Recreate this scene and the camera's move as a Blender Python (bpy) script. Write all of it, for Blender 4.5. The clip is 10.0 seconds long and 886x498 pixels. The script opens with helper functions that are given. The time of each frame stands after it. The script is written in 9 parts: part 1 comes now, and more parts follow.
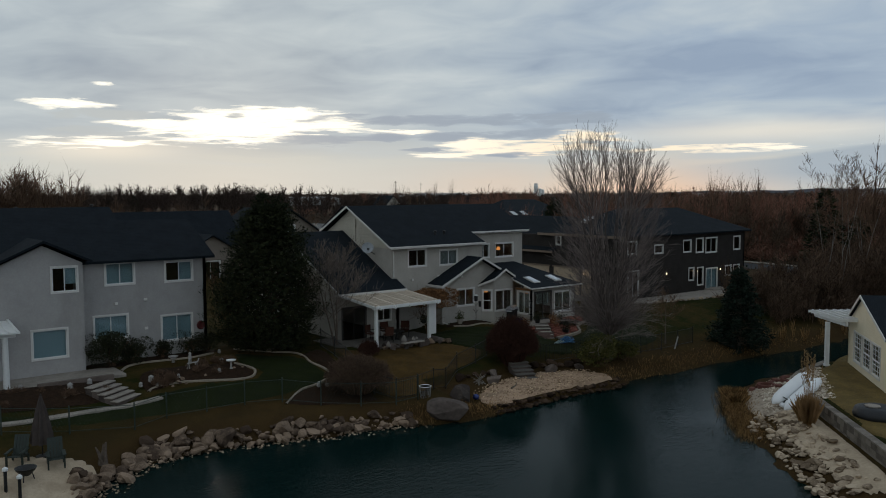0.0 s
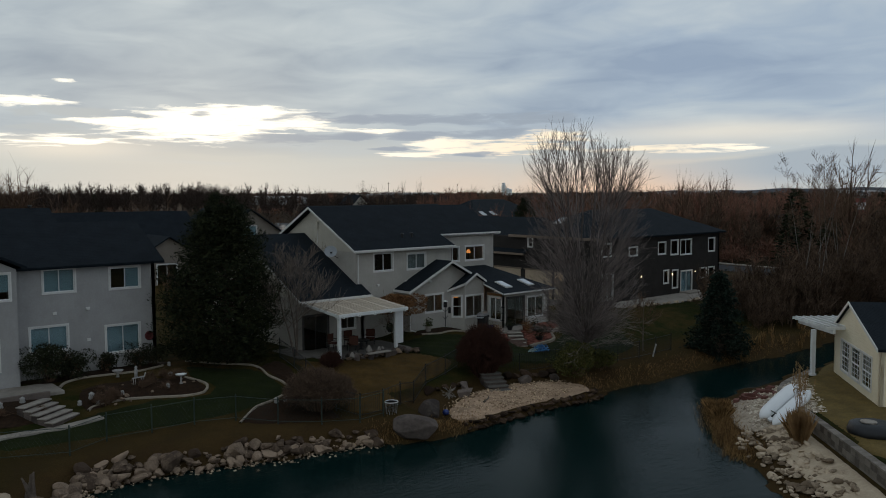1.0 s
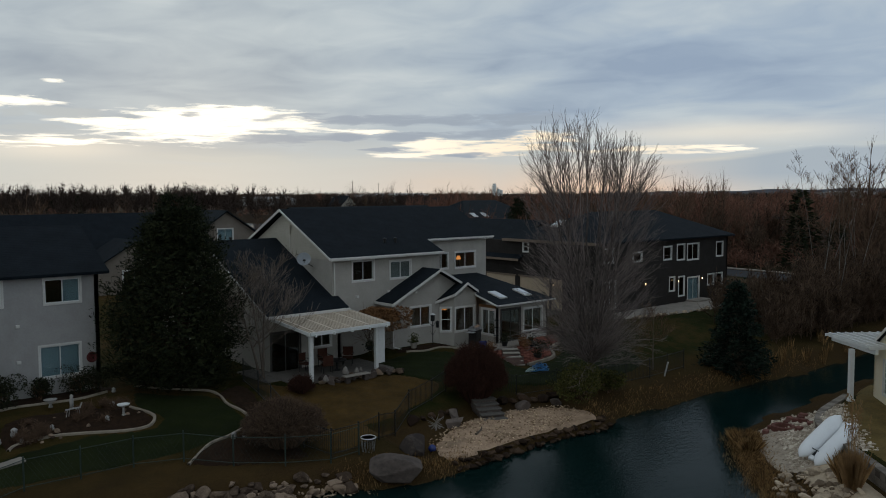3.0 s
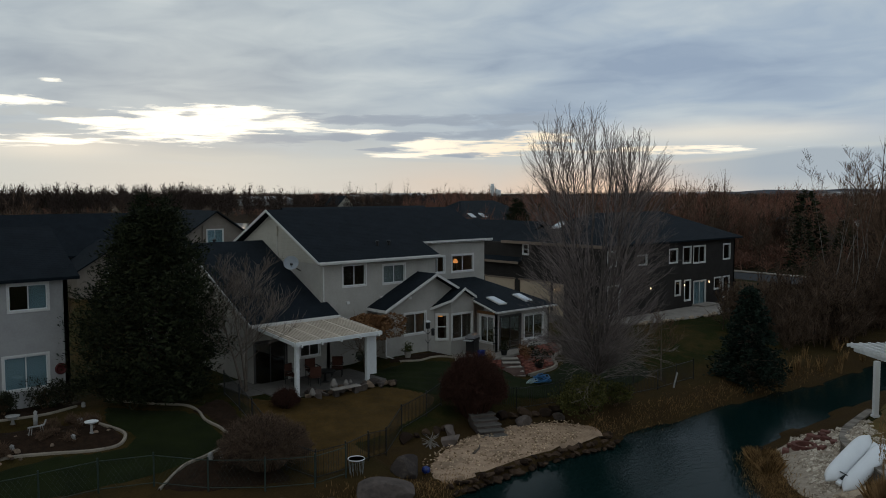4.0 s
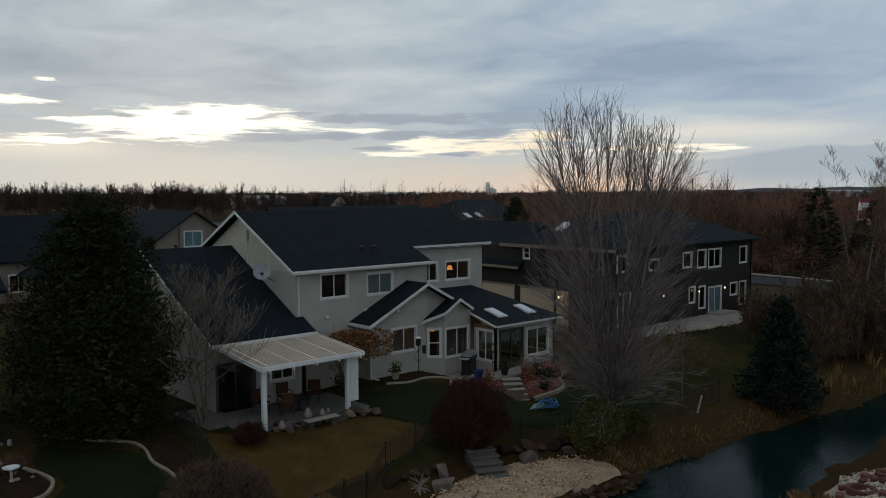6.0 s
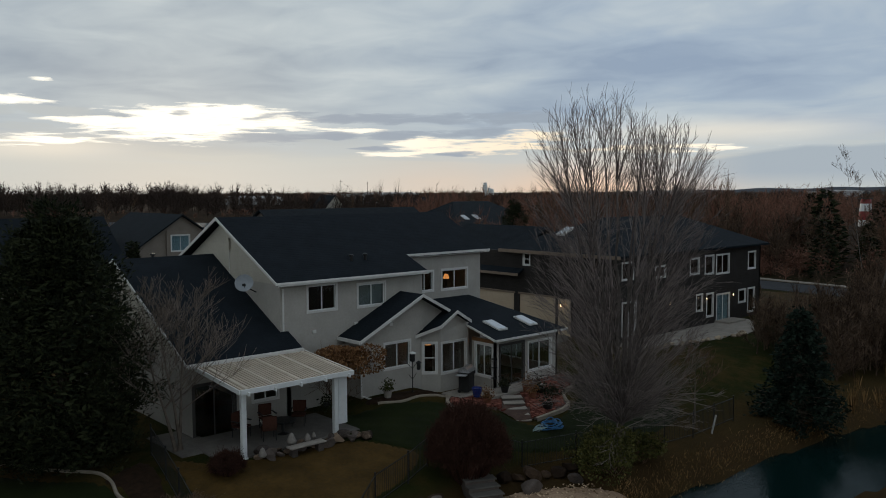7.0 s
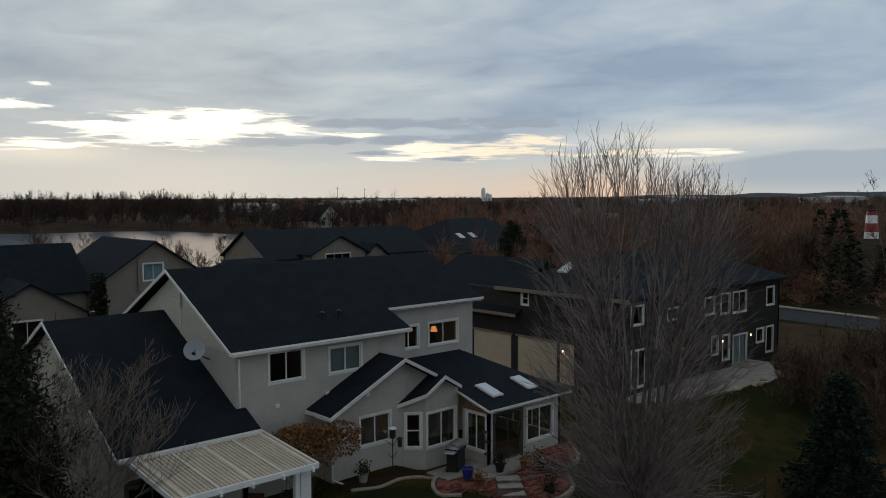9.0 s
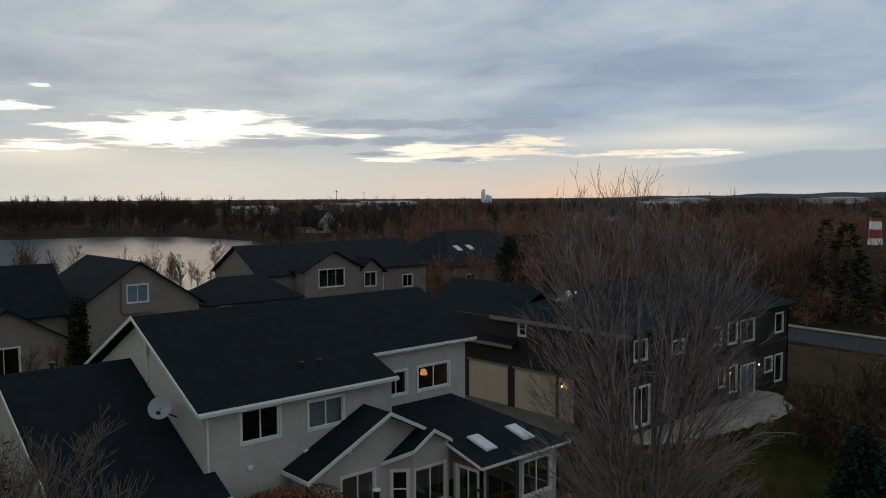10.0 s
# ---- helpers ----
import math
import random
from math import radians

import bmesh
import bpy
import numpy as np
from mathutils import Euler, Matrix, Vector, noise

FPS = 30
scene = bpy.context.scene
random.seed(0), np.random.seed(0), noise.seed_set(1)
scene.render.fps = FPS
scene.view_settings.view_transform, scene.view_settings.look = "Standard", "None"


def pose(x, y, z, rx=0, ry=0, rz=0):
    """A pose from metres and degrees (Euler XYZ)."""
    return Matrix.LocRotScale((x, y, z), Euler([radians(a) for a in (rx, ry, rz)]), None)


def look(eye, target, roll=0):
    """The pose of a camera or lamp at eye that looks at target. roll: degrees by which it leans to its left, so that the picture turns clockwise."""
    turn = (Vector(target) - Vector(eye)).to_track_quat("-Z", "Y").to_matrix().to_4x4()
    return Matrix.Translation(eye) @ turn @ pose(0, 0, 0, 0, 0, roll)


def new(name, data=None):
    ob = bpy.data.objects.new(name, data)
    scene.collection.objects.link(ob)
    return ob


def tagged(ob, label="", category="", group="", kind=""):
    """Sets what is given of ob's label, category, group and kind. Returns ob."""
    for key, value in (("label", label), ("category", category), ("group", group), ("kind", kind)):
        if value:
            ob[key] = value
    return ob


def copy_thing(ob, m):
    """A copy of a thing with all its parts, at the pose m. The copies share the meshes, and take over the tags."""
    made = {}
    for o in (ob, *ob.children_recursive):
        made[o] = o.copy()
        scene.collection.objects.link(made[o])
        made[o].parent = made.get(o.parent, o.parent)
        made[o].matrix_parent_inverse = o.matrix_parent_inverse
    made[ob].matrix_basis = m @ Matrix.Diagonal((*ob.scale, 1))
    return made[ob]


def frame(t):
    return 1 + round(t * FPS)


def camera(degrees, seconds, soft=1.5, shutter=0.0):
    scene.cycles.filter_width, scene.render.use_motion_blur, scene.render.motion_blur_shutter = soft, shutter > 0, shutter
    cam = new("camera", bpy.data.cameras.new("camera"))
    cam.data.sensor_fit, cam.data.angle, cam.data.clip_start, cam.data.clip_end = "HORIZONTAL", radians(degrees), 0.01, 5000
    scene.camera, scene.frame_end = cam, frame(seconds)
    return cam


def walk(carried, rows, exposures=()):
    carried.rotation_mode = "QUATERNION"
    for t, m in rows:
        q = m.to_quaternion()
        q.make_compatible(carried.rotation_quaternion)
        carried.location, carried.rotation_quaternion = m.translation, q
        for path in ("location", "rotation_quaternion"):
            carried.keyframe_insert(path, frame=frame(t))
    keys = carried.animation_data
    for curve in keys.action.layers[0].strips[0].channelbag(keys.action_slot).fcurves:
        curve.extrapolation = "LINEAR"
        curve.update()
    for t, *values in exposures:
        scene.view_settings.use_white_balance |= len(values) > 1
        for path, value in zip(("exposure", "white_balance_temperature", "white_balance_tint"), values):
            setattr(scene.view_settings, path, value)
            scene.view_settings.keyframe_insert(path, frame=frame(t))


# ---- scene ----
cam = camera(57.0, 10.0, soft=0.95)
PATH = [
    (0, (-1.432, 1.988, 10.672), (-0.187, 3.548, 10.534), -0.3),
    (0.5, (-0.581, 3.155, 10.756), (0.704, 4.681, 10.615), -0.2),
    (1, (0.368, 4.207, 10.746), (1.673, 5.716, 10.606), -0.2),
    (1.5, (1.278, 5.262, 10.753), (2.59, 6.764, 10.613), -0.2),
    (2, (2.218, 6.275, 10.762), (3.534, 7.774, 10.622), -0.1),
    (2.5, (3.198, 7.278, 10.729), (4.518, 8.773, 10.59), -0.2),
    (4, (5.991, 10.165, 10.711), (7.317, 11.656, 10.573), -0.1),
    (4.5, (6.928, 11.112, 10.713), (8.256, 12.601, 10.574), -0.1),
    (5, (7.885, 12.034, 10.707), (9.213, 13.523, 10.568), -0.2),
    (5.5, (8.756, 13.015, 10.703), (10.087, 14.502, 10.563), -0.2),
    (7, (11.433, 15.925, 10.928), (12.772, 17.404, 10.787), -0.2),
    (7.5, (12.328, 16.81, 11.296), (13.669, 18.288, 11.157), -0.2),
    (8, (13.255, 17.706, 11.696), (14.596, 19.184, 11.56), -0.2),
    (8.5, (14.23, 18.586, 12.162), (15.573, 20.062, 12.028), -0.2),
    (9, (15.316, 19.437, 12.65), (16.659, 20.914, 12.52), -0.2),
    (9.5, (16.368, 20.244, 13.294), (17.711, 21.721, 13.166), -0.3),
    (10, (17.368, 21.028, 14.098), (18.71, 22.505, 13.97), -0.3),
]
walk(cam, [(t, look(eye, target, roll)) for t, eye, target, roll in PATH])

# ---- world and sun ----
scene.view_settings.exposure = 0.0
SUN_AZ, SUN_EL = radians(24), radians(5)


class Nodes:
    """Short way to write node trees."""

    def __init__(self, tree):
        self.t = tree
        tree.nodes.clear()

    def n(self, kind, **inputs):
        node = self.t.nodes.new(kind)
        for k, v in inputs.items():
            if k.startswith("p_"):
                setattr_simple(node, k[2:], v)
                continue
            key = int(k[1:]) if k[0] == "i" and k[1:].isdigit() else k
            self.put(node.inputs[key], v)
        return node

    def put(self, socket, v):
        if isinstance(v, bpy.types.NodeSocket):
            self.t.links.new(v, socket)
        elif v is not None:
            if isinstance(v, (tuple, list)) and len(v) == 3 and socket.type == "RGBA":
                v = (*v, 1)
            socket.default_value = v

    def math(self, op, a, b=None, clamp=False):
        node = self.t.nodes.new("ShaderNodeMath")
        node.operation, node.use_clamp = op, clamp
        self.put(node.inputs[0], a)
        if b is not None:
            self.put(node.inputs[1], b)
        return node.outputs[0]

    def mix(self, fac, a, b, blend="MIX"):
        node = self.t.nodes.new("ShaderNodeMix")
        node.data_type, node.blend_type = "RGBA", blend
        self.put(node.inputs[0], fac), self.put(node.inputs[6], a), self.put(node.inputs[7], b)
        return node.outputs[2]

    def ramp(self, fac, stops):
        node = self.t.nodes.new("ShaderNodeValToRGB")
        while len(node.color_ramp.elements) < len(stops):
            node.color_ramp.elements.new(0.5)
        for e, (p, c) in zip(node.color_ramp.elements, stops):
            e.position = p
            e.color = (*c, 1) if isinstance(c, (tuple, list)) else (c, c, c, 1)
        self.put(node.inputs[0], fac)
        return node.outputs[0]

    def noise(self, vec, scale, detail=4.0, rough=0.55, dist=0.0):
        node = self.t.nodes.new("ShaderNodeTexNoise")
        self.put(node.inputs["Vector"], vec)
        node.inputs["Scale"].default_value, node.inputs["Detail"].default_value = scale, detail
        node.inputs["Roughness"].default_value, node.inputs["Distortion"].default_value = rough, dist
        return node.outputs[0]

    def mapped(self, vec, scale=(1, 1, 1), loc=(0, 0, 0), rot=(0, 0, 0)):
        node = self.t.nodes.new("ShaderNodeMapping")
        self.put(node.inputs["Vector"], vec)
        node.inputs["Scale"].default_value, node.inputs["Location"].default_value, node.inputs["Rotation"].default_value = scale, loc, rot
        return node.outputs[0]


def setattr_simple(node, key, value):
    if key == "operation":
        node.operation = value


def build_world():
    """A grey evening cloud deck over a clear band, with the low sun's glow behind it."""
    w = bpy.data.worlds.new("evening_sky")
    scene.world = w
    w.use_nodes = True
    N = Nodes(w.node_tree)
    d = N.n("ShaderNodeTexCoord").outputs["Generated"]
    sep = N.n("ShaderNodeSeparateXYZ", Vector=d)
    x, y, z = sep.outputs
    el = N.math("MULTIPLY", N.math("ARCSINE", z), 57.2958)
    az = N.math("MULTIPLY", N.math("ARCTAN2", x, y), 57.2958)
    # clouds are drawn out along the horizon, more so the lower they hang
    squash = N.math("MULTIPLY", N.math("LOGARITHM", N.math("ADD", N.math("MAXIMUM", el, 0.0), 3.0), 2.718), 2.6)
    flat = N.n("ShaderNodeCombineXYZ", X=N.math("MULTIPLY", az, 0.075), Y=squash, Z=0.0).outputs[0]
    tilt = N.mapped(flat, (1, 1, 1), (0, 0, 0), (0, 0, radians(-7)))
    big = N.noise(N.mapped(tilt, (0.9, 1.1, 1), (3.1, 0.4, 0)), 0.9, 3, 0.5, 0.3)
    soft = N.noise(N.mapped(tilt, (1.2, 1.6, 1), (8.0, 5.7, 0)), 1.6, 4, 0.52, 0.5)
    fine = N.noise(N.mapped(flat, (1.1, 2.0, 1), (7.3, 2.2, 0)), 4.2, 7, 0.6, 0.35)

    def blob(a0, e0, wa, we):
        da = N.math("DIVIDE", N.math("SUBTRACT", az, a0), wa)
        de = N.math("DIVIDE", N.math("SUBTRACT", el, e0), we)
        r = N.math("ADD", N.math("MULTIPLY", da, da), N.math("MULTIPLY", de, de))
        return N.math("EXPONENT", N.math("MULTIPLY", r, -1.0))

    def total(parts):
        v = None
        for weight, b in parts:
            b = N.math("MULTIPLY", b, weight)
            v = b if v is None else N.math("ADD", v, b)
        return v

    # grey deck, bluer and heavier to the east, lighter where it thins
    east = N.ramp(N.math("DIVIDE", az, 100.0), [(0.30, 0.0), (0.56, 1.0)])
    thick = total([(0.34, big), (0.40, soft), (0.13, 1.0), (-0.10, blob(58, 9.4, 12, 1.9)), (-0.07, blob(66, 7.6, 9, 1.3)), (-0.06, blob(36, 8.7, 7, 0.7)), (0.09, blob(39, 7.6, 6, 0.6)), (0.07, blob(45, 7.3, 3, 0.9)),
                   (0.08, blob(66, 5.6, 9, 1.3)), (0.05, blob(19, 11.5, 9, 2.0)), (-0.06, blob(48, 5.3, 6, 0.7)), (0.07, blob(22, 12.3, 2.5, 0.5)), (-0.05, blob(22, 6.5, 6, 0.5)), (0.05, blob(44, 12.5, 8, 1.2))])
    grey = N.ramp(thick, [(0.36, (0.300, 0.362, 0.430)), (0.47, (0.405, 0.470, 0.520)), (0.56, (0.480, 0.545, 0.580)), (0.68, (0.600, 0.650, 0.665))])
    blue = N.ramp(thick, [(0.36, (0.285, 0.365, 0.480)), (0.47, (0.365, 0.450, 0.550)), (0.56, (0.450, 0.525, 0.590)), (0.68, (0.575, 0.635, 0.660))])
    deck_col = N.mix(east, grey, blue)
    # pale clear band near the horizon, warm under the sunset
    warm = N.math("MAXIMUM", blob(53.0, 0.0, 9.0, 1.9), N.math("MULTIPLY", blob(43.0, 0.4, 7.0, 1.8), 0.45))
    band_col = N.mix(warm, (0.575, 0.605, 0.575), (0.82, 0.585, 0.42))
    band = N.ramp(N.math("ADD", N.math("DIVIDE", el, 10.0), N.math("MULTIPLY", N.math("SUBTRACT", soft, 0.5), 0.30)), [(0.0, 0.95), (0.20, 0.85), (0.40, 0.0)])
    col = N.mix(band, deck_col, band_col)
    cream = N.math("MAXIMUM", N.math("MULTIPLY", blob(60, 3.9, 9, 0.75), 0.7), N.math("MULTIPLY", blob(16, 2.9, 5, 0.7), 0.7))
    col = N.mix(cream, col, (0.86, 0.80, 0.68))
    # a low slate bank to the east, with a clean upper edge
    edge = N.math("ADD", N.ramp(N.math("DIVIDE", az, 100.0), [(0.54, 0.17), (0.60, 0.225), (0.66, 0.29), (0.76, 0.30)]), N.math("MULTIPLY", N.math("SUBTRACT", soft, 0.5), 0.05))
    below = N.ramp(N.math("SUBTRACT", edge, N.math("DIVIDE", el, 10.0)), [(0.0, 0.0), (0.022, 1.0)])
    bank = N.math("MULTIPLY", N.math("MULTIPLY", below, N.ramp(N.math("DIVIDE", az, 100.0), [(0.54, 0.0), (0.63, 1.0)])), N.ramp(N.math("DIVIDE", el, 10.0), [(0.02, 0.45), (0.12, 1.0)]))
    # torn bright gaps where the sun's light comes through
    gaps = total([(1.2, blob(24.2, 4.4, 5.0, 1.0)), (0.7, blob(31.0, 4.6, 3.0, 0.4)), (0.9, blob(27.5, 5.4, 4.2, 0.48)), (0.9, blob(14.0, 5.75, 2.6, 0.38)), (0.62, blob(15.0, 3.3, 4.5, 0.5)), (0.8, blob(18.5, 4.6, 2.2, 0.25)),
                  (0.72, blob(16.3, 7.1, 0.85, 0.16)), (0.8, blob(36.0, 4.2, 2.2, 0.2)), (0.9, blob(40.5, 3.3, 2.2, 0.55)), (0.75, blob(38.5, 2.6, 2.6, 0.2)), (0.9, blob(44.3, 3.0, 3.0, 0.55)),
                  (0.75, blob(48.5, 3.7, 3.0, 0.55)), (0.78, blob(56.5, 2.85, 7.5, 0.30))])
    ragged = N.math("MULTIPLY", N.math("MULTIPLY", N.math("SUBTRACT", fine, 0.5), 3.0), N.ramp(gaps, [(0.04, 0.0), (0.4, 1.0)]))
    hole = N.ramp(N.math("ADD", gaps, ragged), [(0.30, 0.0), (0.52, 0.55), (0.78, 1.0)])
    hole_col = N.mix(blob(50, 2.5, 12, 5), (1.20, 1.15, 1.0), (0.98, 0.84, 0.64))
    col = N.mix(hole, col, hole_col)
    col = N.mix(bank, col, (0.385, 0.445, 0.500))
    # blue-grey shreds drifting before the gaps
    shred = N.noise(N.mapped(flat, (1.3, 1.8, 1), (1.7, 5.2, 0)), 3.4, 5, 0.55, 0.5)
    dark = total([(1.0, blob(30.0, 3.7, 3.3, 0.50)), (0.95, blob(36.5, 5.05, 8.0, 0.42)), (0.9, blob(35.0, 3.8, 1.4, 0.35)), (0.95, blob(38.9, 3.9, 2.2, 0.38)), (1.0, blob(44.3, 4.0, 2.3, 0.52)),
                  (0.95, blob(43.8, 2.62, 2.1, 0.2)), (0.9, blob(16.0, 5.1, 3.6, 0.42)), (0.85, blob(15.3, 4.05, 3.4, 0.3)), (0.85, blob(24.7, 5.25, 1.0, 0.2)), (0.8, blob(26.3, 5.72, 1.2, 0.15)), (0.8, blob(48.0, 5.1, 3.8, 0.5)), (0.8, blob(37.5, 2.95, 2.0, 0.2))])
    cover = N.ramp(N.math("ADD", dark, N.math("MULTIPLY", N.math("MULTIPLY", N.math("SUBTRACT", shred, 0.5), 2.2), N.ramp(dark, [(0.04, 0.0), (0.4, 1.0)]))), [(0.38, 0.0), (0.62, 0.72), (0.85, 0.95)])
    shred_col = N.mix(N.ramp(N.math("DIVIDE", az, 100.0), [(0.18, 0.0), (0.34, 1.0)]), (0.46, 0.51, 0.53), (0.315, 0.375, 0.450))
    col = N.mix(cover, col, shred_col)
    sky = N.n("ShaderNodeTexSky")
    sky.sky_type, sky.sun_disc = "NISHITA", False
    sky.sun_elevation, sky.sun_rotation = SUN_EL, SUN_AZ
    both = N.n("ShaderNodeMix", i0=1.0)
    both.data_type, both.blend_type = "RGBA", "ADD"
    both.inputs[0].default_value = 0.002
    N.put(both.inputs[6], col), N.put(both.inputs[7], sky.outputs[0])
    # the sky is deeper overhead and behind
    high = N.ramp(N.math("DIVIDE", el, 90.0), [(0.0, 1.0), (0.17, 1.0), (0.45, 0.88), (1.0, 0.80)])
    col = N.mix(1.0, both.outputs[2], high, "MULTIPLY")
    bg = N.n("ShaderNodeBackground", Color=col, Strength=1.0)
    out = N.n("ShaderNodeOutputWorld")
    N.t.links.new(bg.outputs[0], out.inputs[0])


build_world()
sun = new("sun", bpy.data.lights.new("sun", "SUN"))
sun.data.energy, sun.data.angle, sun.data.color = 0.5, radians(14), (1.0, 0.80, 0.60)
sun.matrix_world = look((0, 0, 60), Vector((0, 0, 60)) - Vector((math.sin(SUN_AZ) * math.cos(SUN_EL), math.cos(SUN_AZ) * math.cos(SUN_EL), math.sin(SUN_EL))))

# ---- materials ----
def material(name, dark, light, scale=3.0, rough=0.8, metal=0.0, bump=0.0, bump_scale=30.0, stretch=(1, 1, 1), island=0.0, each=0.0, spec=None, stains=None):
    """A surface with a coarse and a fine variation between two colours, and relief."""
    m = bpy.data.materials.new(name)
    m.use_nodes = True
    N = Nodes(m.node_tree)
    pos = N.mapped(N.n("ShaderNodeTexCoord").outputs["Object"], stretch)
    a = N.noise(pos, scale, 5, 0.6)
    b = N.noise(pos, scale * 9, 4, 0.6)
    f = N.math("ADD", N.math("MULTIPLY", a, 0.6), N.math("MULTIPLY", b, 0.4))
    if island:
        r = N.n("ShaderNodeNewGeometry").outputs["Random Per Island"]
        f = N.math("ADD", f, N.math("MULTIPLY", N.math("SUBTRACT", r, 0.5), island))
    if each:
        r = N.n("ShaderNodeObjectInfo").outputs["Random"]
        f = N.math("ADD", f, N.math("MULTIPLY", N.math("SUBTRACT", r, 0.5), each))
    col = N.ramp(f, [(0.32, dark), (0.68, light)])
    if stains:
        s = N.ramp(N.noise(N.mapped(pos, (1, 1, 0.35)), scale * 0.45, 6, 0.65), [(0.52, 0.0), (0.70, 0.7)])
        col = N.mix(s, col, stains)
    bs = N.n("ShaderNodeBsdfPrincipled", Metallic=metal)
    N.put(bs.inputs["Base Color"], col)
    bs.inputs["Specular IOR Level"].default_value = (0.5 if rough < 0.65 else 0.12) if spec is None else spec
    N.put(bs.inputs["Roughness"], N.ramp(b, [(0.3, max(rough - 0.12, 0.02)), (0.7, min(rough + 0.1, 1.0))]))
    if bump:
        bn = N.n("ShaderNodeBump", Strength=min(bump, 1.0), Distance=0.02)
        N.put(bn.inputs["Height"], N.noise(pos, bump_scale, 4, 0.6))
        N.t.links.new(bn.outputs[0], bs.inputs["Normal"])
    out = N.n("ShaderNodeOutputMaterial")
    N.t.links.new(bs.outputs[0], out.inputs[0])
    return m


def glass(name, tint=(0.8, 0.84, 0.84), extra=0.0):
    m = bpy.data.materials.new(name)
    m.use_nodes = True
    N = Nodes(m.node_tree)
    facing = N.n("ShaderNodeLayerWeight", Blend=0.5).outputs["Facing"]
    fac = N.math("ADD", N.math("MULTIPLY", N.math("POWER", facing, 5.0), 0.9), 0.04 + extra, True)
    mix = N.n("ShaderNodeMixShader")
    N.put(mix.inputs[0], fac)
    N.t.links.new(N.n("ShaderNodeBsdfTransparent", Color=tint).outputs[0], mix.inputs[1])
    N.t.links.new(N.n("ShaderNodeBsdfGlossy", Roughness=0.02).outputs[0], mix.inputs[2])
    N.t.links.new(mix.outputs[0], N.n("ShaderNodeOutputMaterial").inputs[0])
    return m


def glow(name, color, strength):
    m = bpy.data.materials.new(name)
    m.use_nodes = True
    N = Nodes(m.node_tree)
    e = N.n("ShaderNodeEmission", Color=color, Strength=strength)
    N.t.links.new(e.outputs[0], N.n("ShaderNodeOutputMaterial").inputs[0])
    return m


def striped(name, dark, light, axis, period, rough=0.7, depth=0.012, sharp=0.12, each=0.0):
    """Courses (shingles, lap siding): a saw profile along one axis with colour variation."""
    m = bpy.data.materials.new(name)
    m.use_nodes = True
    N = Nodes(m.node_tree)
    obj = N.n("ShaderNodeTexCoord").outputs["Object"]
    s = N.n("ShaderNodeSeparateXYZ", Vector=obj).outputs[axis]
    saw = N.math("FRACT", N.math("DIVIDE", s, period))
    edge = N.ramp(saw, [(0.0, 0.0), (sharp, 1.0), (0.98, 0.85), (1.0, 0.0)])
    a, b = N.noise(obj, 1.3, 5, 0.6), N.noise(obj, 14.0, 4, 0.7)
    f = N.math("ADD", N.math("MULTIPLY", a, 0.5), N.math("MULTIPLY", b, 0.5))
    col = N.ramp(f, [(0.33, dark), (0.67, light)])
    bs = N.n("ShaderNodeBsdfPrincipled", Roughness=rough)
    N.put(bs.inputs["Base Color"], col)
    bs.inputs["Specular IOR Level"].default_value = 0.15
    bn = N.n("ShaderNodeBump", Strength=0.8, Distance=depth)
    N.put(bn.inputs["Height"], N.math("ADD", edge, N.math("MULTIPLY", b, 0.3)))
    N.t.links.new(bn.outputs[0], bs.inputs["Normal"])
    N.t.links.new(bs.outputs[0], N.n("ShaderNodeOutputMaterial").inputs[0])
    return m


def water_material(name, rough, strength, spec, ior, deep):
    m = bpy.data.materials.new(name)
    m.use_nodes = True
    N = Nodes(m.node_tree)
    obj = N.n("ShaderNodeTexCoord").outputs["Object"]
    ripple = N.noise(N.mapped(obj, (1.0, 2.4, 1), rot=(0, 0, radians(-38))), 2.2, 4, 0.55, 0.6)
    fine_r = N.noise(N.mapped(obj, (1.0, 2.0, 1), rot=(0, 0, radians(-30))), 7.5, 3, 0.5, 0.4)
    ripple = N.math("ADD", ripple, N.math("MULTIPLY", fine_r, 0.28))
    gust = N.ramp(N.noise(obj, 0.11, 3, 0.5), [(0.38, 0.25), (0.62, 1.0)])
    bn = N.n("ShaderNodeBump", Distance=0.05)
    N.put(bn.inputs["Strength"], N.math("MULTIPLY", gust, strength))
    N.put(bn.inputs["Height"], ripple)
    bs = N.n("ShaderNodeBsdfPrincipled", Roughness=rough, IOR=ior)
    bs.inputs["Specular IOR Level"].default_value = spec
    N.put(bs.inputs["Base Color"], deep)
    N.t.links.new(bn.outputs[0], bs.inputs["Normal"])
    N.t.links.new(bs.outputs[0], N.n("ShaderNodeOutputMaterial").inputs[0])
    return m


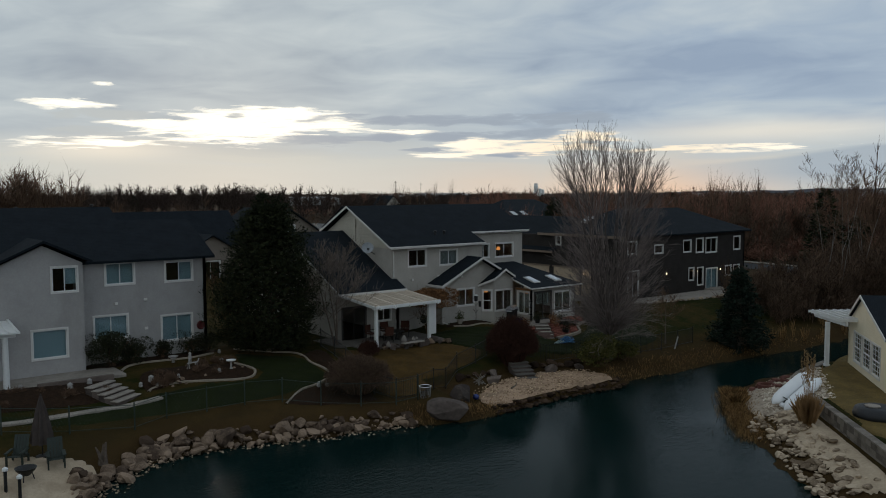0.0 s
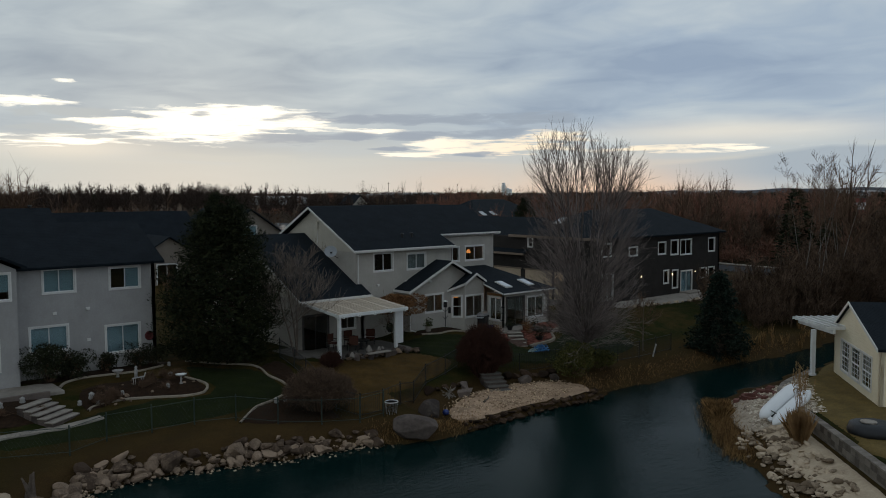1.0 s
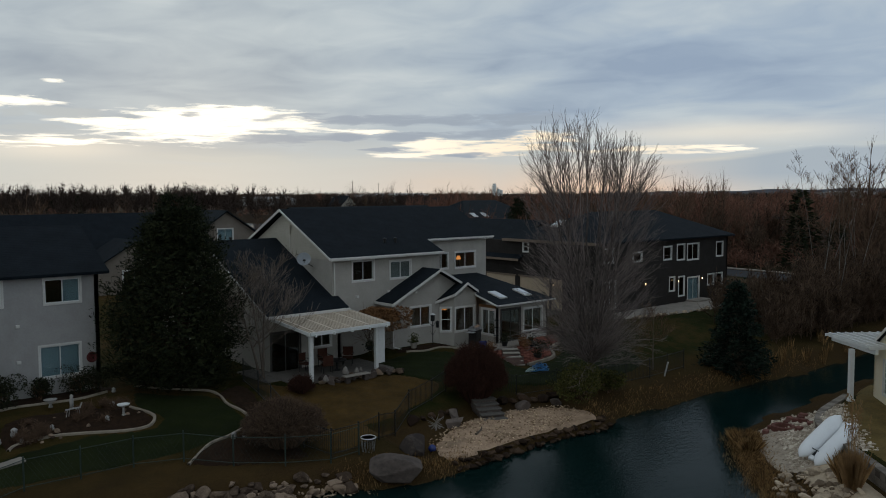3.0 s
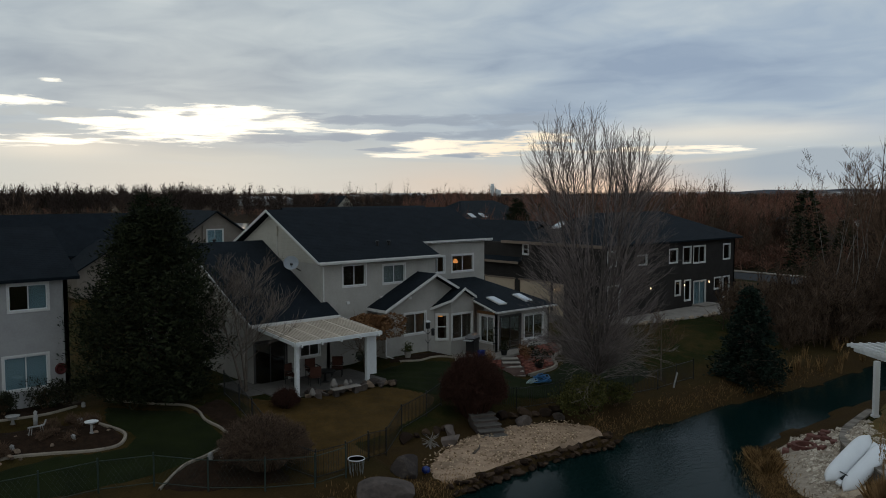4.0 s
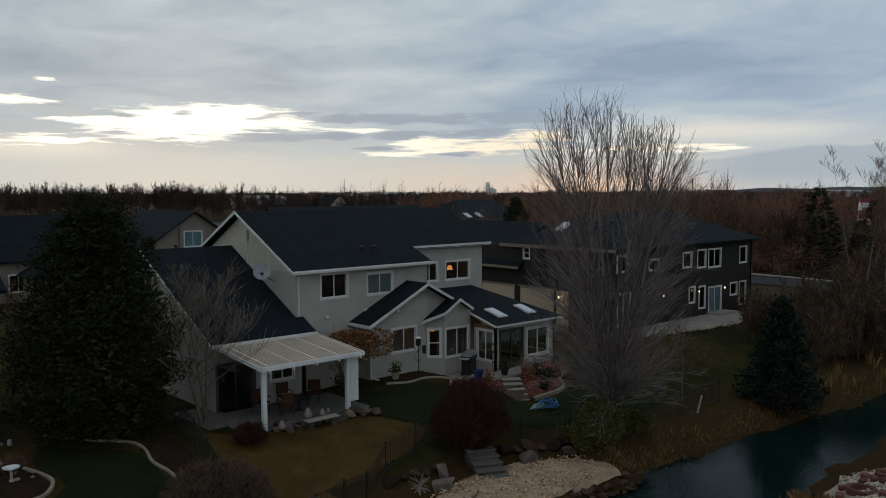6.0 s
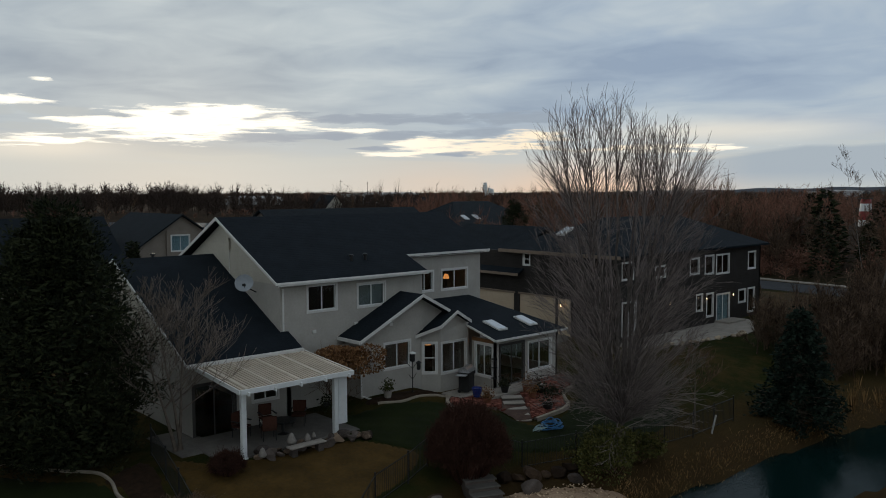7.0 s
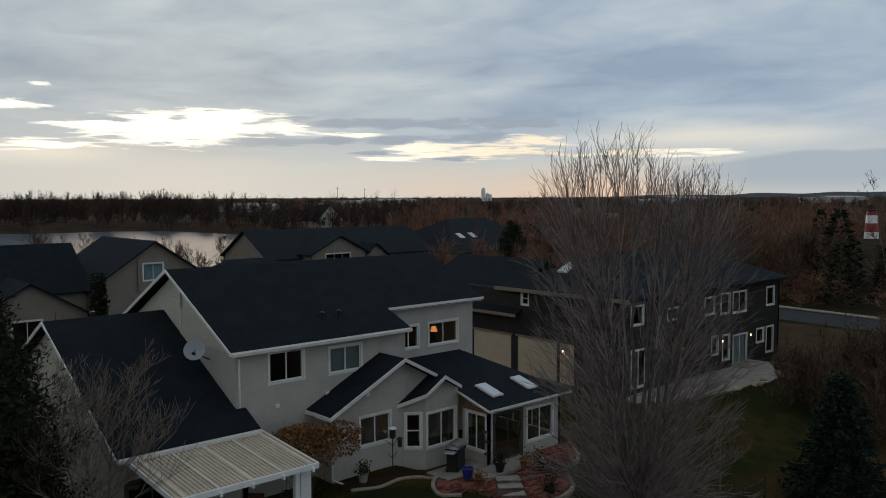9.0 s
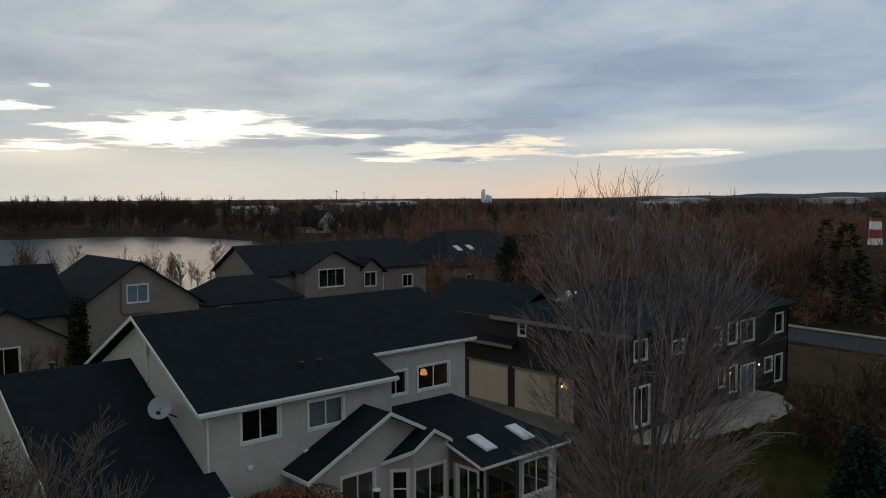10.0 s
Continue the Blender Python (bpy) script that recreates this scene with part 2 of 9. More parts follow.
def ground_material():
    """Lawn, dormant turf and bare earth, blended by noise and by the distance to water."""
    m = bpy.data.materials.new("ground_cover")
    m.use_nodes = True
    N = Nodes(m.node_tree)
    obj = N.n("ShaderNodeTexCoord").outputs["Object"]
    big, mid, fine = N.noise(obj, 0.09, 4, 0.6), N.noise(obj, 0.7, 5, 0.65), N.noise(obj, 22.0, 3, 0.7)
    z = N.n("ShaderNodeSeparateXYZ", Vector=obj).outputs[2]
    green = N.ramp(fine, [(0.3, (0.011, 0.014, 0.0040)), (0.7, (0.030, 0.034, 0.0092))])
    straw = N.ramp(fine, [(0.3, (0.038, 0.024, 0.0085)), (0.7, (0.100, 0.062, 0.022))])
    soil = N.ramp(fine, [(0.3, (0.018, 0.011, 0.006)), (0.7, (0.056, 0.034, 0.019))])
    dry = N.ramp(N.math("ADD", N.math("MULTIPLY", big, 0.55), N.math("MULTIPLY", mid, 0.45)), [(0.44, 0.0), (0.60, 1.0)])
    col = N.mix(dry, green, straw)
    low = N.ramp(N.math("ADD", z, N.math("MULTIPLY", mid, 0.5)), [(0.45, 1.0), (0.95, 0.0)])
    col = N.mix(low, col, N.mix(mid, soil, straw))
    # woodland floor beyond the gardens
    s = N.n("ShaderNodeSeparateXYZ", Vector=obj)
    away = N.math("SQRT", N.math("ADD", N.math("POWER", N.math("SUBTRACT", s.outputs[0], 25.0), 2.0), N.math("POWER", N.math("SUBTRACT", s.outputs[1], 35.0), 2.0)))
    wood = N.ramp(N.math("DIVIDE", N.math("ADD", away, N.math("MULTIPLY", big, 30.0)), 100.0), [(0.65, 0.0), (1.0, 1.0)])
    floor_col = N.ramp(N.math("ADD", N.math("MULTIPLY", mid, 0.5), N.math("MULTIPLY", big, 0.5)), [(0.35, (0.016, 0.011, 0.008)), (0.6, (0.048, 0.032, 0.020)), (0.72, (0.085, 0.065, 0.040))])
    col = N.mix(wood, col, floor_col)
    bs = N.n("ShaderNodeBsdfPrincipled", Roughness=0.95)
    bs.inputs["Specular IOR Level"].default_value = 0.03
    N.put(bs.inputs["Base Color"], col)
    bn = N.n("ShaderNodeBump", Strength=0.9, Distance=0.05)
    N.put(bn.inputs["Height"], fine)
    N.t.links.new(bn.outputs[0], bs.inputs["Normal"])
    N.t.links.new(bs.outputs[0], N.n("ShaderNodeOutputMaterial").inputs[0])
    return m


M_WATER, M_LAKE, M_GROUND = water_material("pond_water", 0.045, 0.42, 0.5, 1.10, (0.003, 0.0135, 0.0125)), water_material("lake_water", 0.42, 1.0, 0.15, 1.13, (0.018, 0.034, 0.052)), ground_material()
M_STUCCO = material("light_stucco", (0.3708, 0.345, 0.3055), (0.4635, 0.43, 0.3831), 1.2, 0.9, bump=0.4, bump_scale=60, stains=(0.33, 0.31, 0.28))
M_STUCCO_GREY = material("grey_stucco", (0.33, 0.315, 0.305), (0.41, 0.395, 0.38), 1.2, 0.9, bump=0.4, bump_scale=60, stains=(0.30, 0.285, 0.27))
M_STUCCO_TAN = material("tan_stucco", (0.185, 0.155, 0.128), (0.25, 0.212, 0.176), 1.0, 0.9, bump=0.3, bump_scale=50)
M_ROOF = striped("dark_shingle", (0.0042, 0.0068, 0.0096), (0.0118, 0.0164, 0.0216), 1, 0.14, 0.9)
M_ROOF_X = striped("dark_shingle_side", (0.0042, 0.0068, 0.0096), (0.0118, 0.0164, 0.0216), 0, 0.14, 0.9)
M_TRIM = material("white_trim", (0.58, 0.56, 0.53), (0.70, 0.68, 0.64), 4, 0.55, bump=0.1)
M_FRAME = material("white_vinyl", (0.66, 0.66, 0.64), (0.76, 0.76, 0.74), 6, 0.4)
# dimness and warm tone of the rooms are put into this dark colour
M_INSIDE = material("dim_room_plaster", (0.075, 0.048, 0.033), (0.115, 0.078, 0.055), 2, 0.9)
M_GLASS = glass("window_glass", extra=0.035)
M_DARKSIDING = striped("charcoal_siding", (0.022, 0.019, 0.017), (0.040, 0.035, 0.031), 2, 0.2, 0.8)
M_SIDING = striped("cream_siding", (0.76, 0.66, 0.47), (0.84, 0.75, 0.57), 2, 0.16, 0.7)
M_GARAGE = material("tan_garage_door", (0.45, 0.345, 0.235), (0.53, 0.415, 0.295), 2, 0.6)
M_BROWN_TRIM = material("brown_trim", (0.16, 0.115, 0.08), (0.24, 0.175, 0.125), 4, 0.6)
M_CONC = material("pale_concrete", (0.22, 0.19, 0.16), (0.38, 0.34, 0.295), 1.5, 0.9, bump=0.4, bump_scale=25, stains=(0.2, 0.18, 0.16))
M_EDGING = material("concrete_edging", (0.20, 0.165, 0.128), (0.36, 0.305, 0.24), 3, 0.9, bump=0.4)
M_SAND = material("pale_sand", (0.2052, 0.1339, 0.08464), (0.54, 0.3735, 0.253), 1.6, 0.95, bump=1.0, bump_scale=6, stains=(0.14, 0.10, 0.066))
M_ROCK = material("tan_rock", (0.060, 0.040, 0.028), (0.285, 0.205, 0.145), 2.2, 0.9, bump=0.8, bump_scale=9, each=0.5)
M_ROCK_SMALL = material("mixed_cobble", (0.143, 0.09975, 0.068), (0.44, 0.323, 0.224), 2.2, 0.9, bump=0.6, bump_scale=12, island=0.6)
M_BASALT = material("grey_boulder", (0.0488, 0.03885, 0.0342), (0.1586, 0.126, 0.108), 1.6, 0.85, bump=0.9, bump_scale=7, each=0.3)
M_BARK = material("grey_bark", (0.063, 0.04914, 0.03828), (0.182, 0.1447, 0.1162), 4, 0.9, bump=0.5)
M_TWIG = material("twig", (0.07076, 0.042, 0.027), (0.1647, 0.1029, 0.0666), 2, 0.9, island=0.5)
M_TWIG_RED = material("russet_twig", (0.118, 0.058, 0.040), (0.29, 0.148, 0.102), 1.0, 0.95, island=0.6)
M_NEEDLE = material("pine_needle", (0.0060, 0.0090, 0.0034), (0.030, 0.034, 0.0135), 1.2, 0.8, island=0.6)
M_NEEDLE_BLUE = material("spruce_needle", (0.00672, 0.01386, 0.0098), (0.02352, 0.03696, 0.0252), 1.2, 0.8, island=0.6)
M_LEAF_GREEN = material("evergreen_leaf", (0.0244, 0.0315, 0.0072), (0.08784, 0.08925, 0.0234), 2, 0.7, island=0.6)
M_LEAF_RUST = material("withered_leaf", (0.105, 0.048, 0.020), (0.27, 0.140, 0.064), 2, 0.8, island=0.6)
M_GRASS_TAN = material("dry_grass", (0.1013, 0.0546, 0.02125), (0.3645, 0.221, 0.09375), 2, 0.9, island=0.7)
M_MULCH = material("dark_mulch", (0.00976, 0.005775, 0.00315), (0.04148, 0.02205, 0.0117), 5, 0.95, bump=0.9, bump_scale=30)
M_BLACK = material("black_metal", (0.010, 0.010, 0.010), (0.022, 0.022, 0.022), 6, 0.5, metal=0.3)
M_STEEL = material("brushed_steel", (0.45, 0.45, 0.46), (0.60, 0.60, 0.62), 8, 0.35, metal=0.9)
M_LAMP_WARM = glow("warm_lamp", (1.0, 0.36, 0.10), 0.95)
M_LAMP_WHITE = glow("porch_lamp", (1.0, 0.70, 0.38), 4.5)
M_TWIG_MAROON = material("maroon_twig", (0.02684, 0.01155, 0.0081), (0.07076, 0.03255, 0.0225), 1.5, 0.95, island=0.5)
M_LEAF_OLIVE = material("olive_leaf", (0.034, 0.036, 0.009), (0.105, 0.097, 0.028), 1.5, 0.8, island=0.6)
M_GRAVEL_BED = material("gravel_ground", (0.20, 0.155, 0.115), (0.50, 0.42, 0.33), 5, 0.95, bump=0.9, bump_scale=14)
M_TWIG_DUSK = material("dusky_twig", (0.030, 0.021, 0.017), (0.080, 0.055, 0.042), 0.5, 0.95, island=0.6)
M_BIRCH = material("birch_bark", (0.10, 0.088, 0.078), (0.27, 0.245, 0.22), 5, 0.8, stretch=(1, 1, 0.4))
# closed blind; the sky mirrored in the panes is put into its teal colour
M_SKY_BLIND = striped("sky_tint_blind", (0.34, 0.46, 0.52), (0.44, 0.57, 0.62), 2, 0.05, 0.8)
M_SIDING_PALE = striped("pale_lap_siding", (0.42, 0.385, 0.32), (0.52, 0.48, 0.40), 2, 0.2, 0.8)
M_CURTAIN = material("grey_curtain", (0.26, 0.27, 0.27), (0.36, 0.37, 0.36), 3, 0.9, stretch=(6, 6, 0.4))
M_CEDAR = material("cedar_board", (0.16, 0.075, 0.032), (0.26, 0.13, 0.06), 4, 0.7, stretch=(1, 0.2, 1))
M_FRAME_DARK = material("bronze_frame", (0.03, 0.026, 0.022), (0.05, 0.044, 0.04), 6, 0.5)
M_SKYLIGHT = material("skylight_dome", (0.52, 0.54, 0.56), (0.62, 0.64, 0.66), 5, 0.15)
M_TWIG_PALE = material("pale_twig", (0.086, 0.06587, 0.05343), (0.2366, 0.189, 0.156), 1.2, 0.9, island=0.5)
M_TREE_TWIG = material("silver_brown_twig", (0.100, 0.080, 0.073), (0.255, 0.209, 0.193), 1.2, 0.9, island=0.5)
M_TREE_BARK = material("smooth_grey_bark", (0.055, 0.046, 0.041), (0.15, 0.126, 0.112), 4, 0.9, bump=0.4)
M_ROCK_DARK = material("brown_rock", (0.02281, 0.01339, 0.008415), (0.08815, 0.05534, 0.03519), 2.2, 0.9, bump=0.8, bump_scale=9, each=0.5)
M_PLUME = material("amber_plume", (0.17, 0.095, 0.040), (0.34, 0.21, 0.10), 3, 0.9)
M_TURF = material("olive_turf", (0.072, 0.051, 0.0168), (0.184, 0.1275, 0.0448), 1.0, 0.95, bump=0.8, bump_scale=30)
M_GRAVEL = material("crushed_gravel", (0.32, 0.26, 0.20), (0.64, 0.56, 0.46), 3, 0.9, island=0.7)
M_ROCK_PALE = material("pale_stone", (0.15, 0.108, 0.072), (0.50, 0.395, 0.285), 2.2, 0.9, bump=0.7, bump_scale=9, each=0.55)
M_WALLSTONE = material("wall_stone", (0.10, 0.085, 0.07), (0.22, 0.19, 0.16), 3, 0.9, bump=0.7, bump_scale=12, each=0.5)
M_CAP = material("grey_cap_stone", (0.13, 0.112, 0.095), (0.27, 0.235, 0.20), 3, 0.9, bump=0.6, bump_scale=12, each=0.5)
M_REDBLOCK = material("red_block", (0.11, 0.045, 0.036), (0.21, 0.10, 0.082), 3, 0.9, bump=0.5, each=0.4)
M_KAYAK = material("white_plastic", (0.74, 0.75, 0.76), (0.82, 0.83, 0.84), 2, 0.4)
M_TARP = material("black_cover", (0.007, 0.0075, 0.009), (0.016, 0.017, 0.02), 3, 0.6, bump=0.6, bump_scale=4)
M_LEAF_DARK = material("dark_evergreen_leaf", (0.0122, 0.0147, 0.0072), (0.03904, 0.042, 0.0198), 2, 0.7, island=0.6)
M_LAWN = material("dark_lawn", (0.006222, 0.009237, 0.001912), (0.01763, 0.02361, 0.00459), 0.8, 0.95, bump=0.8, bump_scale=40)
M_WREATH = material("red_wreath", (0.06, 0.012, 0.012), (0.16, 0.05, 0.05), 9, 0.9)
M_GREEN = material("green_paint", (0.0048, 0.012, 0.008), (0.0104, 0.022, 0.0144), 4, 0.6)
M_UMBRELLA = material("taupe_canvas", (0.055, 0.044, 0.040), (0.085, 0.070, 0.064), 4, 0.9)
M_FENCE_GREEN = material("green_fence_coat", (0.012, 0.024, 0.018), (0.026, 0.044, 0.034), 6, 0.5)
M_SHEET_LIGHT = material("white_sheet_batten", (0.55, 0.475, 0.385), (0.66, 0.575, 0.475), 1.5, 0.6)
M_SHEET = material("weathered_white_sheet", (0.46, 0.385, 0.30), (0.60, 0.51, 0.41), 1.5, 0.6, stains=(0.40, 0.35, 0.28))
M_PAVE = material("grey_paving", (0.095, 0.084, 0.074), (0.165, 0.15, 0.134), 1.5, 0.9, bump=0.4, stains=(0.09, 0.08, 0.07))
M_CUSHION = material("rust_cushion", (0.045, 0.0175, 0.0125), (0.085, 0.0375, 0.025), 6, 0.9)
M_POTBLUE = material("cobalt_glaze", (0.010, 0.022, 0.12), (0.02, 0.045, 0.20), 4, 0.25)
M_TERRA = material("terracotta", (0.16, 0.060, 0.035), (0.26, 0.11, 0.065), 4, 0.85)
M_HOSE = material("blue_hose", (0.03, 0.14, 0.34), (0.06, 0.24, 0.50), 6, 0.5)
M_HOSE_PALE = material("pale_hose", (0.28, 0.38, 0.38), (0.42, 0.52, 0.50), 6, 0.5)
M_DRIFT = material("bleached_wood", (0.17, 0.15, 0.13), (0.30, 0.27, 0.24), 5, 0.9)
M_MORTAR = material("dark_mortar", (0.055, 0.034, 0.028), (0.11, 0.07, 0.055), 5, 0.95)
M_BRICK = material("red_brick", (0.13, 0.040, 0.028), (0.27, 0.105, 0.075), 3, 0.9, bump=0.5, each=0.7)
M_BRICK_ISLAND = material("red_brick_joined", (0.13, 0.040, 0.028), (0.27, 0.105, 0.075), 3, 0.9, bump=0.5, island=0.7)
M_TURF_GOLD = material("golden_turf", (0.03436, 0.02029, 0.00486), (0.102, 0.05796, 0.01539), 0.9, 0.95, bump=0.8, bump_scale=35)
M_ROOF_GREY = striped("grey_shingle", (0.009, 0.0115, 0.014), (0.020, 0.024, 0.028), 1, 0.16, 0.9)
M_RED = material("red_paint", (0.22, 0.020, 0.020), (0.32, 0.045, 0.04), 3, 0.6)
M_HILL = material("hazy_hill", (0.050, 0.055, 0.066), (0.075, 0.080, 0.092), 0.002, 1.0)
M_ROAD = material("asphalt", (0.028, 0.029, 0.032), (0.050, 0.051, 0.055), 0.8, 0.85, bump=0.3)
M_DISH = material("grey_dish", (0.26, 0.28, 0.30), (0.34, 0.36, 0.38), 5, 0.5)
M_ORNAMENT = material("weathered_white", (0.24, 0.23, 0.215), (0.42, 0.40, 0.375), 7, 0.8)
M_THICKET = material("thicket_twig", (0.046, 0.030, 0.021), (0.15, 0.098, 0.066), 0.4, 0.95, island=0.6)
M_MEADOW = material("dry_meadow_turf", (0.02013, 0.01181, 0.003375), (0.0732, 0.04253, 0.01215), 0.5, 0.95, bump=0.8, bump_scale=30)
M_DRIVE = material("worn_driveway", (0.085, 0.075, 0.065), (0.15, 0.135, 0.12), 0.8, 0.9, bump=0.3, stains=(0.06, 0.052, 0.045))
M_SAND_PALE = material("dry_pale_sand", (0.34, 0.265, 0.185), (0.54, 0.43, 0.31), 1.2, 0.95, bump=0.8, bump_scale=9, stains=(0.24, 0.18, 0.12))
M_SHELL = material("sand_pebble", (0.208, 0.138, 0.0825), (0.676, 0.504, 0.341), 3, 0.9, island=0.8)

# ---- mesh tools ----
BASE = {}


def link(name, bm, mat, parent=None, label="", smooth=False):
    me = bpy.data.meshes.new(name)
    bmesh.ops.recalc_face_normals(bm, faces=bm.faces)
    bm.to_mesh(me)
    bm.free()
    if smooth:
        me.shade_smooth()
    for one in mat if isinstance(mat, (list, tuple)) else [mat]:
        me.materials.append(one)
    ob = new(name, me)
    if parent is not None:
        ob.parent = parent
    if label:
        tagged(ob, label)
    return ob


def part(name, bm, mat, parent, label="", smooth=False):
    """One mesh under a thing or a part; built in place if the thing has a base, else in the thing's own frame."""
    if parent.name in BASE:
        bmesh.ops.translate(bm, verts=bm.verts, vec=-BASE[parent.name])
    ob = link(name, bm, mat, parent, label, smooth)
    if parent.name in BASE:
        BASE[ob.name] = BASE[parent.name]
    return ob


def thing(name, loc, label, category, group="", turn=0.0, placed=False):
    """The Empty at a thing's base. placed: its parts are given in the world's coordinates."""
    ob = new(name)
    ob.empty_display_size = 0.2
    ob.matrix_basis = pose(*loc, 0, 0, turn)
    if placed:
        BASE[ob.name] = Vector(loc)
    return tagged(ob, label, category, group)


def box(bm, x0, x1, y0, y1, z0, z1, bevel=0.0):
    vs = [bm.verts.new((x, y, z)) for z in (z0, z1) for x, y in ((x0, y0), (x1, y0), (x1, y1), (x0, y1))]
    for f in ((3, 2, 1, 0), (4, 5, 6, 7), (0, 1, 5, 4), (1, 2, 6, 5), (2, 3, 7, 6), (3, 0, 4, 7)):
        bm.faces.new([vs[i] for i in f])
    if bevel:
        es = {e for v in vs for e in v.link_edges}
        bmesh.ops.bevel(bm, geom=list(es), offset=bevel, segments=1, affect="EDGES")
    return bm


def bm_box(*a, **k):
    return box(bmesh.new(), *a, **k)


def obox(bm, m, sx, sy, sz):
    """A box of that size, its foot's middle at the origin of m."""
    vs = [bm.verts.new(m @ Vector((x * sx / 2, y * sy / 2, z * sz))) for z in (0, 1) for x, y in ((-1, -1), (1, -1), (1, 1), (-1, 1))]
    for f in ((3, 2, 1, 0), (4, 5, 6, 7), (0, 1, 5, 4), (1, 2, 6, 5), (2, 3, 7, 6), (3, 0, 4, 7)):
        bm.faces.new([vs[i] for i in f])
    return bm


def prism(bm, pts, vec):
    """A flat polygon pushed along vec."""
    vec = Vector(vec)
    a = [bm.verts.new(p) for p in pts]
    b = [bm.verts.new(Vector(p) + vec) for p in pts]
    bm.faces.new(a)
    bm.faces.new(b[::-1])
    for i in range(len(a)):
        j = (i + 1) % len(a)
        bm.faces.new((a[i], b[i], b[j], a[j]))
    return bm


def bar(bm, p, q, w, h):
    """A straight board from p to q, w wide level across and h high, hanging below the line."""
    p, q = Vector(p), Vector(q)
    side = (q - p).cross(Vector((0, 0, 1)))
    side = side.normalized() * w / 2 if side.length > 1e-6 else Vector((w / 2, 0, 0))
    return prism(bm, [p - side, p + side, p + side - Vector((0, 0, h)), p - side - Vector((0, 0, h))], q - p)


def tube(bm, p, q, r0, r1, n=5, cap=False):
    p, q = Vector(p), Vector(q)
    z = (q - p).normalized()
    x = z.orthogonal().normalized()
    y = z.cross(x)
    rings = []
    for c, r in ((p, r0), (q, r1)):
        rings.append([bm.verts.new(c + (x * math.cos(k * math.tau / n) + y * math.sin(k * math.tau / n)) * r) for k in range(n)])
    for k in range(n):
        bm.faces.new((rings[0][k], rings[0][(k + 1) % n], rings[1][(k + 1) % n], rings[1][k]))
    if cap:
        bm.faces.new(rings[1]), bm.faces.new(rings[0][::-1])
    return bm


def lathe(bm, rows, n=14, at=(0, 0, 0)):
    """A turned body from rows of (radius, height)."""
    at = Vector(at)
    rings = [[bm.verts.new(at + Vector((r * math.cos(k * math.tau / n), r * math.sin(k * math.tau / n), z))) for k in range(n)] for r, z in rows]
    for a, b in zip(rings, rings[1:]):
        for k in range(n):
            bm.faces.new((a[k], a[(k + 1) % n], b[(k + 1) % n], b[k]))
    bm.faces.new(rings[0][::-1]), bm.faces.new(rings[-1])
    return bm


def wall(bm, p, q, z0, z1, thick, holes=()):
    """An upright wall from p to q (its outer face on the right hand of the way), with rectangular holes (u0, u1, z0, z1)."""
    p, q = Vector((*p, 0)), Vector((*q, 0))
    d = (q - p).normalized()
    inn = Vector((-d.y, d.x, 0)) * thick
    length = (q - p).length
    us = sorted({0.0, length, *(h[0] for h in holes), *(h[1] for h in holes)})
    zs = sorted({z0, z1, *(h[2] for h in holes), *(h[3] for h in holes)})
    us, zs = [u for u in us if 0 <= u <= length], [z for z in zs if z0 <= z <= z1]
    solid = [[not any(h[0] < (us[i] + us[i + 1]) / 2 < h[1] and h[2] < (zs[j] + zs[j + 1]) / 2 < h[3] for h in holes) for j in range(len(zs) - 1)] for i in range(len(us) - 1)]
    seen = {}

    def vert(i, j, side):
        if (i, j, side) not in seen:
            seen[i, j, side] = bm.verts.new(p + d * us[i] + inn * side + Vector((0, 0, zs[j])))
        return seen[i, j, side]

    def filled(i, j):
        return 0 <= i < len(us) - 1 and 0 <= j < len(zs) - 1 and solid[i][j]

    for i in range(len(us) - 1):
        for j in range(len(zs) - 1):
            if not solid[i][j]:
                continue
            for side in (0, 1):
                bm.faces.new([vert(*c, side) for c in ((i, j), (i + 1, j), (i + 1, j + 1), (i, j + 1))])
            for (a, b), (di, dj) in ((((i, j), (i + 1, j)), (0, -1)), (((i, j + 1), (i + 1, j + 1)), (0, 1)), (((i, j), (i, j + 1)), (-1, 0)), (((i + 1, j), (i + 1, j + 1)), (1, 0))):
                if not filled(i + di, j + dj):
                    bm.faces.new((vert(*a, 0), vert(*b, 0), vert(*b, 1), vert(*a, 1)))
    return bm


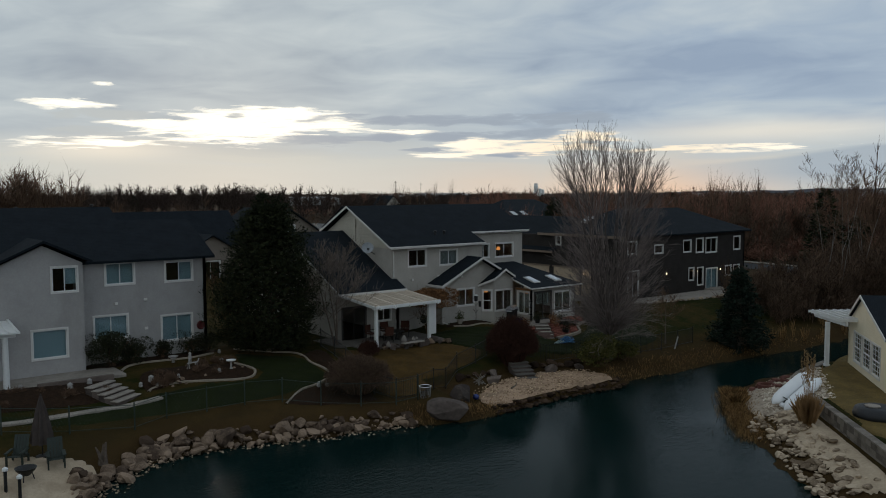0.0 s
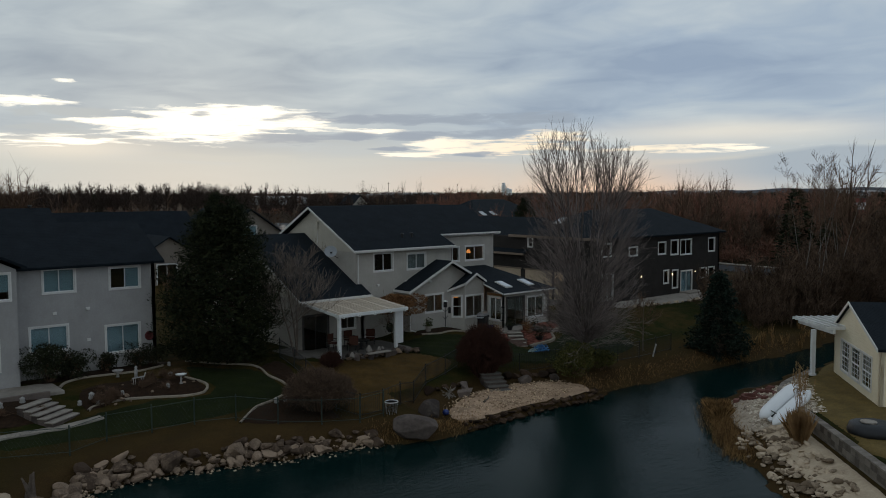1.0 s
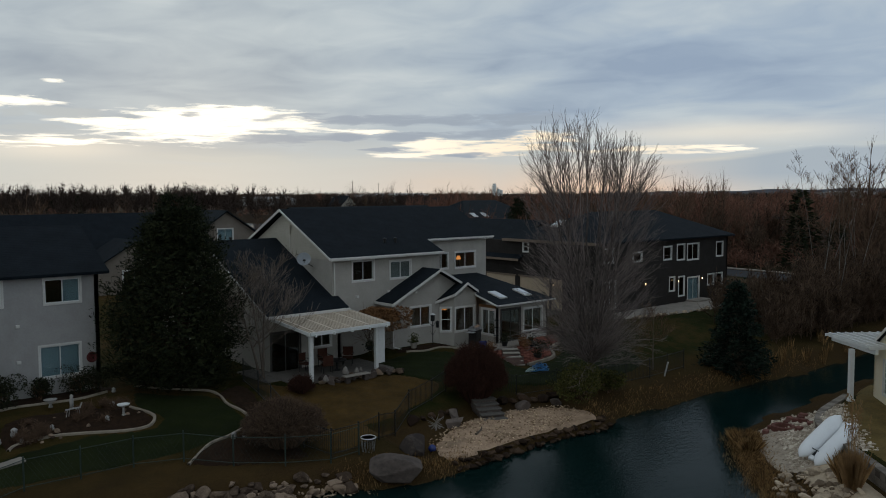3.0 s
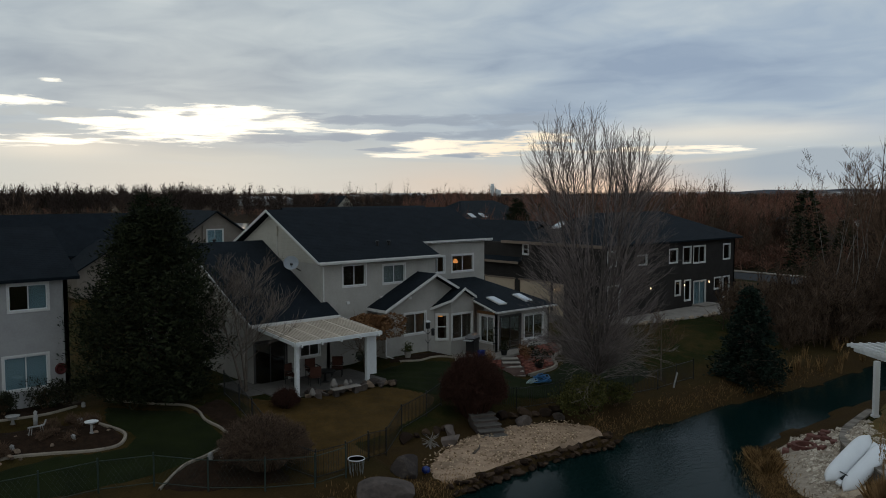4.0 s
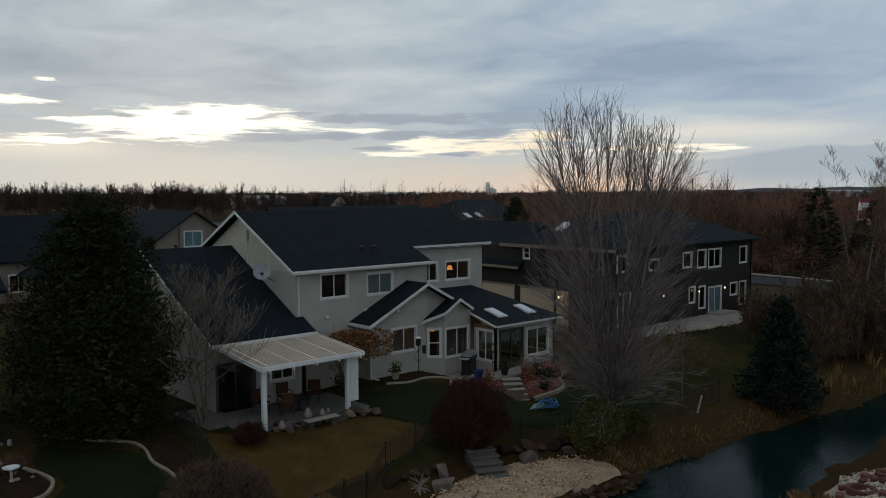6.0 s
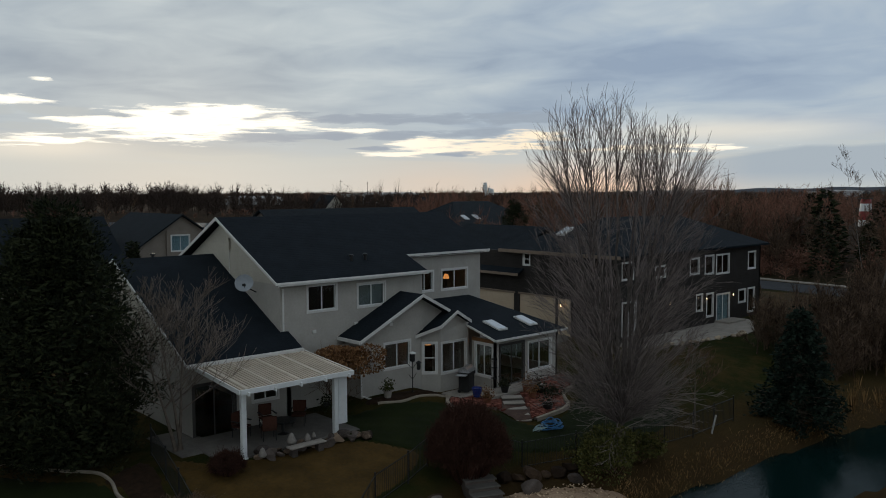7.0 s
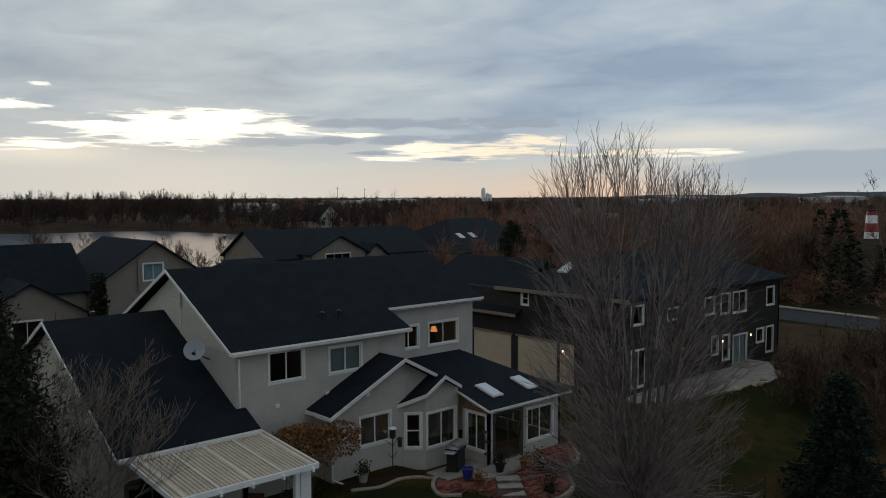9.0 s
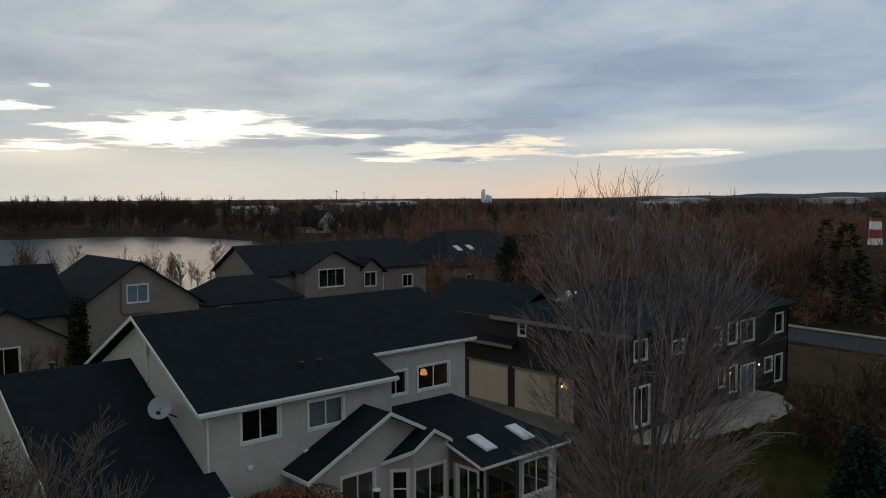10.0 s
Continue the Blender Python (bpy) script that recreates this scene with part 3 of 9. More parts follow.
def window(parent, p, q, hole, split=1, trim=0.09, cross=0, blind=None, mat=None, name="window", bars=None, blind_mat=None):
    """A window in the hole of the wall from p to q: trim round it, then sash, panes and perhaps a blind as its own pieces."""
    mat = mat or M_FRAME
    p, q = Vector((*p, 0)), Vector((*q, 0))
    d = (q - p).normalized()
    out = Vector((d.y, -d.x, 0))
    u0, u1, a, b = hole

    def slab(bm, s0, s1, h0, h1, near, far):
        s, e = p + d * s0, p + d * s1
        z = Vector((0, 0, 1))
        return prism(bm, [s + out * near + z * h0, e + out * near + z * h0, e + out * near + z * h1, s + out * near + z * h1], out * (far - near))

    bm = bmesh.new()
    for s0, s1, h0, h1 in ((u0 - trim, u1 + trim, b, b + trim), (u0 - trim, u1 + trim, a - trim, a), (u0 - trim, u0, a, b), (u1, u1 + trim, a, b)):
        slab(bm, s0, s1, h0, h1, 0.0, 0.035)
    win = part(name, bm, M_TRIM if mat is M_FRAME else mat, parent)
    bm, t = bmesh.new(), 0.045
    for s0, s1, h0, h1 in ((u0, u1, b - t, b), (u0, u1, a, a + t), (u0, u0 + t, a + t, b - t), (u1 - t, u1, a + t, b - t)):
        slab(bm, s0, s1, h0, h1, -0.06, -0.015)
    for k in range(1, split + 1):
        u = u0 + (u1 - u0) * k / (split + 1)
        slab(bm, u - t / 2, u + t / 2, a + t, b - t, -0.058, -0.012)
    if cross:
        for s0, s1 in ((u0 + t, u1 - t),):
            h = a + (b - a) * cross
            slab(bm, s0, s1, h - t / 2, h + t / 2, -0.057, -0.010)
    if bars:
        for k in range(1, bars[0]):
            u = u0 + (u1 - u0) * k / bars[0]
            slab(bm, u - 0.011, u + 0.011, a + t, b - t, -0.052, -0.02)
        for k in range(1, bars[1]):
            h = a + (b - a) * k / bars[1]
            slab(bm, u0 + t, u1 - t, h - 0.011, h + 0.011, -0.051, -0.021)
    part("sash", bm, mat, win)
    for k in range(split + 1):
        s0, s1 = u0 + (u1 - u0) * k / (split + 1), u0 + (u1 - u0) * (k + 1) / (split + 1)
        ob = part("pane", slab(bmesh.new(), s0 + 0.02, s1 - 0.02, a + 0.03, b - 0.03, -0.04, -0.034), M_GLASS, win)
        ob.visible_shadow = False
    if blind:
        for s0, s1, h0 in blind:
            # sheet behind the glass; the default colour carries the panes' sky reflection
            part("blind", slab(bmesh.new(), u0 + (u1 - u0) * s0 + 0.02, u0 + (u1 - u0) * s1 - 0.02, a + (b - a) * h0, b - 0.04, -0.13, -0.115), blind_mat or M_SKY_BLIND, win)
    return win




def slab(bm, pts, thick):
    """A roof plane: a flat polygon with thickness downward."""
    return prism(bm, pts, (0, 0, -thick))

# ---- terrain and water ----
WATER = -0.5
BANK = [(-30, 24), (-12, 27), (-2, 30.5), (3.5, 32.2), (7.0, 33.6), (9.2, 35.2), (11.4, 35.7), (15.3, 34.6), (18.5, 33.8), (21.2, 33.1), (23.1, 32.1), (25.8, 31.7),
        (28.5, 32.0), (31.5, 32.0), (34.7, 31.6), (37, 32.2), (39.7, 31.9), (46.3, 31.7), (53.9, 30.6), (62, 30.4), (72, 31), (84, 30),
        (84, 27.6), (70, 28), (58, 27.6), (48.3, 27.6), (42.5, 27.7), (39.7, 27.2), (37.8, 26.5), (34.3, 24.2), (30.5, 20.4), (27.3, 16.3), (25, 10), (26, 2), (18, -12), (-5, -20), (-30, -12)]
LAKE = [(-160, 430), (-20, 425), (60, 395), (102, 368), (128, 345), (151, 326), (158, 285), (149, 249), (120, 205), (92, 160), (70, 146), (45, 150), (0, 165), (-60, 190), (-160, 240)]


def distance(poly, X, Y):
    """Signed distance to a closed outline, negative inside."""
    d2 = np.full(X.shape, 1e12)
    inside = np.zeros(X.shape, bool)
    for (x0, y0), (x1, y1) in zip(poly, poly[1:] + poly[:1]):
        ex, ey = x1 - x0, y1 - y0
        t = np.clip(((X - x0) * ex + (Y - y0) * ey) / (ex * ex + ey * ey), 0, 1)
        d2 = np.minimum(d2, (X - x0 - t * ex) ** 2 + (Y - y0 - t * ey) ** 2)
        inside ^= ((y0 > Y) != (y1 > Y)) & (X < x0 + (Y - y0) * ex / (ey if ey else 1e-9))
    return np.where(inside, -1, 1) * np.sqrt(d2)


def step(a, b, v):
    t = np.clip((v - a) / (b - a), 0, 1)
    return t * t * (3 - 2 * t)


def height(X, Y):
    """The ground's height at places given as arrays."""
    X, Y = np.asarray(X, float), np.asarray(Y, float)
    d = distance(BANK, X, Y)
    wob = 0.25 * np.sin(X * 1.1 + Y * 0.4) + 0.18 * np.sin(X * 2.3 - Y * 1.7) + 0.12 * np.sin(Y * 3.1 + X * 0.6)
    d1 = d + wob * 0.6
    z = np.where(d1 > 0, WATER + 0.85 * step(-0.2, 1.9, d1) + 1.15 * step(2.0, 10.5, d), WATER - 0.25 - 0.9 * step(0, 6, -d1))
    south = step(29.5, 28.0, Y) * (d1 > 0) * step(20, 26, X)
    side = np.minimum((X - 35.2) * 0.707 - (Y - 20.0) * 0.707, 24.0 - Y + 0.12 * (X - 41))
    low = WATER + 0.85 * step(-0.2, 3.2, d1)
    z = z * (1 - south) + south * (low + (0.95 - low) * step(-0.05, 0.3, side))
    # the little beach, levelled, and the boathouse shore
    beach = step(24.4, 25.4, X) * step(36.3, 35.2, X) * step(36.9, 36.5, Y) * step(29.0, 30.0, Y) * step(0.0, 0.5, d)
    z = z * (1 - beach) + beach * (WATER + 0.30 + 0.085 * (Y - 32))
    z = z + 0.33 * step(31, 33, X) * step(36.6, 35.4, X) * step(41.8, 43.8, Y)
    dl = distance(LAKE, X, Y)
    z = np.where(dl < 14, np.minimum(z, -1.6 + 0.22 * np.maximum(dl, -6)), z)
    return z


GX0, GY0, GSTEP = -40.0, -5.0, 0.2
GRID = height(*np.meshgrid(np.arange(GX0, 100, GSTEP), np.arange(GY0, 90, GSTEP)))


def ground_z(x, y):
    """The ground's height at one place, from a fine grid near the pond."""
    u, v = (x - GX0) / GSTEP, (y - GY0) / GSTEP
    i, j = int(u), int(v)
    if not (0 <= i < GRID.shape[1] - 1 and 0 <= j < GRID.shape[0] - 1):
        return float(height(np.array([x]), np.array([y]))[0])
    u, v = u - i, v - j
    return float((GRID[j, i] * (1 - u) + GRID[j, i + 1] * u) * (1 - v) + (GRID[j + 1, i] * (1 - u) + GRID[j + 1, i + 1] * u) * v)


def build_ground():
    def axis(lo, hi, fine, outer):
        a = list(np.arange(lo, hi + 1e-6, fine))
        s, v = fine, hi
        while v < outer:
            s *= 1.22
            v += s
            a.append(v)
        s, v = fine, lo
        while v > -outer:
            s *= 1.22
            v -= s
            a.insert(0, v)
        return np.array(a)

    xs, ys = axis(-12, 76, 0.4, 4300), axis(12, 62, 0.4, 4300)
    X, Y = np.meshgrid(xs, ys)
    Z = height(X, Y)
    r = np.hypot(X - 20, Y - 30)
    Z = Z + step(150, 900, r) * (1.2 * np.sin(X * 0.006 + 1) + 1.0 * np.sin(Y * 0.008)) * 0.6 * (distance(LAKE, X, Y) > 30)
    nx, ny = len(xs), len(ys)
    me = bpy.data.meshes.new("ground")
    idx = np.arange(nx * ny).reshape(ny, nx)
    faces = np.stack([idx[:-1, :-1], idx[:-1, 1:], idx[1:, 1:], idx[1:, :-1]], -1).reshape(-1, 4)
    me.from_pydata(np.stack([X, Y, Z], -1).reshape(-1, 3).tolist(), [], faces.tolist())
    me.shade_smooth()
    me.materials.append(M_GROUND)
    tagged(new("ground", me), "dormant winter lawn and brown earth sloping to the pond", "ground", kind="structure")
    for name, poly, z, label in (("pond_water", BANK, WATER, "dark green rippled water of the pond"), ("lake_water", LAKE, -1.0, "pale grey still water of the distant lake")):
        c = Vector((sum(p[0] for p in poly) / len(poly), sum(p[1] for p in poly) / len(poly), z))
        bm = bmesh.new()
        grow = 1.5 if name == "pond_water" else 6.0
        vs = []
        n = len(poly)
        for i in range(n):
            a, b, e = Vector(poly[i - 1]), Vector(poly[i]), Vector(poly[(i + 1) % n])
            t = (e - a).normalized()
            o = Vector((-t.y, t.x)) * grow
            vs.append(bm.verts.new((b.x + o.x, b.y + o.y, z)))
        f = bm.faces.new(vs)
        bmesh.ops.triangulate(bm, faces=[f])
        tagged(link(name, bm, M_WATER if name == "pond_water" else M_LAKE), label, "water", kind="structure")


build_ground()

# ---- the pale two-storey house ----
def roof_part(house, name, pts, thick=0.13, mat=None, trim=(), board=0.15):
    """A roof plane, with fascia boards along the edges named by index."""
    r = part(name, slab(bmesh.new(), pts, thick), mat or M_ROOF, house)
    for i in trim:
        a, b = Vector(pts[i]), Vector(pts[(i + 1) % len(pts)])
        c = sum((Vector(p) for p in pts), Vector()) / len(pts)
        n = (b - a).cross(Vector((0, 0, 1))).normalized()
        if n.dot((a + b) / 2 - c) < 0:
            n = -n
        o = n * 0.018
        part("fascia", bar(bmesh.new(), a + o + Vector((0, 0, 0.012)), b + o + Vector((0, 0, 0.012)), 0.036, board), M_TRIM, r)
    return r


def build_main_house():
    h = thing("house", (36, 50, 1.4), "two-storey pale stucco house with dark shingle roofs", "house", placed=True)
    g, e = 1.35, 7.0
    # main block: one roof plane, notched over the stair tower
    pitch = 0.495
    y0, z0, yr = 45.5, 7.13, 50.82
    top = lambda y: z0 + pitch * (y - y0)
    a, b = (29.25, 45.85), (37.15, 45.85)
    holes = [(1.38, 2.83, 5.75, 6.85), (4.06, 5.56, 5.71, 6.70)]
    part("wall", wall(bmesh.new(), a, b, g, e, 0.2, holes), M_STUCCO, h)
    for k, o in enumerate(holes):
        window(h, a, b, o, 1, blind=[(0, 1, 0.02)] if k else None, blind_mat=M_CURTAIN)
    part("wall", wall(bmesh.new(), (29.25, 55.8), (29.25, 46.05), g, e, 0.2), M_STUCCO, h)
    part("gable", prism(bmesh.new(), [(29.25, 45.85, e), (29.25, 55.8, e), (29.25, yr, 9.55)], (0.2, 0, 0)), M_SIDING_PALE, h)
    part("wall", wall(bmesh.new(), (42.5, 55.8), (29.45, 55.8), g, e, 0.2), M_STUCCO, h)
    part("wall", wall(bmesh.new(), (42.5, 47.45), (42.5, 55.6), g, e, 0.2), M_STUCCO, h)
    part("gable", prism(bmesh.new(), [(42.5, 47.45, e), (42.5, 55.6, e), (42.5, yr, 9.53), (42.5, 47.45, 7.86)], (-0.2, 0, 0)), M_STUCCO, h)
    # stair tower
    a, b = (37.15, 47.25), (42.5, 47.25)
    holes = [(0.81, 1.91, 5.86, 6.82), (2.57, 4.33, 5.84, 6.83)]
    part("wall", wall(bmesh.new(), a, b, g, 7.84, 0.2, holes), M_STUCCO, h)
    for o in holes:
        window(h, a, b, o, 1)
    part("wall", wall(bmesh.new(), (37.15, 46.05), (37.15, 47.25), g, 7.15, 0.2), M_STUCCO, h)
    # added floors, partitions and ceilings, coloured dark so the windows look unlit
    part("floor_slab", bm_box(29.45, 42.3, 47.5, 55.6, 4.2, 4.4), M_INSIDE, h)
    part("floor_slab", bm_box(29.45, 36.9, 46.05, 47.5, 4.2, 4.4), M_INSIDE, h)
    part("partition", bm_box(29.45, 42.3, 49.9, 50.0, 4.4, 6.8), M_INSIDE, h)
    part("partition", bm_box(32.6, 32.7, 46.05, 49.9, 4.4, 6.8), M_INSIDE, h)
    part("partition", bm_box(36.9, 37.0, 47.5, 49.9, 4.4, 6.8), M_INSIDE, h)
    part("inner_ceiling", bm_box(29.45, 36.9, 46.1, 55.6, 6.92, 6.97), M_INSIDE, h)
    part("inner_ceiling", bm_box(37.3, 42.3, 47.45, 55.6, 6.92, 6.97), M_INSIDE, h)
    yt = 46.9
    roof_part(h, "roof", [(28.9, y0, z0), (37.2, y0, z0), (37.06, yt, top(yt)), (42.88, yt, top(yt)), (42.88, yr, top(yr)), (28.9, yr, top(yr))], trim=(0, 2, 5), board=0.12)
    part("soffit", bm_box(37.05, 42.86, yt + 0.04, 47.25, top(yt) - 0.17, top(yt) - 0.15), M_TRIM, h)
    roof_part(h, "roof", [(28.9, yr, top(yr) - 0.005), (42.88, yr, top(yr) - 0.005), (42.88, 56.14, z0), (28.9, 56.14, z0)], trim=(2, 3))
    # garage wing; its roof runs on a little way before the main wall
    part("wall", wall(bmesh.new(), (24.9, 45.1), (29.25, 45.1), g, 4.5, 0.2, [(0.08, 1.75, 1.45, 3.5), (2.6, 3.7, 2.5, 3.4)]), M_STUCCO, h)
    window(h, (24.9, 45.1), (29.25, 45.1), (2.6, 3.7, 2.5, 3.4), 1)
    # added dark door that stands for the darkness under the patio roof
    window(h, (24.9, 45.1), (29.25, 45.1), (0.08, 1.75, 1.45, 3.5), 1, name="door", mat=M_FRAME_DARK)
    part("wall", wall(bmesh.new(), (24.9, 58.6), (24.9, 45.3), g, 4.5, 0.2), M_STUCCO, h)
    part("gable", prism(bmesh.new(), [(24.9, 45.1, 4.5), (24.9, 58.6, 4.5), (24.9, 51.85, 7.82)], (0.2, 0, 0)), M_SIDING_PALE, h)
    part("wall", wall(bmesh.new(), (29.25, 45.1), (29.25, 45.85), g, 4.6, 0.2), M_STUCCO, h)
    k = (8.02 - 4.46) / (51.85 - 44.72)
    roof_part(h, "roof", [(24.55, 44.72, 4.46), (29.62, 44.72, 4.46), (29.62, 45.84, 4.46 + k * 1.12), (29.24, 45.84, 4.46 + k * 1.12), (29.24, 51.85, 8.02), (24.55, 51.85, 8.02)], trim=(0, 5), board=0.12)
    roof_part(h, "roof", [(24.55, 51.85, 8.015), (29.24, 51.85, 8.015), (29.24, 58.98, 4.46), (24.55, 58.98, 4.46)], trim=(3,))
    # front room under its gable
    a, b = (32.55, 44.65), (36.0, 44.65)
    o = (1.32, 2.77, 2.93, 4.05)
    part("wall", wall(bmesh.new(), a, b, g, 4.45, 0.2, [o]), M_STUCCO, h)
    window(h, a, b, o, 1)
    part("wall", wall(bmesh.new(), (32.55, 45.85), (32.55, 44.85), g, 4.45, 0.2), M_STUCCO, h)
    part("gable", prism(bmesh.new(), [(32.55, 44.65, 4.45), (38.3, 44.65, 4.45), (38.3, 44.65, 4.72), (35.76, 44.65, 6.07)], (0, 0.2, 0)), M_STUCCO, h)
    roof_part(h, "roof", [(32.15, 44.16, 4.47), (35.76, 44.16, 6.22), (35.76, 45.84, 6.22), (32.15, 45.84, 4.47)], mat=M_ROOF_X, trim=(0, 3))
    roof_part(h, "roof", [(35.76, 44.16, 6.215), (37.46, 44.16, 5.32), (37.46, 45.84, 5.32), (35.76, 45.84, 6.215)], mat=M_ROOF_X, trim=(0,))
    # bay: a cut corner with a narrow window, then the wide front
    for a, b, o, s, c in (((36.0, 44.65), (36.72, 44.05), (0.14, 0.72, 2.45, 3.82), 0, 0.5), ((36.72, 44.05), (38.52, 44.05), (0.10, 1.62, 2.40, 3.80), 1, 0)):
        part("wall", wall(bmesh.new(), a, b, g, 4.5, 0.16, [o]), M_STUCCO, h)
        window(h, a, b, o, s, cross=c)
    part("wall", wall(bmesh.new(), (38.52, 44.05), (38.78, 44.3), g, 4.6, 0.16), M_STUCCO, h)
    part("gable", prism(bmesh.new(), [(36.72, 44.06, 4.5), (38.52, 44.06, 4.5), (38.52, 44.06, 4.62), (37.52, 44.06, 5.18), (36.72, 44.06, 4.7)], (0, 0.16, 0)), M_STUCCO, h)
    roof_part(h, "roof", [(35.68, 44.63, 4.25), (36.48, 43.74, 4.72), (37.52, 43.74, 5.33), (37.52, 44.63, 5.33)], mat=M_ROOF_X, trim=(0, 1))
    roof_part(h, "roof", [(37.52, 43.74, 5.326), (38.42, 43.74, 4.79), (38.42, 46.4, 4.79), (37.52, 46.4, 5.326)], mat=M_ROOF_X, trim=(0,))
    roof_part(h, "roof", [(37.44, 44.64, 5.28), (37.518, 44.64, 5.325), (37.518, 46.4, 5.325), (37.44, 46.4, 5.28)], mat=M_ROOF_X)
    # sun room
    a, b = (38.78, 44.05), (38.78, 42.5)
    o = (0.26, 1.36, 2.12, 3.62)
    part("wall", wall(bmesh.new(), a, b, g, 3.9, 0.12, [o]), M_STUCCO, h)
    window(h, a, b, o, 1)
    part("header_board", bm_box(38.74, 38.78, 42.6, 44.04, 3.74, 3.9), M_CEDAR, h, "warm cedar board under the eave")
    a, b = (38.78, 42.5), (43.3, 42.5)
    holes = [(0.36, 1.98, 1.66, 3.60), (2.36, 3.98, 2.12, 3.50)]
    part("wall", wall(bmesh.new(), a, b, g, 3.9, 0.12, holes), M_STUCCO, h)
    window(h, a, b, holes[0], 1, name="sliding_door", mat=M_FRAME_DARK)
    window(h, a, b, holes[1], 1)
    a, b = (43.3, 42.5), (43.3, 47.0)
    part("wall", wall(bmesh.new(), a, b, g, 3.9, 0.12, [(0.4, 4.0, 2.05, 3.6)]), M_STUCCO, h)
    window(h, a, b, (0.4, 4.0, 2.05, 3.6), 2)
    lean = lambda y: 4.0 + 0.275 * (y - 42.1)
    roof_part(h, "roof", [(38.42, 42.1, lean(42.1)), (43.6, 42.1, lean(42.1)), (41.6, 47.22, lean(47.22)), (37.2, 47.22, lean(47.22)), (35.9, 45.8, lean(45.8)), (37.0, 44.7, lean(44.7)), (38.42, 44.5, lean(44.5))], trim=(0, 6), thick=0.09, board=0.1)
    roof_part(h, "roof", [(43.6, 42.1, 4.0), (43.6, 48.0, 4.0), (41.6, 47.22, lean(47.22))], mat=M_ROOF_X, trim=(0,))
    # added ground-floor room surfaces in the same painted dimness
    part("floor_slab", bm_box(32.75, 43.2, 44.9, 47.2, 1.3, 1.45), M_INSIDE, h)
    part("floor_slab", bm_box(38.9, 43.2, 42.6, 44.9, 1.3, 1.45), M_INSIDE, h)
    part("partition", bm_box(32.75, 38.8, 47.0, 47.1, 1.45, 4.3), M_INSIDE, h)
    for x, y in ((39.74, 43.43), (41.92, 43.42)):
        m = Matrix.Translation((x, y, lean(y) + 0.02)) @ Matrix.Rotation(math.atan(0.275), 4, "X")
        s = part("skylight", obox(bmesh.new(), m, 0.62, 1.15, 0.07), M_TRIM, h)
        part("pane", obox(bmesh.new(), m @ Matrix.Translation((0, 0, 0.075)), 0.52, 1.04, 0.02), M_SKYLIGHT, s)
    return h


build_main_house()


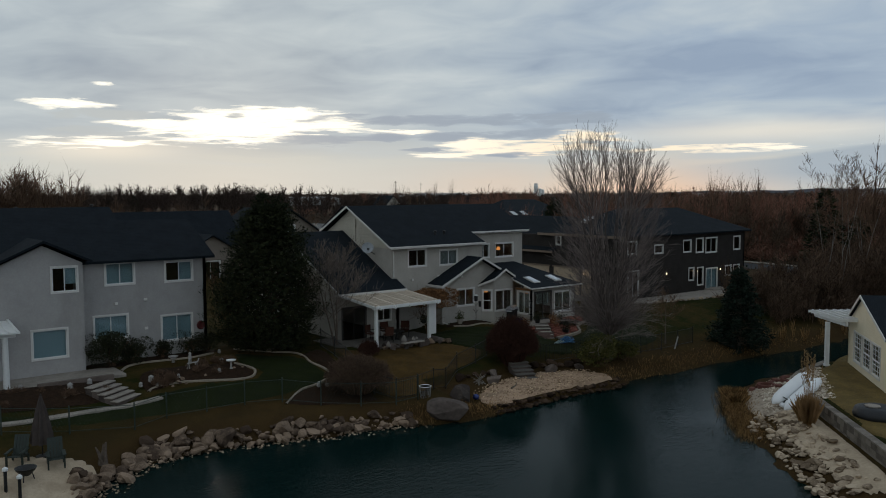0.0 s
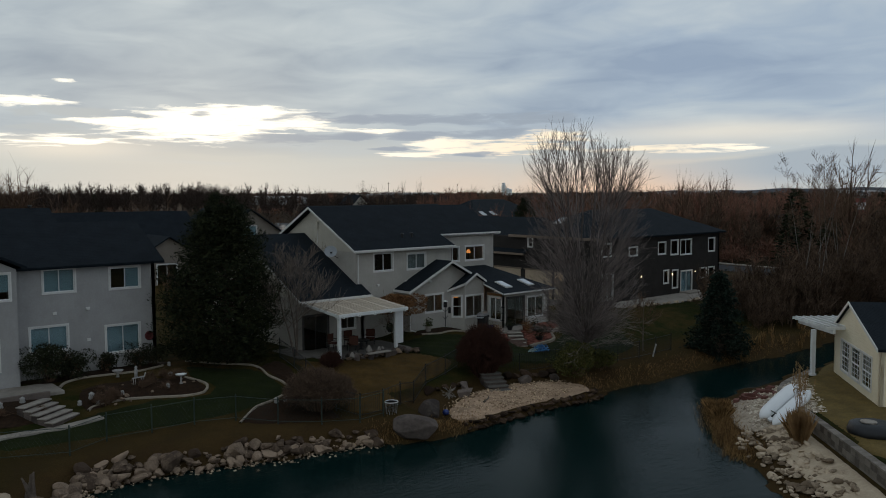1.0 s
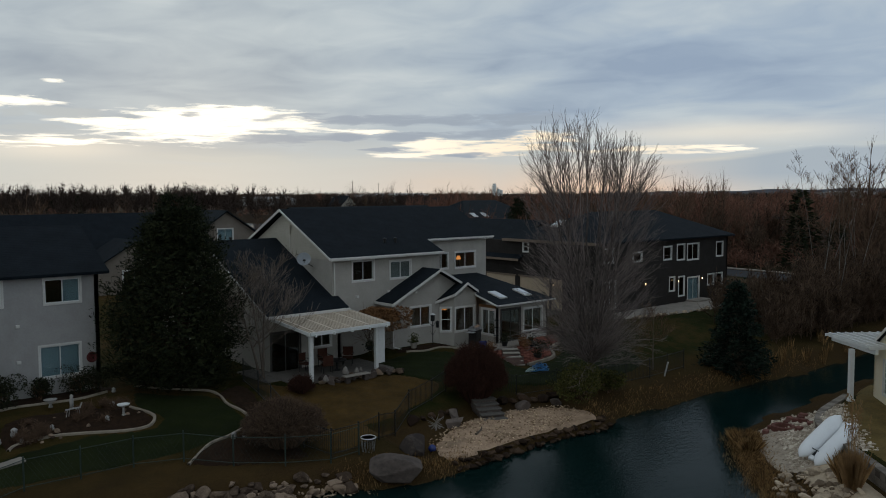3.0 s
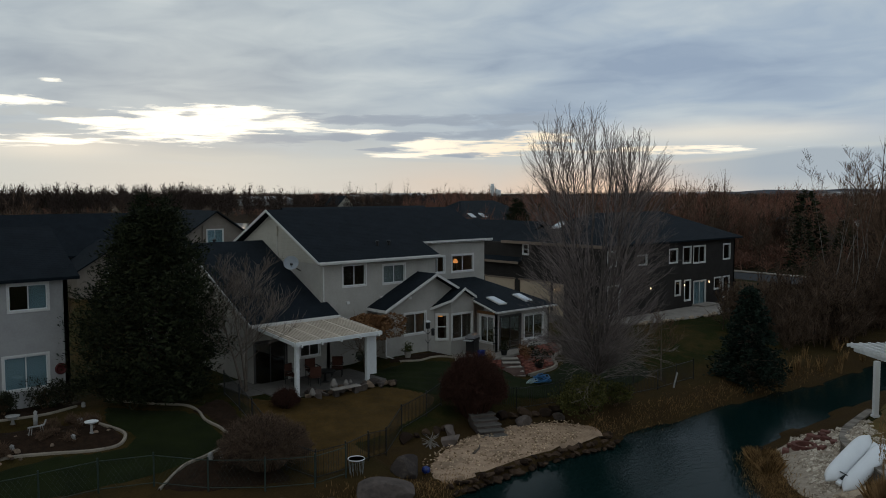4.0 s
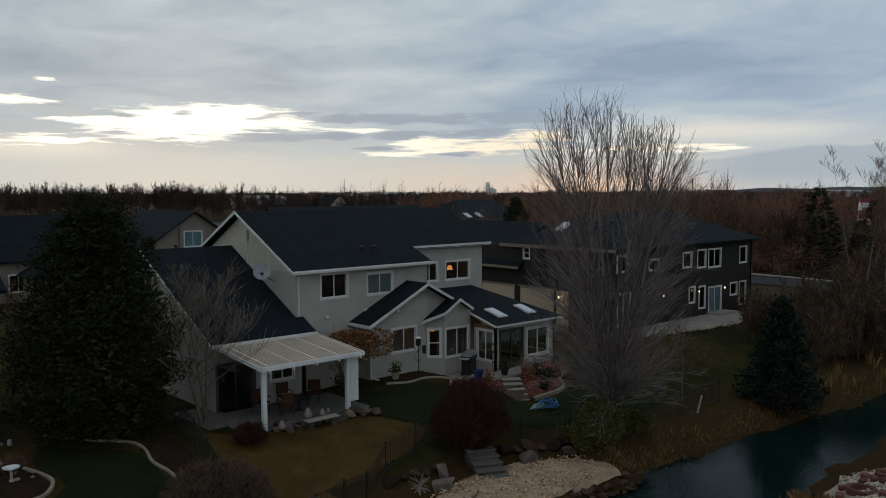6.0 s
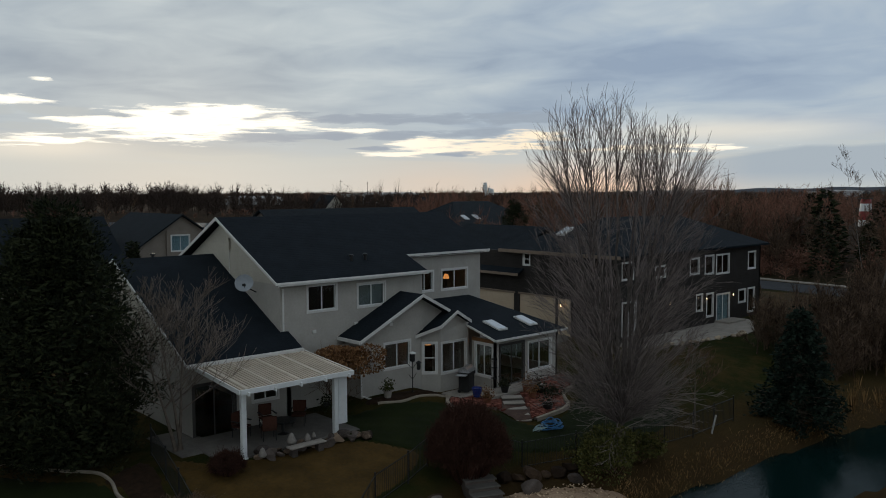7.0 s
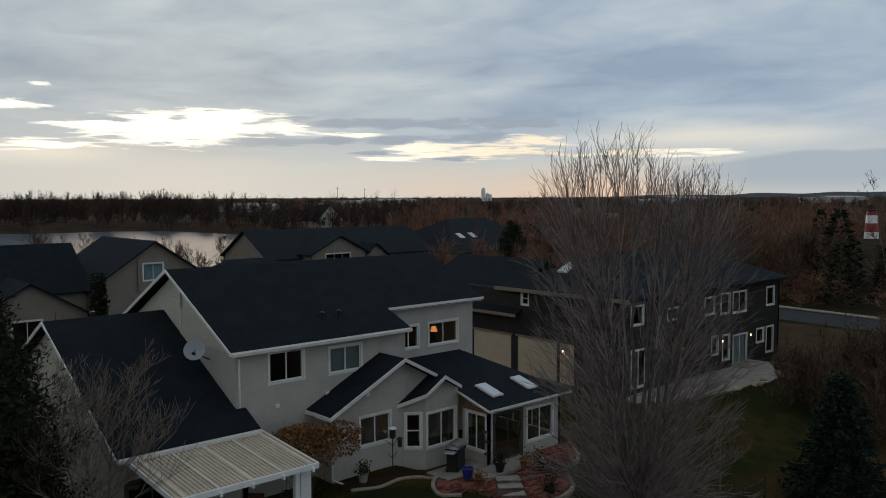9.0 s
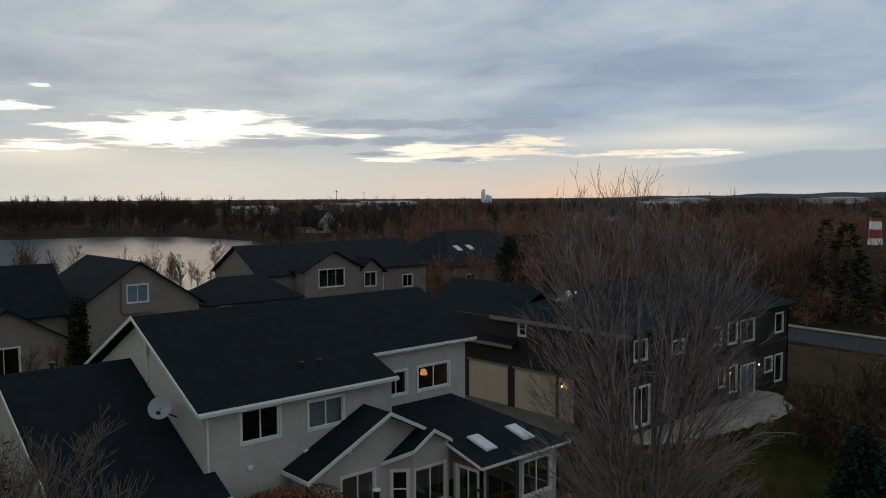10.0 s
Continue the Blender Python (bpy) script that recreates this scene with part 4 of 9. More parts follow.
# ---- the grey stucco house ----
def build_left_house():
    h = thing("house", (9, 52, 1.3), "two-storey grey stucco house with a dark hipped roof", "house", placed=True)
    g, e = 1.2, 7.15
    a, b = (10.2, 47.75), (17.35, 47.75)
    holes = [(1.52, 3.0, 5.78, 6.92), (4.78, 6.3, 5.74, 6.82), (0.84, 2.58, 2.84, 4.06), (4.50, 6.22, 2.36, 3.77)]
    part("wall", wall(bmesh.new(), a, b, g, e, 0.2, holes), M_STUCCO_GREY, h)
    for k, o in enumerate(holes):
        # added behind every window here to paint in the bluish sky reflection
        window(h, a, b, o, 1, blind=[(0, 1, 0.02)] if k != 1 else [(0.5, 1, 0.02)])
    part("wall", wall(bmesh.new(), (17.35, 47.75), (17.35, 58), g, e, 0.2), M_STUCCO_GREY, h)
    part("wall", wall(bmesh.new(), (17.35, 58), (-4, 58), g, e, 0.2), M_STUCCO_GREY, h)
    part("wall", wall(bmesh.new(), (-4, 58), (-4, 46.6), g, e, 0.2), M_STUCCO_GREY, h)
    a, b = (-4, 46.6), (10.25, 46.6)
    holes = [(12.76, 13.94, 5.72, 6.95), (11.75, 13.36, 2.38, 3.80)]
    part("wall", wall(bmesh.new(), a, b, g, e, 0.2, holes), M_STUCCO_GREY, h)
    for k, o in enumerate(holes):
        window(h, a, b, o, 1 - k, blind=[(0, 1, 0.02)] if k else [(0.5, 1, 0.3)])
    part("wall", wall(bmesh.new(), (10.25, 46.8), (10.25, 47.75), g, e, 0.2), M_STUCCO_GREY, h)
    part("gable", prism(bmesh.new(), [(6.3, 46.6, e), (10.25, 46.6, e), (8.35, 46.6, 8.1)], (0, 0.2, 0)), M_STUCCO_GREY, h)
    roof_part(h, "roof", [(5.6, 46.2, 7.1), (8.35, 46.2, 8.38), (8.35, 49.8, 8.38), (5.6, 49.8, 7.1)], mat=M_ROOF_X)
    roof_part(h, "roof", [(8.35, 46.2, 8.375), (10.65, 46.2, 7.28), (10.65, 49.6, 7.28), (8.35, 49.8, 8.375)], mat=M_ROOF_X)
    z = 7.1
    roof_part(h, "roof", [(-4.4, 47.35, z), (13.5, 47.35, z), (13.5, 52.8, 9.93), (-4.4, 52.8, 9.93)])
    roof_part(h, "roof", [(13.5, 47.35, z), (17.75, 47.35, z), (17.75, 51.4, 9.15), (13.5, 51.4, 9.15)])
    roof_part(h, "roof", [(13.5, 51.4, 9.145), (17.75, 51.4, 9.145), (17.75, 55.5, z), (13.5, 55.5, z)])
    roof_part(h, "roof", [(-4.4, 52.8, 9.925), (13.5, 52.8, 9.925), (13.5, 58.4, z), (-4.4, 58.4, z)])
    part("gable", prism(bmesh.new(), [(17.15, 47.75, e - 0.05), (17.15, 55.1, e - 0.05), (17.15, 51.4, 8.95)], (0.2, 0, 0)), M_STUCCO_GREY, h)
    part("gable", prism(bmesh.new(), [(13.3, 48.2, 7.2), (13.3, 57.6, 7.2), (13.3, 52.8, 9.75)], (0.15, 0, 0)), M_STUCCO_GREY, h)
    # added inner surfaces; room darkness is in their colour
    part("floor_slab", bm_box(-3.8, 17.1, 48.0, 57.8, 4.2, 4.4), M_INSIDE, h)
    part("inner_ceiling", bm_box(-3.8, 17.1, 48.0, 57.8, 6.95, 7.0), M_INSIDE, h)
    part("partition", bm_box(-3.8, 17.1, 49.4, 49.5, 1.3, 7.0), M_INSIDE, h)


build_left_house()


# ---- the dark house ----
def build_dark_house():
    h = thing("house", (62, 52, 1.7), "two-storey charcoal house with tan garage doors", "house", placed=True)
    g, e = 1.5, 6.8
    a, b = (52.7, 45.6), (70.9, 45.6)
    holes = [(0.5, 1.6, 5.44, 6.45), (4.12, 5.22, 5.33, 6.0), (8.3, 9.36, 5.25, 6.25), (10.23, 11.28, 5.12, 6.35), (11.75, 13.43, 5.04, 6.34), (16.34, 17.35, 5.12, 6.32),
             (0.55, 1.9, 1.9, 3.95), (9.17, 9.86, 2.63, 3.72), (10.52, 11.31, 2.11, 3.67), (11.86, 13.58, 1.55, 3.5), (14.99, 15.95, 2.7, 3.58), (16.38, 17.32, 1.87, 3.58)]
    part("wall", wall(bmesh.new(), a, b, g, e, 0.2, holes), M_DARKSIDING, h)
    for k, o in enumerate(holes):
        window(h, a, b, o, 1 if o[1] - o[0] > 1.3 else 0, name="door" if k in (6, 9) else "window", blind=[(0, 1, 0.02)] if k == 9 else None)
    part("wall", wall(bmesh.new(), (70.9, 45.6), (70.9, 54.9), g, e, 0.2), M_DARKSIDING, h)
    part("wall", wall(bmesh.new(), (70.9, 54.9), (52.9, 54.9), g, e, 0.2), M_DARKSIDING, h)
    a, b = (52.7, 58.6), (52.7, 45.8)
    holes = [(1.0, 4.4, 1.5, 3.9), (4.9, 8.1, 1.5, 3.9), (5.3, 5.8, 5.95, 6.7)]
    part("wall", wall(bmesh.new(), a, b, g, 6.8, 0.2, holes), M_DARKSIDING, h)
    window(h, a, b, holes[2], 0, cross=0.5)
    for o in holes[:2]:
        y0, y1 = 58.6 - o[1], 58.6 - o[0]
        d = part("garage_door", bm_box(52.76, 52.82, y0, y1, 1.5, 3.9), M_GARAGE, h)
        for k in range(4):
            part("panel", bm_box(52.742, 52.758, y0 + 0.08, y1 - 0.08, 1.56 + k * 0.585, 2.08 + k * 0.585), M_GARAGE, d)
        part("trim", prism(bmesh.new(), [(52.66, y0 - 0.1, 3.9), (52.66, y1 + 0.1, 3.9), (52.66, y1 + 0.1, 4.02), (52.66, y0 - 0.1, 4.02)], (0.06, 0, 0)), M_BROWN_TRIM, d)
    part("corner_lamp_post", bm_box(52.62, 52.7, 49.2, 50.2, 1.5, 3.9), M_GARAGE, h)
    z = 6.95
    roof_part(h, "roof", [(52.3, 45.1, z), (71.3, 45.1, z), (66.5, 50.2, 9.1), (57.3, 50.2, 9.1)])
    roof_part(h, "roof", [(71.3, 45.1, z), (71.3, 55.3, z), (66.5, 50.2, 9.1)], mat=M_ROOF_X)
    roof_part(h, "roof", [(71.3, 55.3, z), (52.3, 55.3, z), (57.3, 50.2, 9.09), (66.5, 50.2, 9.09)])
    roof_part(h, "roof", [(52.3, 55.3, z), (52.3, 45.1, z), (57.3, 50.2, 9.1)], mat=M_ROOF_X)
    part("fascia", bar(bmesh.new(), (52.28, 45.1, z + 0.01), (52.28, 55.3, z + 0.01), 0.04, 0.22), M_BROWN_TRIM, h)
    # lower garage roof before and beside the upper storey
    roof_part(h, "roof", [(52.1, 53.3, 5.35), (52.1, 64.0, 5.35), (57.5, 64.0, 8.3), (57.5, 55.3, 8.3), (52.68, 55.3, 5.67), (52.68, 53.3, 5.67)], mat=M_ROOF_X)
    roof_part(h, "roof", [(57.5, 55.3, 8.29), (57.5, 64.0, 8.29), (62.8, 64.0, 5.35), (62.8, 55.3, 5.35)], mat=M_ROOF_X)
    part("fascia", bar(bmesh.new(), (52.08, 53.3, 5.36), (52.08, 64.0, 5.36), 0.04, 0.18), M_BROWN_TRIM, h)
    part("wall", wall(bmesh.new(), (52.7, 63.6), (52.7, 58.6), g, 5.5, 0.2), M_DARKSIDING, h)
    s2 = part("skylight", obox(bmesh.new(), Matrix.Translation((55.0, 51.6, 8.12)) @ Matrix.Rotation(-math.atan(0.43), 4, "Y"), 1.2, 0.7, 0.12), M_TRIM, h)
    part("pane", obox(bmesh.new(), Matrix.Translation((54.95, 51.6, 8.25)) @ Matrix.Rotation(-math.atan(0.43), 4, "Y"), 1.0, 0.55, 0.02), M_SKYLIGHT, s2)
    # added inner surfaces, darkened by colour behind the windows
    part("inner_ceiling", bm_box(52.9, 70.7, 45.8, 54.7, 6.6, 6.7), M_INSIDE, h)
    part("floor_slab", bm_box(52.9, 70.7, 45.8, 54.7, 4.2, 4.35), M_INSIDE, h)
    part("partition", bm_box(52.9, 70.7, 48.6, 48.7, 1.5, 6.6), M_INSIDE, h)


build_dark_house()


# ---- boathouse ----
def build_cottage():
    h = thing("boathouse", (44, 20, 0.7), "cream clapboard boathouse with white trim and dark roof", "boathouse", placed=True)
    g, e = 0.7, 3.45
    # the gable wall runs from p (far) to q (near); its ridge is off the middle
    p = Vector((44.83, 23.35))
    d = Vector((math.cos(radians(218)), math.sin(radians(218))))
    q = p + d * 7.4
    inn = Vector((-d.y, d.x))
    holes = [(1.35, 2.75, 1.42, 2.95), (3.05, 4.5, 1.42, 2.95), (4.8, 6.25, 1.42, 2.95)]
    back = p + inn * 6, q + inn * 6
    part("wall", wall(bmesh.new(), p, q, g, e, 0.18, holes), M_SIDING, h)
    for o in holes:
        window(h, p, q, o, 0, cross=0.48, bars=(3, 6))
    part("wall", wall(bmesh.new(), q, back[1], g, e, 0.18), M_SIDING, h)
    part("wall", wall(bmesh.new(), back[1], back[0], g, e, 0.18), M_SIDING, h)
    part("wall", wall(bmesh.new(), back[0], p, g, e, 0.18), M_SIDING, h)
    mid = p + d * 2.9
    t3 = lambda v, z: (v.x, v.y, z)
    part("gable", prism(bmesh.new(), [t3(p, e), t3(q, e), t3(q, 3.62), t3(mid, 5.0)], (*(inn * 0.18), 0)), M_SIDING, h)
    o = inn * -0.15
    for s, z in ((p - d * 0.4, 3.25), (q + d * 0.15, 3.62)):
        roof_part(h, "roof", [t3(s + o, z), t3(mid + o, 5.16), t3(mid + inn * 6.3, 5.16), t3(s + inn * 6.3, z)], trim=(0,), mat=M_ROOF_X)


build_cottage()

# ---- trees ----
def branches(rng, p, d, length, r, level, out, spread=0.6, kids=5, up=0.15, segs=3, twig=0.004, shrink=0.62):
    """Grows one limb and its children; out collects (p, q, r0, r1)."""
    pts, q, dd = [Vector(p)], Vector(p), Vector(d).normalized()
    for _ in range(segs):
        dd = (dd + Vector((rng.uniform(-1, 1), rng.uniform(-1, 1), rng.uniform(-0.6, 1) + up)) * 0.16).normalized()
        q = q + dd * length / segs
        pts.append(q.copy())
    for i in range(segs):
        a, b = r * (1 - 0.65 * i / segs), r * (1 - 0.65 * (i + 1) / segs)
        out.append((pts[i], pts[i + 1], max(a, twig), max(b, twig)))
    if level <= 0:
        return
    for k in range(kids):
        t = rng.uniform(0.25, 1.0)
        i = min(int(t * segs), segs - 1)
        base = pts[i].lerp(pts[i + 1], t * segs - i)
        axis = Vector((rng.uniform(-1, 1), rng.uniform(-1, 1), rng.uniform(-0.3, 0.8))).normalized()
        nd = (dd * (1 - spread) + axis * spread + Vector((0, 0, up))).normalized()
        branches(rng, base, nd, length * shrink * rng.uniform(0.7, 1.15), max(r * 0.5 * (1 - 0.4 * t), twig), level - 1, out, spread, kids, up, max(2, segs - 1), twig, shrink)


def tubes_mesh(name, segs, mat, parent, label="", fat=0.02):
    """All limbs of a crown as one mesh of fine three- or five-sided tubes."""
    vs, fs = [], []
    for p, q, r0, r1 in segs:
        n = 6 if r0 > 0.06 else (4 if r0 > fat else 3)
        z = (q - p)
        if z.length < 1e-5:
            continue
        z.normalize()
        x = z.orthogonal().normalized()
        y = z.cross(x)
        i = len(vs)
        for c, r in ((p, r0), (q, r1)):
            for k in range(n):
                a = k * math.tau / n
                vs.append(c + (x * math.cos(a) + y * math.sin(a)) * r)
        for k in range(n):
            fs.append((i + k, i + (k + 1) % n, i + n + (k + 1) % n, i + n + k))
    me = bpy.data.meshes.new(name)
    me.from_pydata([tuple(v) for v in vs], [], fs)
    me.materials.append(mat)
    ob = new(name, me)
    ob.parent = parent
    if label:
        tagged(ob, label)
    return ob


def build_vase_tree():
    """The tall bare tree on the bank: a forked trunk, a few steep stems, side branches that spread wide low down and steepen upward, and fine twigs."""
    rng = random.Random(5)
    x, y = 37.6, 34.6
    t = thing("tree", (x, y, ground_z(x, y) - 0.1), "tall bare winter tree with upright fan of branches", "tree", "bare trees")
    trunk, crown = [], []
    # the crown's outline: the greater dome, and a lesser one beside it
    side = Vector((0.72, -0.69, 0))
    domes = ((side * -1.0, 2.8, 14.45), (side * 1.6, 2.1, 13.6))

    def limb(pts, r0, r1):
        """One limb along its points, tapering."""
        n = len(pts) - 1
        for i in range(n):
            a, b = r0 + (r1 - r0) * i / n, r0 + (r1 - r0) * (i + 1) / n
            (trunk if a > 0.045 else crown).append((pts[i], pts[i + 1], a, b))

    def curve(p, q, tip, n, sway):
        pts = []
        for i in range(n + 1):
            k = i / n
            c = p * (1 - k) ** 2 + q * 2 * k * (1 - k) + tip * k * k
            pts.append(c + (Vector((rng.gauss(0, sway), rng.gauss(0, sway), 0)) if 0 < i < n else Vector()))
        return pts

    def on(pts, k):
        i = min(int(k * (len(pts) - 1)), len(pts) - 2)
        return pts[i].lerp(pts[i + 1], k * (len(pts) - 1) - i), (pts[i + 1] - pts[i]).normalized()

    def twigs(pts, count, long, level):
        """Straight fine shoots at a narrow angle to their limb, forked once more."""
        for _ in range(count):
            s, d = on(pts, rng.uniform(0.15, 0.93))
            w = d.cross(Vector((rng.gauss(0, 1), rng.gauss(0, 1), rng.gauss(0, 1)))).normalized()
            e = s + (d + w * rng.uniform(0.3, 0.62) + Vector((0, 0, 0.08))).normalized() * long * rng.uniform(0.5, 1.1)
            limb([s, e], 0.0062 if level else 0.005, 0.0034)
            if level:
                twigs([s, e], 3, long * 0.6, 0)

    fork = Vector((0.05, 0.0, 1.3))
    trunk += [(Vector((0, 0, 0)), Vector((0.03, 0, 0.6)), 0.36, 0.27), (Vector((0.03, 0, 0.6)), fork, 0.27, 0.24)]
    stems = []
    for c, R, z, count in ((*domes[0], 7), (*domes[1], 5)):
        for k in range(count):
            a = k * math.tau / count + rng.uniform(-0.3, 0.3)
            q = c + Vector((math.cos(a), math.sin(a), 0)) * R * (0.15 if k == 0 else rng.uniform(0.4, 0.65))
            tip = Vector((q.x, q.y, z - 2.3 * ((q - c).length / R) ** 2))
            pts = curve(fork, fork.lerp(tip, 0.45) + Vector((q.x * 0.08, q.y * 0.08, 0)), tip, 11, 0.05)
            limb(pts, 0.095 * rng.uniform(0.7, 1.1), 0.005)
            stems.append(pts)
            twigs(pts[7:], 9, 0.9, 1)
    # where the branches end: over the two domes, then round the sides and inside
    tips = []
    for c, R, z, count in ((*domes[0], 84), (*domes[1], 54)):
        for k in range(count):
            a, f = k * 2.39996, math.sqrt((k + 0.5) / count)
            q = c + Vector((math.cos(a), math.sin(a), 0)) * R * f
            tips.append(Vector((q.x, q.y, z - 2.3 * f * f - abs(rng.gauss(0, 0.35)))))
    for k in range(330):
        a, h = k * 2.39996, 2.6 + 9.6 * ((k * 0.7549) % 1.0) ** 1.15
        R = (2.7 + 0.85 * min(1.0, (h - 3.0) / 3.0)) * rng.uniform(0.62, 1.04)
        tips.append(Vector((math.cos(a) * R, math.sin(a) * R, h)) + side * 0.05)
    for tip in tips:
        reach = rng.uniform(1.6, 3.4)
        s, best = None, 1e9
        for pts in stems:
            for k in range(1, 40):
                p, d = on(pts, k / 40)
                off = (p - tip).to_2d().length
                cost = abs(tip.z - p.z - max(reach, off * 0.8)) + off * 0.7
                if cost < best:
                    s, dd, best = p, d, cost
        L = (tip - s).length
        b = curve(s, s.lerp(tip, 0.45) + dd * 0.10 * L + Vector((tip.x - s.x, tip.y - s.y, 0)) * 0.10, tip, 5, 0.012 * L)
        limb(b, 0.007 + 0.0042 * L, 0.0045)
        twigs(b, int(2 + (1.3 if tip.z > 10.8 else 2.8) * L), 0.85, 1)
    # long low limbs that sag towards the grass
    for j in range(26):
        a = j * 2.39996
        p = Vector((0.05, 0, rng.uniform(1.2, 3.6)))
        tip = p + Vector((math.cos(a), math.sin(a), rng.uniform(-0.2, 0.3))) * rng.uniform(2.4, 4.3)
        b = curve(p, p.lerp(tip, 0.5) + Vector((0, 0, 0.35)), tip, 6, 0.05)
        limb(b, 0.022, 0.006)
        twigs(b, 14, 0.8, 1)
    tubes_mesh("trunk", trunk, M_TREE_BARK, t)
    tubes_mesh("crown", crown, M_TREE_TWIG, t)


build_vase_tree()


def conifer(name, x, y, tall, wide, mat, label, seed, tiers=26, skirt=0.04, card=0.5, per=30, power=0.8):
    """A conifer: trunk, whorls of drooping boughs, each with many small needle sprays."""
    rng = random.Random(seed)
    t = thing(name, (x, y, ground_z(x, y) - 0.1), label, "conifer", "conifers")
    part("trunk", tube(bmesh.new(), (0, 0, 0), (0, 0, tall * 0.96), wide * 0.07, 0.02, 8), M_BARK, t)
    vs, fs = [], []

    def spray(c, d, s):
        d = d.normalized()
        side = d.cross(Vector((rng.uniform(-1, 1), rng.uniform(-1, 1), rng.uniform(-1, 1))))
        side = side.normalized() if side.length > 1e-4 else d.orthogonal().normalized()
        i = len(vs)
        vs.extend((c - side * s * 0.16, c + d * s * 0.5 - side * s * 0.26, c + d * s, c + d * s * 0.5 + side * s * 0.26))
        fs.append((i, i + 1, i + 2, i + 3))

    boughs = []
    for k in range(tiers):
        f = skirt + (1 - skirt) * k / tiers
        R = wide * (1 - f) ** power * rng.uniform(0.82, 1.12) + 0.12
        for j in range(int(9 + 5 * (1 - f))):
            a = rng.uniform(0, math.tau)
            L = R * rng.uniform(0.62, 1.12)
            p = Vector((0, 0, tall * f + rng.uniform(-0.2, 0.2)))
            e = p + Vector((math.cos(a) * L, math.sin(a) * L, L * rng.uniform(-0.25, 0.18)))
            boughs.append((p, e, 0.03, 0.008))
            for i in range(int(per * (0.4 + 0.6 * L / wide))):
                s = rng.uniform(0.25, 1.0) ** 0.7
                c = p.lerp(e, s) + Vector((rng.gauss(0, 1), rng.gauss(0, 1), rng.gauss(0, 0.8))) * card * 0.45
                spray(c, (e - p).normalized() * 0.8 + Vector((rng.gauss(0, 0.6), rng.gauss(0, 0.6), rng.gauss(0.05, 0.4))), card * rng.uniform(0.5, 1.1))
    tubes_mesh("branchwork", boughs, M_BARK, t)
    me = bpy.data.meshes.new("foliage")
    me.from_pydata([tuple(v) for v in vs], [], fs)
    me.materials.append(mat)
    ob = new("foliage", me)
    ob.parent = t


conifer("spruce_tree", 48.9, 32.6, 5.4, 2.1, M_NEEDLE_BLUE, "bluish young spruce on the bank", 4, card=0.24, per=64, power=0.8)

# ---- garden tools ----
def gz(p):
    return ground_z(p[0], p[1])


def curve_points(pts, n=8, closed=False):
    """A smooth line through the points."""
    P = [Vector((*p, 0)) for p in pts]
    out = []
    m = len(P)
    for i in range(m if closed else m - 1):
        a = P[(i - 1) % m] if closed or i else P[0]
        b, c = P[i], P[(i + 1) % m]
        d = P[(i + 2) % m] if closed or i + 2 < m else P[-1]
        for k in range(n):
            t = k / n
            out.append(0.5 * ((2 * b) + (c - a) * t + (2 * a - 5 * b + 4 * c - d) * t * t + (3 * b - a - 3 * c + d) * t ** 3))
    if not closed:
        out.append(P[-1])
    return out


def ribbon(name, pts, wide, thick, mat, label, category, closed=False, lift=0.05, kind=""):
    """A band that follows the ground: a kerb, a path or a rail's footing."""
    C = curve_points(pts, 8, closed)
    bm = bmesh.new()
    rows = []
    for i, c in enumerate(C):
        a, b = C[max(i - 1, 0)], C[min(i + 1, len(C) - 1)]
        s = Vector((-(b - a).y, (b - a).x, 0)).normalized() * wide / 2
        z = ground_z(c.x, c.y) + lift
        rows.append([bm.verts.new((c.x + s.x * k, c.y + s.y * k, z + dz)) for k, dz in ((1, -thick), (1, -0.02), (0.6, 0), (-0.6, 0), (-1, -0.02), (-1, -thick))])
    for a, b in zip(rows, rows[1:] + (rows[:1] if closed else [])):
        for k in range(5):
            bm.faces.new((a[k], a[k + 1], b[k + 1], b[k]))
    return tagged(link(name, bm, mat), label, category, kind=kind)


def patch(name, pts, mat, label, lift=0.03, cell=0.3, smooth_n=6, hump=0.0, category="garden bed"):
    """A piece of ground cover inside an outline, draped on the terrain."""
    C = [(c.x, c.y) for c in curve_points(pts, smooth_n, True)]
    xs, ys = [c[0] for c in C], [c[1] for c in C]
    X, Y = np.meshgrid(np.arange(min(xs) - cell, max(xs) + cell, cell), np.arange(min(ys) - cell, max(ys) + cell, cell))
    D = distance(C, X, Y)
    Z = height(X, Y) + lift - 0.25 * step(-0.02, cell, D) + hump * step(0, -1.2, D) + 0.02 * np.sin(X * 5) * np.sin(Y * 6)
    keep = D < cell
    idx = -np.ones(X.shape, int)
    idx[keep] = np.arange(keep.sum())
    vs = np.stack([X[keep], Y[keep], Z[keep]], -1).tolist()
    fs = []
    for i in range(X.shape[0] - 1):
        for j in range(X.shape[1] - 1):
            q = (idx[i, j], idx[i, j + 1], idx[i + 1, j + 1], idx[i + 1, j])
            if min(q) >= 0:
                fs.append(q)
    me = bpy.data.meshes.new(name)
    me.from_pydata(vs, [], fs)
    me.shade_smooth()
    me.materials.append(mat)
    return tagged(new(name, me), label, category, kind="structure")


